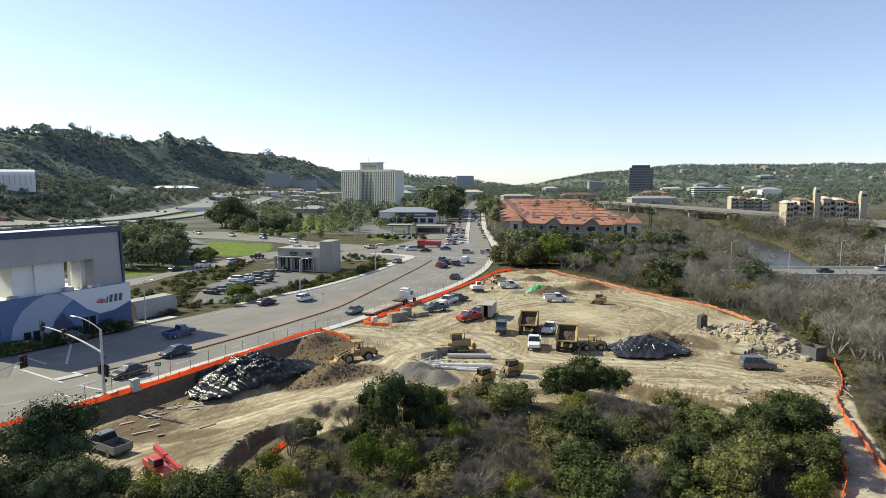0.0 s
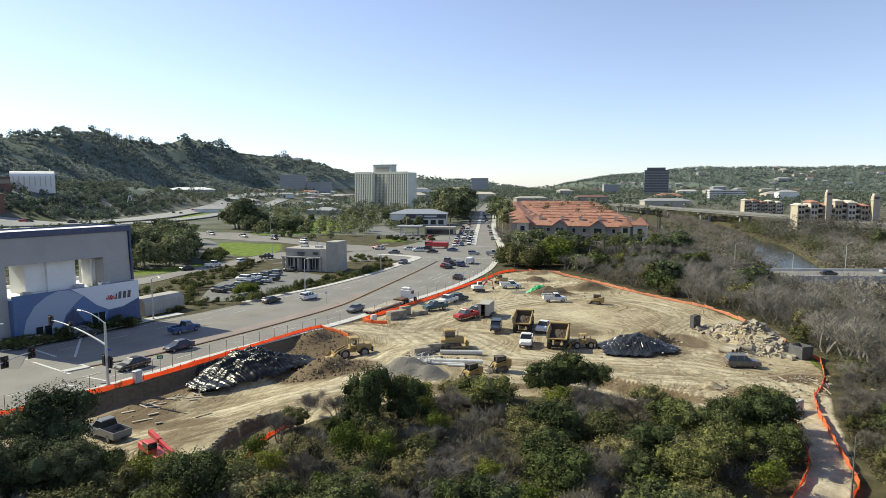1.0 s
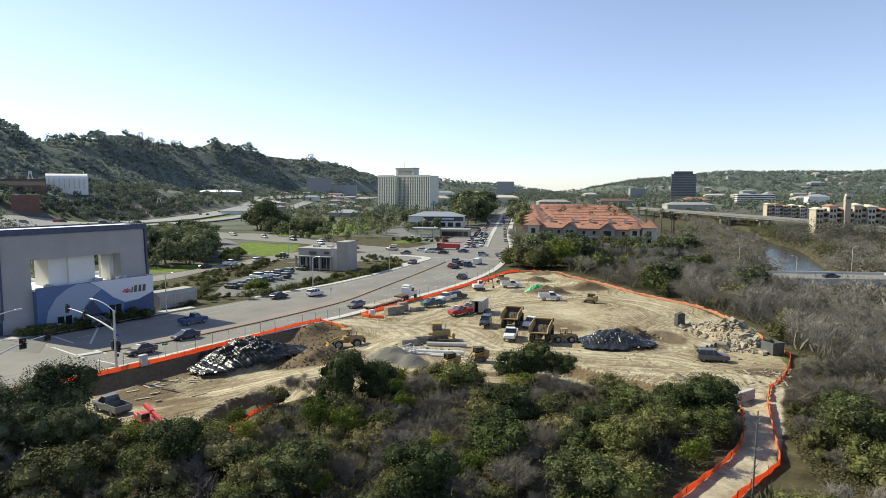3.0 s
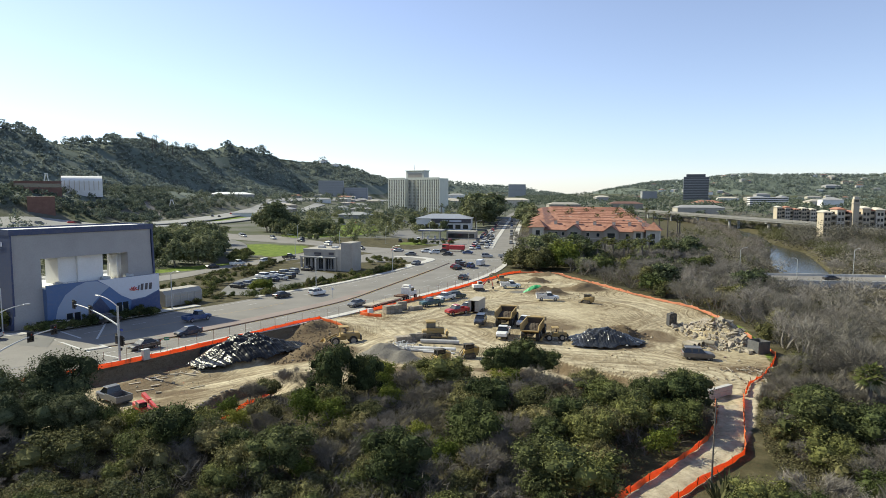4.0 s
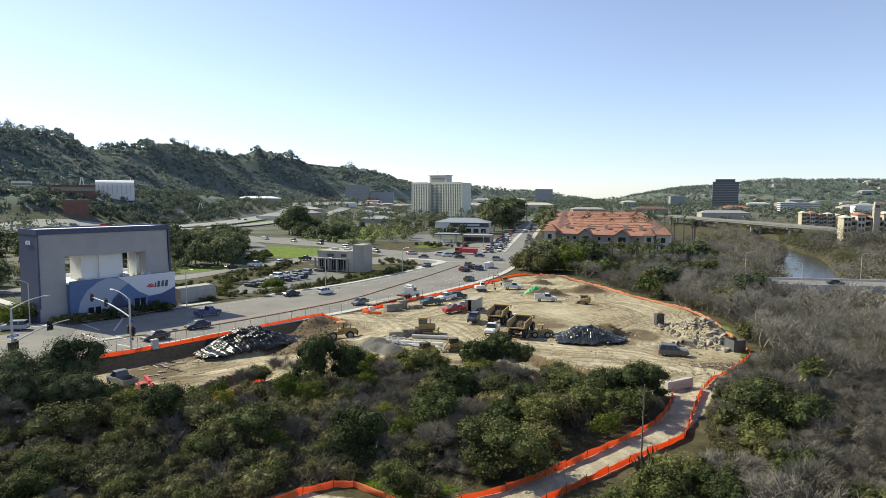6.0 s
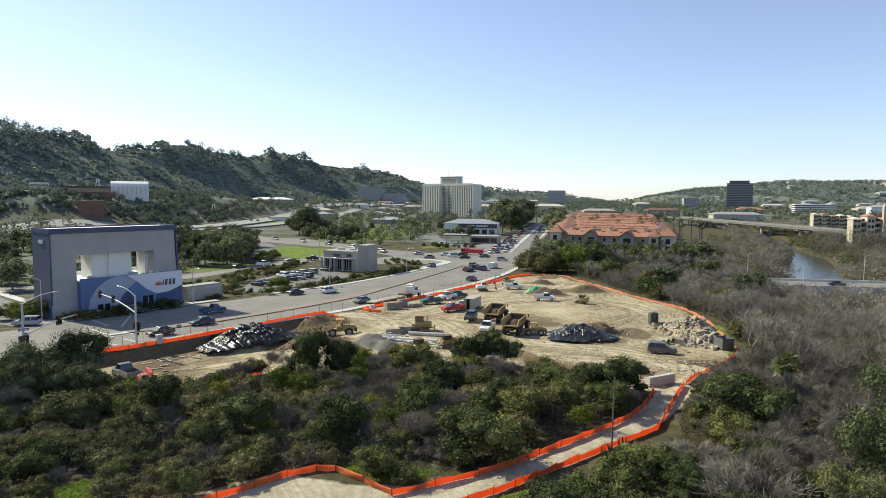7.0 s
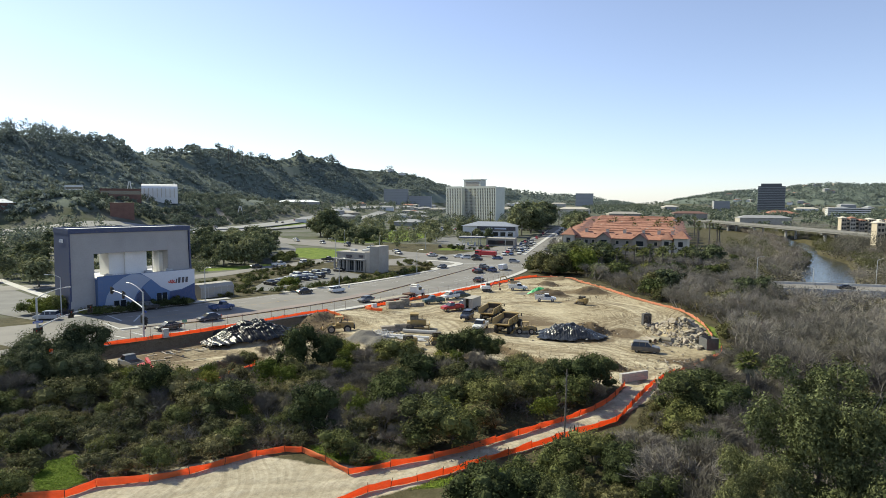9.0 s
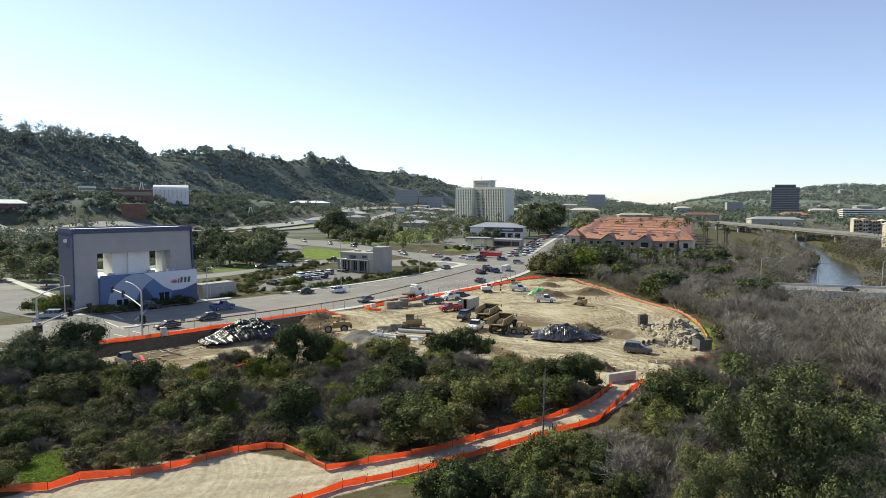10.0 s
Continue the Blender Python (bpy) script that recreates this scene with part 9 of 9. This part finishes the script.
def spots_in(n, poly, lo, hi, wide=0.45, keep=None):
    xs, ys = [p[0] for p in poly], [p[1] for p in poly]
    out = []
    while len(out) < n:
        x, y = crnd.uniform(min(xs), max(xs)), crnd.uniform(min(ys), max(ys))
        if inside(np.array([x]), np.array([y]), poly)[0] and (keep is None or keep(x, y)):
            h = crnd.uniform(lo, hi)
            out.append((x, y, h, h * wide * crnd.uniform(0.8, 1.3)))
    return out


# far foliage: aerial haze put into the leaf colours, paler and bluer
M["far_leaf"] = leafy("hazed_far_leaves", (0.085, 0.102, 0.075), (0.19, 0.215, 0.155), 0.1, 0.25)
M["hazed_chaparral"] = leafy("hillside_scrub", (0.14, 0.165, 0.14), (0.27, 0.305, 0.265), 0.1, 0.25)
town = spots_in(620, [(-560, 560), (-300, 330), (-200, 300), (-140, 420), (-20, 640), (40, 700), (60, 1500), (-300, 1700), (-420, 1000)], 6, 13, 0.45, lambda x, y: land_at(x, y, False) < 14 and abs(x + 250) > 40 and not (y < 540 and x < -0.37 * y and x > -0.56 * y))
thicket("town_trees", "scattered dark green trees among far town buildings", town, 64, 1.15, M["far_leaf"])
left = spots_in(210, [(-460, 190), (-330, 300), (-260, 330), (-180, 240), (-230, 150), (-400, 120)], 6, 12, 0.45)
thicket("freeway_trees", "dark green trees beside the freeway", left, 110, 0.85, M["far_leaf"])
crest = []
for (ax, ay, ah), (bx, by, bh) in zip(SOUTH_RIDGE, SOUTH_RIDGE[1:]):
    n = int(math.dist((ax, ay), (bx, by)) / (4.5 if ay < 1900 else 16))
    for k in range(n):
        t = crnd.random()
        h = crnd.choice((3, 3, 4, 4, 5, 5, 6, 7, 8, 10, 14)) * crnd.uniform(0.8, 1.2) * (1.0 if ay < 1900 else 1.3)
        crest.append((ax + (bx - ax) * t + crnd.gauss(8, 14), ay + (by - ay) * t, h, h * crnd.uniform(0.5, 0.72)))
for k in range(34):
    crest.append((-618 + crnd.gauss(0, 14), crnd.uniform(420, 690), crnd.uniform(13, 24), crnd.uniform(5, 8)))
for k in range(12):
    crest.append((-560 + crnd.gauss(0, 25), 330 + crnd.uniform(-60, 60), crnd.uniform(13, 18), crnd.uniform(6, 9)))
thicket("ridge_trees", "haze-paled trees along the crest of the hills", crest, 190, 1.2, M["hazed_chaparral"])
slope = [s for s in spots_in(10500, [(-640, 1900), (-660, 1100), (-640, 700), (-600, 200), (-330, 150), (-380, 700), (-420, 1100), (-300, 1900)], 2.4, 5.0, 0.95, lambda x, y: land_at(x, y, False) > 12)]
thicket("hillside_scrub", "haze-paled scrub covering the steep hillside", slope, 22, 1.75, M["hazed_chaparral"], "scrub")
north = spots_in(3600, [(520, 2800), (640, 2400), (1000, 2150), (1900, 2000), (2400, 1900), (2400, 2400), (1000, 2650)], 8, 15, 0.6)
north += spots_in(420, [(440, 3120), (640, 2760), (640, 2350), (480, 2650), (380, 2950)], 8, 14, 0.6)
north += spots_in(800, [(430, 2500), (640, 2080), (900, 1850), (1500, 1700), (1900, 1950), (1000, 2250), (640, 2480)], 7, 12, 0.65)
thicket("north_hill_trees", "haze-paled trees over the far northern hill", north, 22, 2.6, M["hazed_chaparral"])
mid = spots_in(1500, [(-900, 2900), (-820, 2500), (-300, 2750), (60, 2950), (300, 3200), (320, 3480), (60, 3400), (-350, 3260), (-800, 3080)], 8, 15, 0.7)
thicket("far_ridge_trees", "hazy trees covering the far central ridge", mid, 18, 3.2, M["hazed_chaparral"])
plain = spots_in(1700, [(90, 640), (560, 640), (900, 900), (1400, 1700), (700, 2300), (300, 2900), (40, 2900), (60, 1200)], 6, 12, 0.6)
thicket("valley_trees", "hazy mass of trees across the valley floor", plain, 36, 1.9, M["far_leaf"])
wood_green = spots_in(420, [(84, 60), (200, 60), (330, 200), (330, 420), (120, 420), (84, 250)], 3.0, 6.0, 0.6, lambda x, y: along(np.array([x]), np.array([y]), RIVER)[0][0] > 8 and not 172 < y < 199)
thicket("wood_evergreens", "olive and dark green bushes among the bare river trees", wood_green, 190, 0.26, M["leaf_grey"])
yards = spots_in(170, [(-130, 300), (-95, 270), (-60, 300), (-30, 400), (-20, 640), (-160, 640), (-230, 420), (-170, 330)], 3.5, 9, 0.5, lambda x, y: not (-130 < x < -40 and 430 < y < 540) and x > -0.34 * y)
thicket("town_trees", "dark green trees and hedges between the streets", yards, 130, 0.65, M["leaf_hazed"])
foot = spots_in(420, [(-640, 300), (-520, 430), (-330, 430), (-262, 520), (-270, 800), (-420, 940), (-480, 620), (-600, 380)], 4, 8, 0.5, lambda x, y: land_at(x, y, False) < 42 and along(np.array([x]), np.array([y]), FREEWAY)[0][0] > 24)
thicket("foothill_trees", "dark green trees at the foot of the hills", foot, 70, 1.0, M["far_leaf"])
tall = spots_in(240, [(140, 296), (330, 245), (330, 338), (160, 338)], 9.0, 14.0, 0.36)
thicket("tall_willows", "olive-grey trees before the pale apartments", tall, 240, 0.34, M["leaf_dry"])
bench = spots_in(620, [(-258, 372), (-300, 352), (-400, 348), (-440, 470), (-300, 620), (-236, 540)], 3, 6.5, 0.6, lambda x, y: not (-345 < x < -312 and 445 < y < 490) and along(np.array([x]), np.array([y]), FREEWAY)[0][0] > 24)
thicket("bench_trees", "dark green trees among the shops below the hill", bench, 120, 0.7, M["far_leaf"])
verge = spots_in(85, [(-62, 121), (-56, 122), (-58.5, 136), (-65, 158), (-64.5, 178), (-70, 196), (-77, 172), (-78, 142), (-68, 127)], 0.6, 1.5, 0.8)
thicket("verge_hedges", "green shrubs on the verge beside the hall", verge, 220, 0.17, M["leaf_green"], "hedge")
under = spots_in(130, [(-150, 152), (-145, 122), (-120, 140), (-104, 152), (-95, 172), (-88, 204), (-104, 250), (-150, 290), (-160, 200)], 2.0, 4.5, 0.65)
thicket("understory", "dark green bushes under the trees behind the hall", under, 180, 0.3, M["leaf_hazed"], "hedge")
rows = []
for off, lo in ((3.2, 0.9), (5.6, 1.3)):
    q = resample(shifted(FAR_KERB, -off)[6:11], 1.1)
    rows += [(p[0] + crnd.gauss(0, 0.25), p[1] + crnd.gauss(0, 0.25), lo * crnd.uniform(0.7, 1.25), crnd.uniform(0.55, 0.9)) for p in q if crnd.random() < 0.85]
thicket("clipped_hedges", "low clipped green hedges beside the avenue", rows, 130, 0.12, M["leaf_lime"], "hedge")
banks = []
for (ax, ay, aw), (bx, by, bw) in zip(RIVER[3:], RIVER[4:]):
    n = int(math.dist((ax, ay), (bx, by)) / 1.6)
    for k in range(n):
        t, h = crnd.random(), crnd.uniform(3.5, 7.0)
        banks.append((ax + (bx - ax) * t - aw * 0.8 - crnd.uniform(4.5, 13), ay + (by - ay) * t + crnd.uniform(-3, 3), h * 0.8, h * crnd.uniform(0.3, 0.45)))
        banks.append((ax + (bx - ax) * t + aw * 0.8 + crnd.uniform(3.5, 20), ay + (by - ay) * t + crnd.uniform(-3, 3), h * 0.75, h * crnd.uniform(0.3, 0.5)))
thicket("bank_willows", "olive-grey willows crowding the river bank", banks[::2], 200, 0.26, M["leaf_dry"])
thicket("bank_bushes", "olive-green bushes along the river bank", banks[1::2], 200, 0.24, M["leaf_grey"])
# palms on the crest
for x, y in ((-596, 1040), (-600, 1055), (-590, 1072), (-604, 1085), (-588, 1020), (-596, 1100)):
    palm(x, y, crnd.uniform(17, 23), 3.0, 9, False)


# ---- far houses ----
def far_house(x, y, w, d, h, wall, roof, turn):
    b = thing("far_house", "small pale far building among trees", "building", Matrix.Translation((x, y, land_at(x, y, False) - 1)) @ Matrix.Rotation(turn, 4, "Z"), "far houses")
    part("wall", Geo().box(-w / 2, -d / 2, 0, w / 2, d / 2, h + 1), wall, b)
    part("roof", hip_roof(Geo(), -w / 2, -d / 2, w / 2, d / 2, h + 1, 0.18 * d, 0.6), roof, b)


WALLS = [M["white_wall"], M["cream"], M["beige_wall"], M["tan_wall"], M["grey_wall"]]
ROOFS = [M["grey_wall"], M["grey_wall"], M["beige_wall"], M["brick_red"], M["haze_wall"], M["tile"], M["cream"]]
for k in range(70):      # hill houses to the north
    t = crnd.random()
    x, y = 560 + 1500 * t, 2480 + crnd.gauss(-60, 130) - 120 * t
    far_house(x, y, crnd.uniform(12, 26), crnd.uniform(9, 14), crnd.uniform(5, 9), crnd.choice(WALLS), crnd.choice(ROOFS), crnd.uniform(-0.4, 0.4))
for k in range(28):      # the valley floor
    y = crnd.uniform(700, 2600)
    x = crnd.uniform(-0.10, 0.50) * y
    far_house(x, y, crnd.uniform(18, 55), crnd.uniform(14, 30), crnd.uniform(5, 13), crnd.choice(WALLS), crnd.choice(ROOFS), crnd.uniform(-0.3, 0.3))
for k in range(24):       # town at the foot of the hills
    y = crnd.uniform(520, 1500)
    x = -0.16 * y - crnd.uniform(30, 200)
    if land_at(x, y, False) < 12:
        far_house(x, y, crnd.uniform(14, 30), crnd.uniform(10, 16), crnd.uniform(3, 6), crnd.choice(WALLS), crnd.choice(ROOFS[:3] + ROOFS[4:6]), crnd.uniform(-0.3, 0.3))
for k in range(8):        # houses on the southern crest
    a, b2 = SOUTH_RIDGE[4], SOUTH_RIDGE[6]
    t = crnd.random()
    far_house(a[0] + (b2[0] - a[0]) * t + 4, a[1] + (b2[1] - a[1]) * t, 16, 10, 5, M["white_wall"], M["grey_wall"], 0.8)


def white_hall():
    """The arched white hall at the foot of the hill, with red-brown shops before it."""
    b = thing("vaulted_hall", "white ribbed vaulted hall at the foot of the hill", "building", plan_pose(-346, 470, 22.6, 16.2) @ Matrix.Diagonal((0.66, 0.85, 0.76, 1)))
    n = 10
    prof = [(-12 * math.cos(math.pi * k / n), 9 + 6.5 * math.sin(math.pi * k / n)) for k in range(n + 1)]
    g = Geo()
    for y in (0, 44):
        g.v += [(y, -12, -7), *[(y, a, c) for a, c in prof], (y, 12, -7)]
    m = n + 3
    g.f = [tuple(range(m)), tuple(range(2 * m - 1, m - 1, -1))] + [(i, i + m, (i + 1) % m + m, (i + 1) % m) for i in range(m)]
    part("vault", g, M["white_wall"], b)
    for k in range(8):
        part("rib", Geo().box(3 + 5.2 * k, -12.6, 0, 3.9 + 5.2 * k, -12.0, 10.5), M["cream"], b)
    part("end_wall", Geo().box(44.05, -9, 0, 44.4, 9, 12), M["grey_wall"], b)
    part("spirelet", Geo().tube((40, 0, 15), (40, 0, 19), 0.6, 0.1, 6), M["white_wall"], b)


white_hall()
block("shop_row", "red-brown flat shop row before the hill", -346, 420, 21.7, 17, 30, 14, 6.4, M["brick_red"], 1, None, True, 0)
block("shop_row", "dark red-brown shop with flat roof", -307, 384, 11.3, 8.8, 16, 12, 9.0, M["brick_red"], 0)
block("low_office", "low pale office at the hill foot", -406, 449, 9.4, 8.5, 14, 12, 13, M["white_wall"], 3, None, True, 0)
block("low_shed", "long low brown shed at the hill foot", -410, 347, 14, 14, 40, 14, 4.5, M["brick_red"], 0, M["white_roof"])
block("low_shed", "long low grey shed among parked cars", -385, 800, 1, 0.4, 60, 25, 7, M["grey_wall"], 0, M["white_roof"])
for x, y, h in ((-379, 496, 14), (-294, 545, 9)):
    s = thing("a_frame_mast", "white A-shaped mast above the shops", "mast", plan_pose(x, y, 1, 0.3), "masts")
    part("leg", Geo().tube((-3, 0, 0), (-0.6, 0, h), 0.5, 0.4, 6), M["white_wall"], s)
    part("leg", Geo().tube((3, 0, 0), (0.6, 0, h), 0.5, 0.4, 6), M["white_wall"], s)
    part("cap", Geo().box(-1.2, -0.5, h - 0.6, 1.2, 0.5, h + 0.2), M["white_wall"], s)


M["sand_wall"] = surface("sand_render", (0.40, 0.34, 0.25), (0.50, 0.43, 0.33), 0.2, 14, 0.85, bump=0.1)


def apartment_row(x, y, ux, uy, n, high, towers, label):
    """Pale apartments: projecting bays between deep shaded balcony recesses, low tiled roofs and slim towers."""
    b = thing("apartment_row", label, "building", plan_pose(x, y, ux, uy, 0))
    rnd = random.Random(n)
    floors = int(high / 3.1)
    for k in range(n):
        z, d = high + rnd.choice((-1.4, -0.5, 0.3, 1.0)), rnd.choice((0.0, 0.8, 1.8))
        x0 = k * 6.2
        bay = part("bay", Geo().box(x0, d, 0, x0 + 3.7, 14, z, None, 0.1), (M["sand_wall"], M["cream"], M["tan_wall"])[k % 3], b)
        part("bay_roof", hip_roof(Geo(), x0, d, x0 + 3.7, 14, z, 1.1, 0.5), M["tile"] if k % 4 in (1, 2) else M["cream"], bay)
        part("link", Geo().box(x0 + 3.7, 3.6, 0, x0 + 6.2, 13, z - 1.2), M["tan_wall"], b)
        part("link_roof", hip_roof(Geo(), x0 + 3.7, 3.2, x0 + 6.2, 13, z - 1.2, 0.8, 0.2), M["tile"], b)
        for f in range(floors):
            zz = 0.9 + f * 3.1
            part("window", Geo().box(x0 + 0.5, d - 0.06, zz + 0.3, x0 + 1.6, d - 0.01, zz + 1.9).box(x0 + 2.1, d - 0.06, zz + 0.3, x0 + 3.2, d - 0.01, zz + 1.9), M["dark_glass"], bay)
            part("balcony", Geo().box(x0 + 3.72, d + 0.3, zz - 0.2, x0 + 6.18, 3.6, zz).box(x0 + 3.72, d + 0.3, zz, x0 + 6.18, d + 0.42, zz + 0.9), M["sand_wall"], bay)
            part("balcony_door", Geo().box(x0 + 4.0, 3.52, zz + 0.02, x0 + 5.9, 3.58, zz + 2.2), M["dark_glass"], bay)
    for tx, tw, th in towers:
        t = part("stair_tower", Geo().box(tx, -2.2, 0, tx + tw, 1.2, th, None, 0.1), M["sand_wall"], b)
        part("tower_cap", Geo().box(tx - 0.3, -2.5, th - 2.4, tx + tw + 0.3, 1.5, th - 2.0).box(tx + 0.3, -1.9, th, tx + tw - 0.3, 0.9, th + 1.2, None, 0.1), M["cream"], t)
        part("tower_opening", Geo().box(tx + 0.5, -2.26, th - 1.8, tx + tw - 0.5, -2.21, th - 0.4), M["dark_glass"], t)


apartment_row(185.5, 352, 1, -0.2, 6, 16.5, ((13.0, 2.8, 22.5), (35.5, 3.2, 20.5)), "pale apartments with balconies and slim towers above the wood")
apartment_row(238, 540, 1, -0.15, 5, 13.0, (), "pale apartments beyond the bridge")


M["bridge_grey"] = surface("weathered_bridge_concrete", (0.15, 0.148, 0.142), (0.22, 0.216, 0.205), 0.2, 10, 0.9)
# ---- the bridge and the river road ----
def bridge():
    b = thing("road_bridge", "pale concrete road bridge over the river", "bridge")
    a, c = np.array((148.0, 640.0)), np.array((205.0, 365.0))
    d = (c - a) / np.linalg.norm(c - a)
    m = Matrix.Translation((*a, 0)) @ Matrix.Rotation(math.atan2(d[1], d[0]), 4, "Z")
    L = float(np.linalg.norm(c - a))
    part("deck", Geo().box(0, -7, 6.1, L, 7, 7.0, m), M["bridge_grey"], b)
    part("carriageway", Geo().box(0, -6.8, 7.0, L + 60, 6.8, 7.05, m), M["asphalt"], b)
    for y in (-7.2, 6.9):
        part("parapet", Geo().box(0, y, 7.0, L, y + 0.3, 7.7, m), M["bridge_grey"], b)
    for k in range(6):
        x = 25 + k * (L - 45) / 5
        part("pier", Geo().tube(m @ Vector((x, -3.5, -3)), m @ Vector((x, -3.5, 5.6)), 0.9, n=10), M["concrete"], b)
        part("pier", Geo().tube(m @ Vector((x, 3.5, -3)), m @ Vector((x, 3.5, 5.6)), 0.9, n=10), M["concrete"], b)
        part("pier_cap", Geo().box(x - 0.9, -6, 4.9, x + 0.9, 6, 5.6, m), M["concrete"], b)
    part("approach", Geo().box(L, -7, 4.6, L + 60, 7, 6.9, m), M["bridge_grey"], b)


bridge()
s = thing("river_road", "pale low road slab crossing the river wood", "road")
part("slab", Geo().box(82, 177, -1.2, 330, 193, 0.3), M["concrete"], s)
part("carriageway", Geo().box(82, 178, 0.3, 330, 192, 0.36), M["asphalt"], s)
for y in (177.0, 192.6):
    part("parapet", Geo().box(82, y, 0.3, 330, y + 0.4, 1.0), M["concrete"], s)
for k in range(9):
    part("pier", Geo().tube((88 + k * 9, 182, -4), (88 + k * 9, 182, -1.2), 0.6, n=8), M["concrete"], s)

# ---- traffic ----
for kind, colour, x, y, h in (("sedan", "grey", -19.6, 125.4, 246), ("sedan", "black", -40.2, 135.2, 62), ("suv", "white", -33.0, 140.2, 62), ("sedan", "black", -2.6, 196, 70), ("sedan", "navy", -41.2, 92, 240), ("sedan", "black", -42.6, 81.0, 243), ("pickup", "blue", -46.0, 104.5, 60), ("suv", "black", -61.5, 100.5, 58), ("suv", "silver", -72, 84, 200),
                              ("sedan", "red", -3.6, 198.4, 72), ("suv", "black", -1.0, 204, 72), ("van", "white", 4.6, 208.5, 74), ("suv", "blue", 1.6, 201.0, 72), ("sedan", "grey", -18, 207, 250), ("sedan", "black", 1.0, 173, 68), ("suv", "grey", -3, 210.5, 74),
                              ("sedan", "grey", -24.6, 238, 190), ("sedan", "black", -10, 240, 175), ("suv", "white", -16, 246, 190), ("sedan", "blue", -2.4, 247, 172), ("sedan", "silver", -32, 252, 165), ("suv", "silver", 6, 234.5, 5), ("pickup", "silver", 13, 234, 3), ("sedan", "white", -20, 251, 185), ("sedan", "black", -13, 252.5, 175)):
    road_car(kind, colour, x, y, h)
COL = ("white", "white", "silver", "silver", "grey", "black", "black", "blue", "red", "tan")
for k in range(34):       # queue in the street that leads away
    lane, row = k % 3, k // 3
    if crnd.random() < 0.25:
        continue
    y = 268 + row * 9.5 + lane * 3.1 + crnd.uniform(-3, 3)
    x = -2.0 + lane * 3.1 + 0.022 * (y - 268) * 1.4
    road_car(crnd.choice(("sedan", "suv", "sedan", "pickup")), crnd.choice(COL), x, y, 267, True)
for k in range(10):       # parked along its right side
    road_car(crnd.choice(("sedan", "suv")), crnd.choice(COL), 15.8 + k * 0.32, 300 + k * 30 + crnd.uniform(-3, 3), 87, True)
for k in range(8):
    road_car(crnd.choice(("sedan", "suv")), crnd.choice(COL), 4.4 + k * 0.4, 380 + k * 17 + crnd.uniform(-3, 3), 267, True)
p = resample(((-150, 337), (-115, 316), (-85, 296), (-57, 268), (-36, 252)), 12)
for k, q in enumerate(p):
    road_car(crnd.choice(("sedan", "suv")), crnd.choice(COL), q[0] + (2.5 if k % 2 else -3.5), q[1] + (2.5 if k % 2 else -1), 140 if k % 2 else 320, True)
for q in ((-85, 188), (-80, 196), (-74, 206), (-70, 219), (-60, 232)):
    road_car(crnd.choice(("sedan", "suv", "pickup")), crnd.choice(("black", "grey", "white")), q[0] + 2, q[1], 62, True)
for k, (x, y) in enumerate(((-57.4, 148.8), (-56.2, 152.0), (-55.0, 155.2), (-53.8, 158.4), (-52.6, 161.6), (-51.4, 164.8), (-50.2, 168.0), (-58.0, 167.5), (-56.4, 171.2), (-54.6, 174.8), (-52.6, 178.4), (-50.4, 185.8))):      # the bank's car park
    lot_car(crnd.choice(("sedan", "suv")), ("black", "grey", "black", "black", "navy", "silver", "black", "white", "white", "black", "grey", "black")[k], x, y, 156, True)
for k in range(50):       # the big car park before the tower
    row, i = divmod(k, 10)
    if crnd.random() < 0.9:
        lot_car(crnd.choice(("sedan", "suv")), crnd.choice(COL), -112 + i * 5.6 + crnd.uniform(-1, 1) + row * 2, 446 + row * 13 + crnd.uniform(-1, 1), crnd.choice((80, 260)), True)
for k in range(7):
    lot_car(crnd.choice(("sedan", "suv")), crnd.choice(COL), -40 + k * 4.2, 304 + (k % 3) * 3.0, 100, True)
for k in range(22):       # freeway traffic
    q = resample(((-480, 318), (-345, 340), (-270, 385), (-240, 450), (-252, 560), (-272, 700), (-300, 820)), 16)
    i = crnd.randrange(len(q) - 1)
    h = math.degrees(math.atan2(q[i + 1][1] - q[i][1], q[i + 1][0] - q[i][0]))
    x, y = q[i][0] + crnd.choice((-8, -4.5, 4.5, 8)), q[i][1] + crnd.uniform(-4, 4)
    car(crnd.choice(("sedan", "suv", "van")), crnd.choice(COL), x, y, h, "car driving on the pale freeway", "cars on the freeway", land_at(x, y, False) + 1.25, True)
road = ((108, 182.5, "black"), (128, 187.5, "silver"), (150, 182, "grey"))
for x, y, c in road:
    car("sedan", c, x, y, 0, f"{c} saloon car on the river road", "cars on the road", 0.38, True)
# the fire engine waiting at the crossing
f = thing("fire_engine", "long red fire engine at the crossing", "truck", Matrix.Translation((-8.5, 258.5, 0.1)) @ Matrix.Rotation(radians(170), 4, "Z"))
part("body", Geo().box(-4.2, -1.2, 0.7, 2.6, 1.2, 2.5, None, 0.1), M["machine_red"], f)
c = part("cab", Geo().box(2.6, -1.2, 0.6, 5.4, 1.2, 2.8, None, 0.15), M["machine_red"], f)
part("window_band", Geo().box(3.6, -1.23, 1.7, 5.43, 1.23, 2.5), M["glass"], c)
part("ladder", Geo().box(-5.2, -0.4, 2.95, 4.5, -0.3, 3.15).box(-5.2, 0.3, 2.95, 4.5, 0.4, 3.15), M["rim"], f)
part("stripe", Geo().box(-5.5, -1.22, 1.3, 2.6, -1.205, 1.5), M["white_panel"], f)
wheels(f, (-3.4, 3.4), 2.0, 0.5, 0.35)
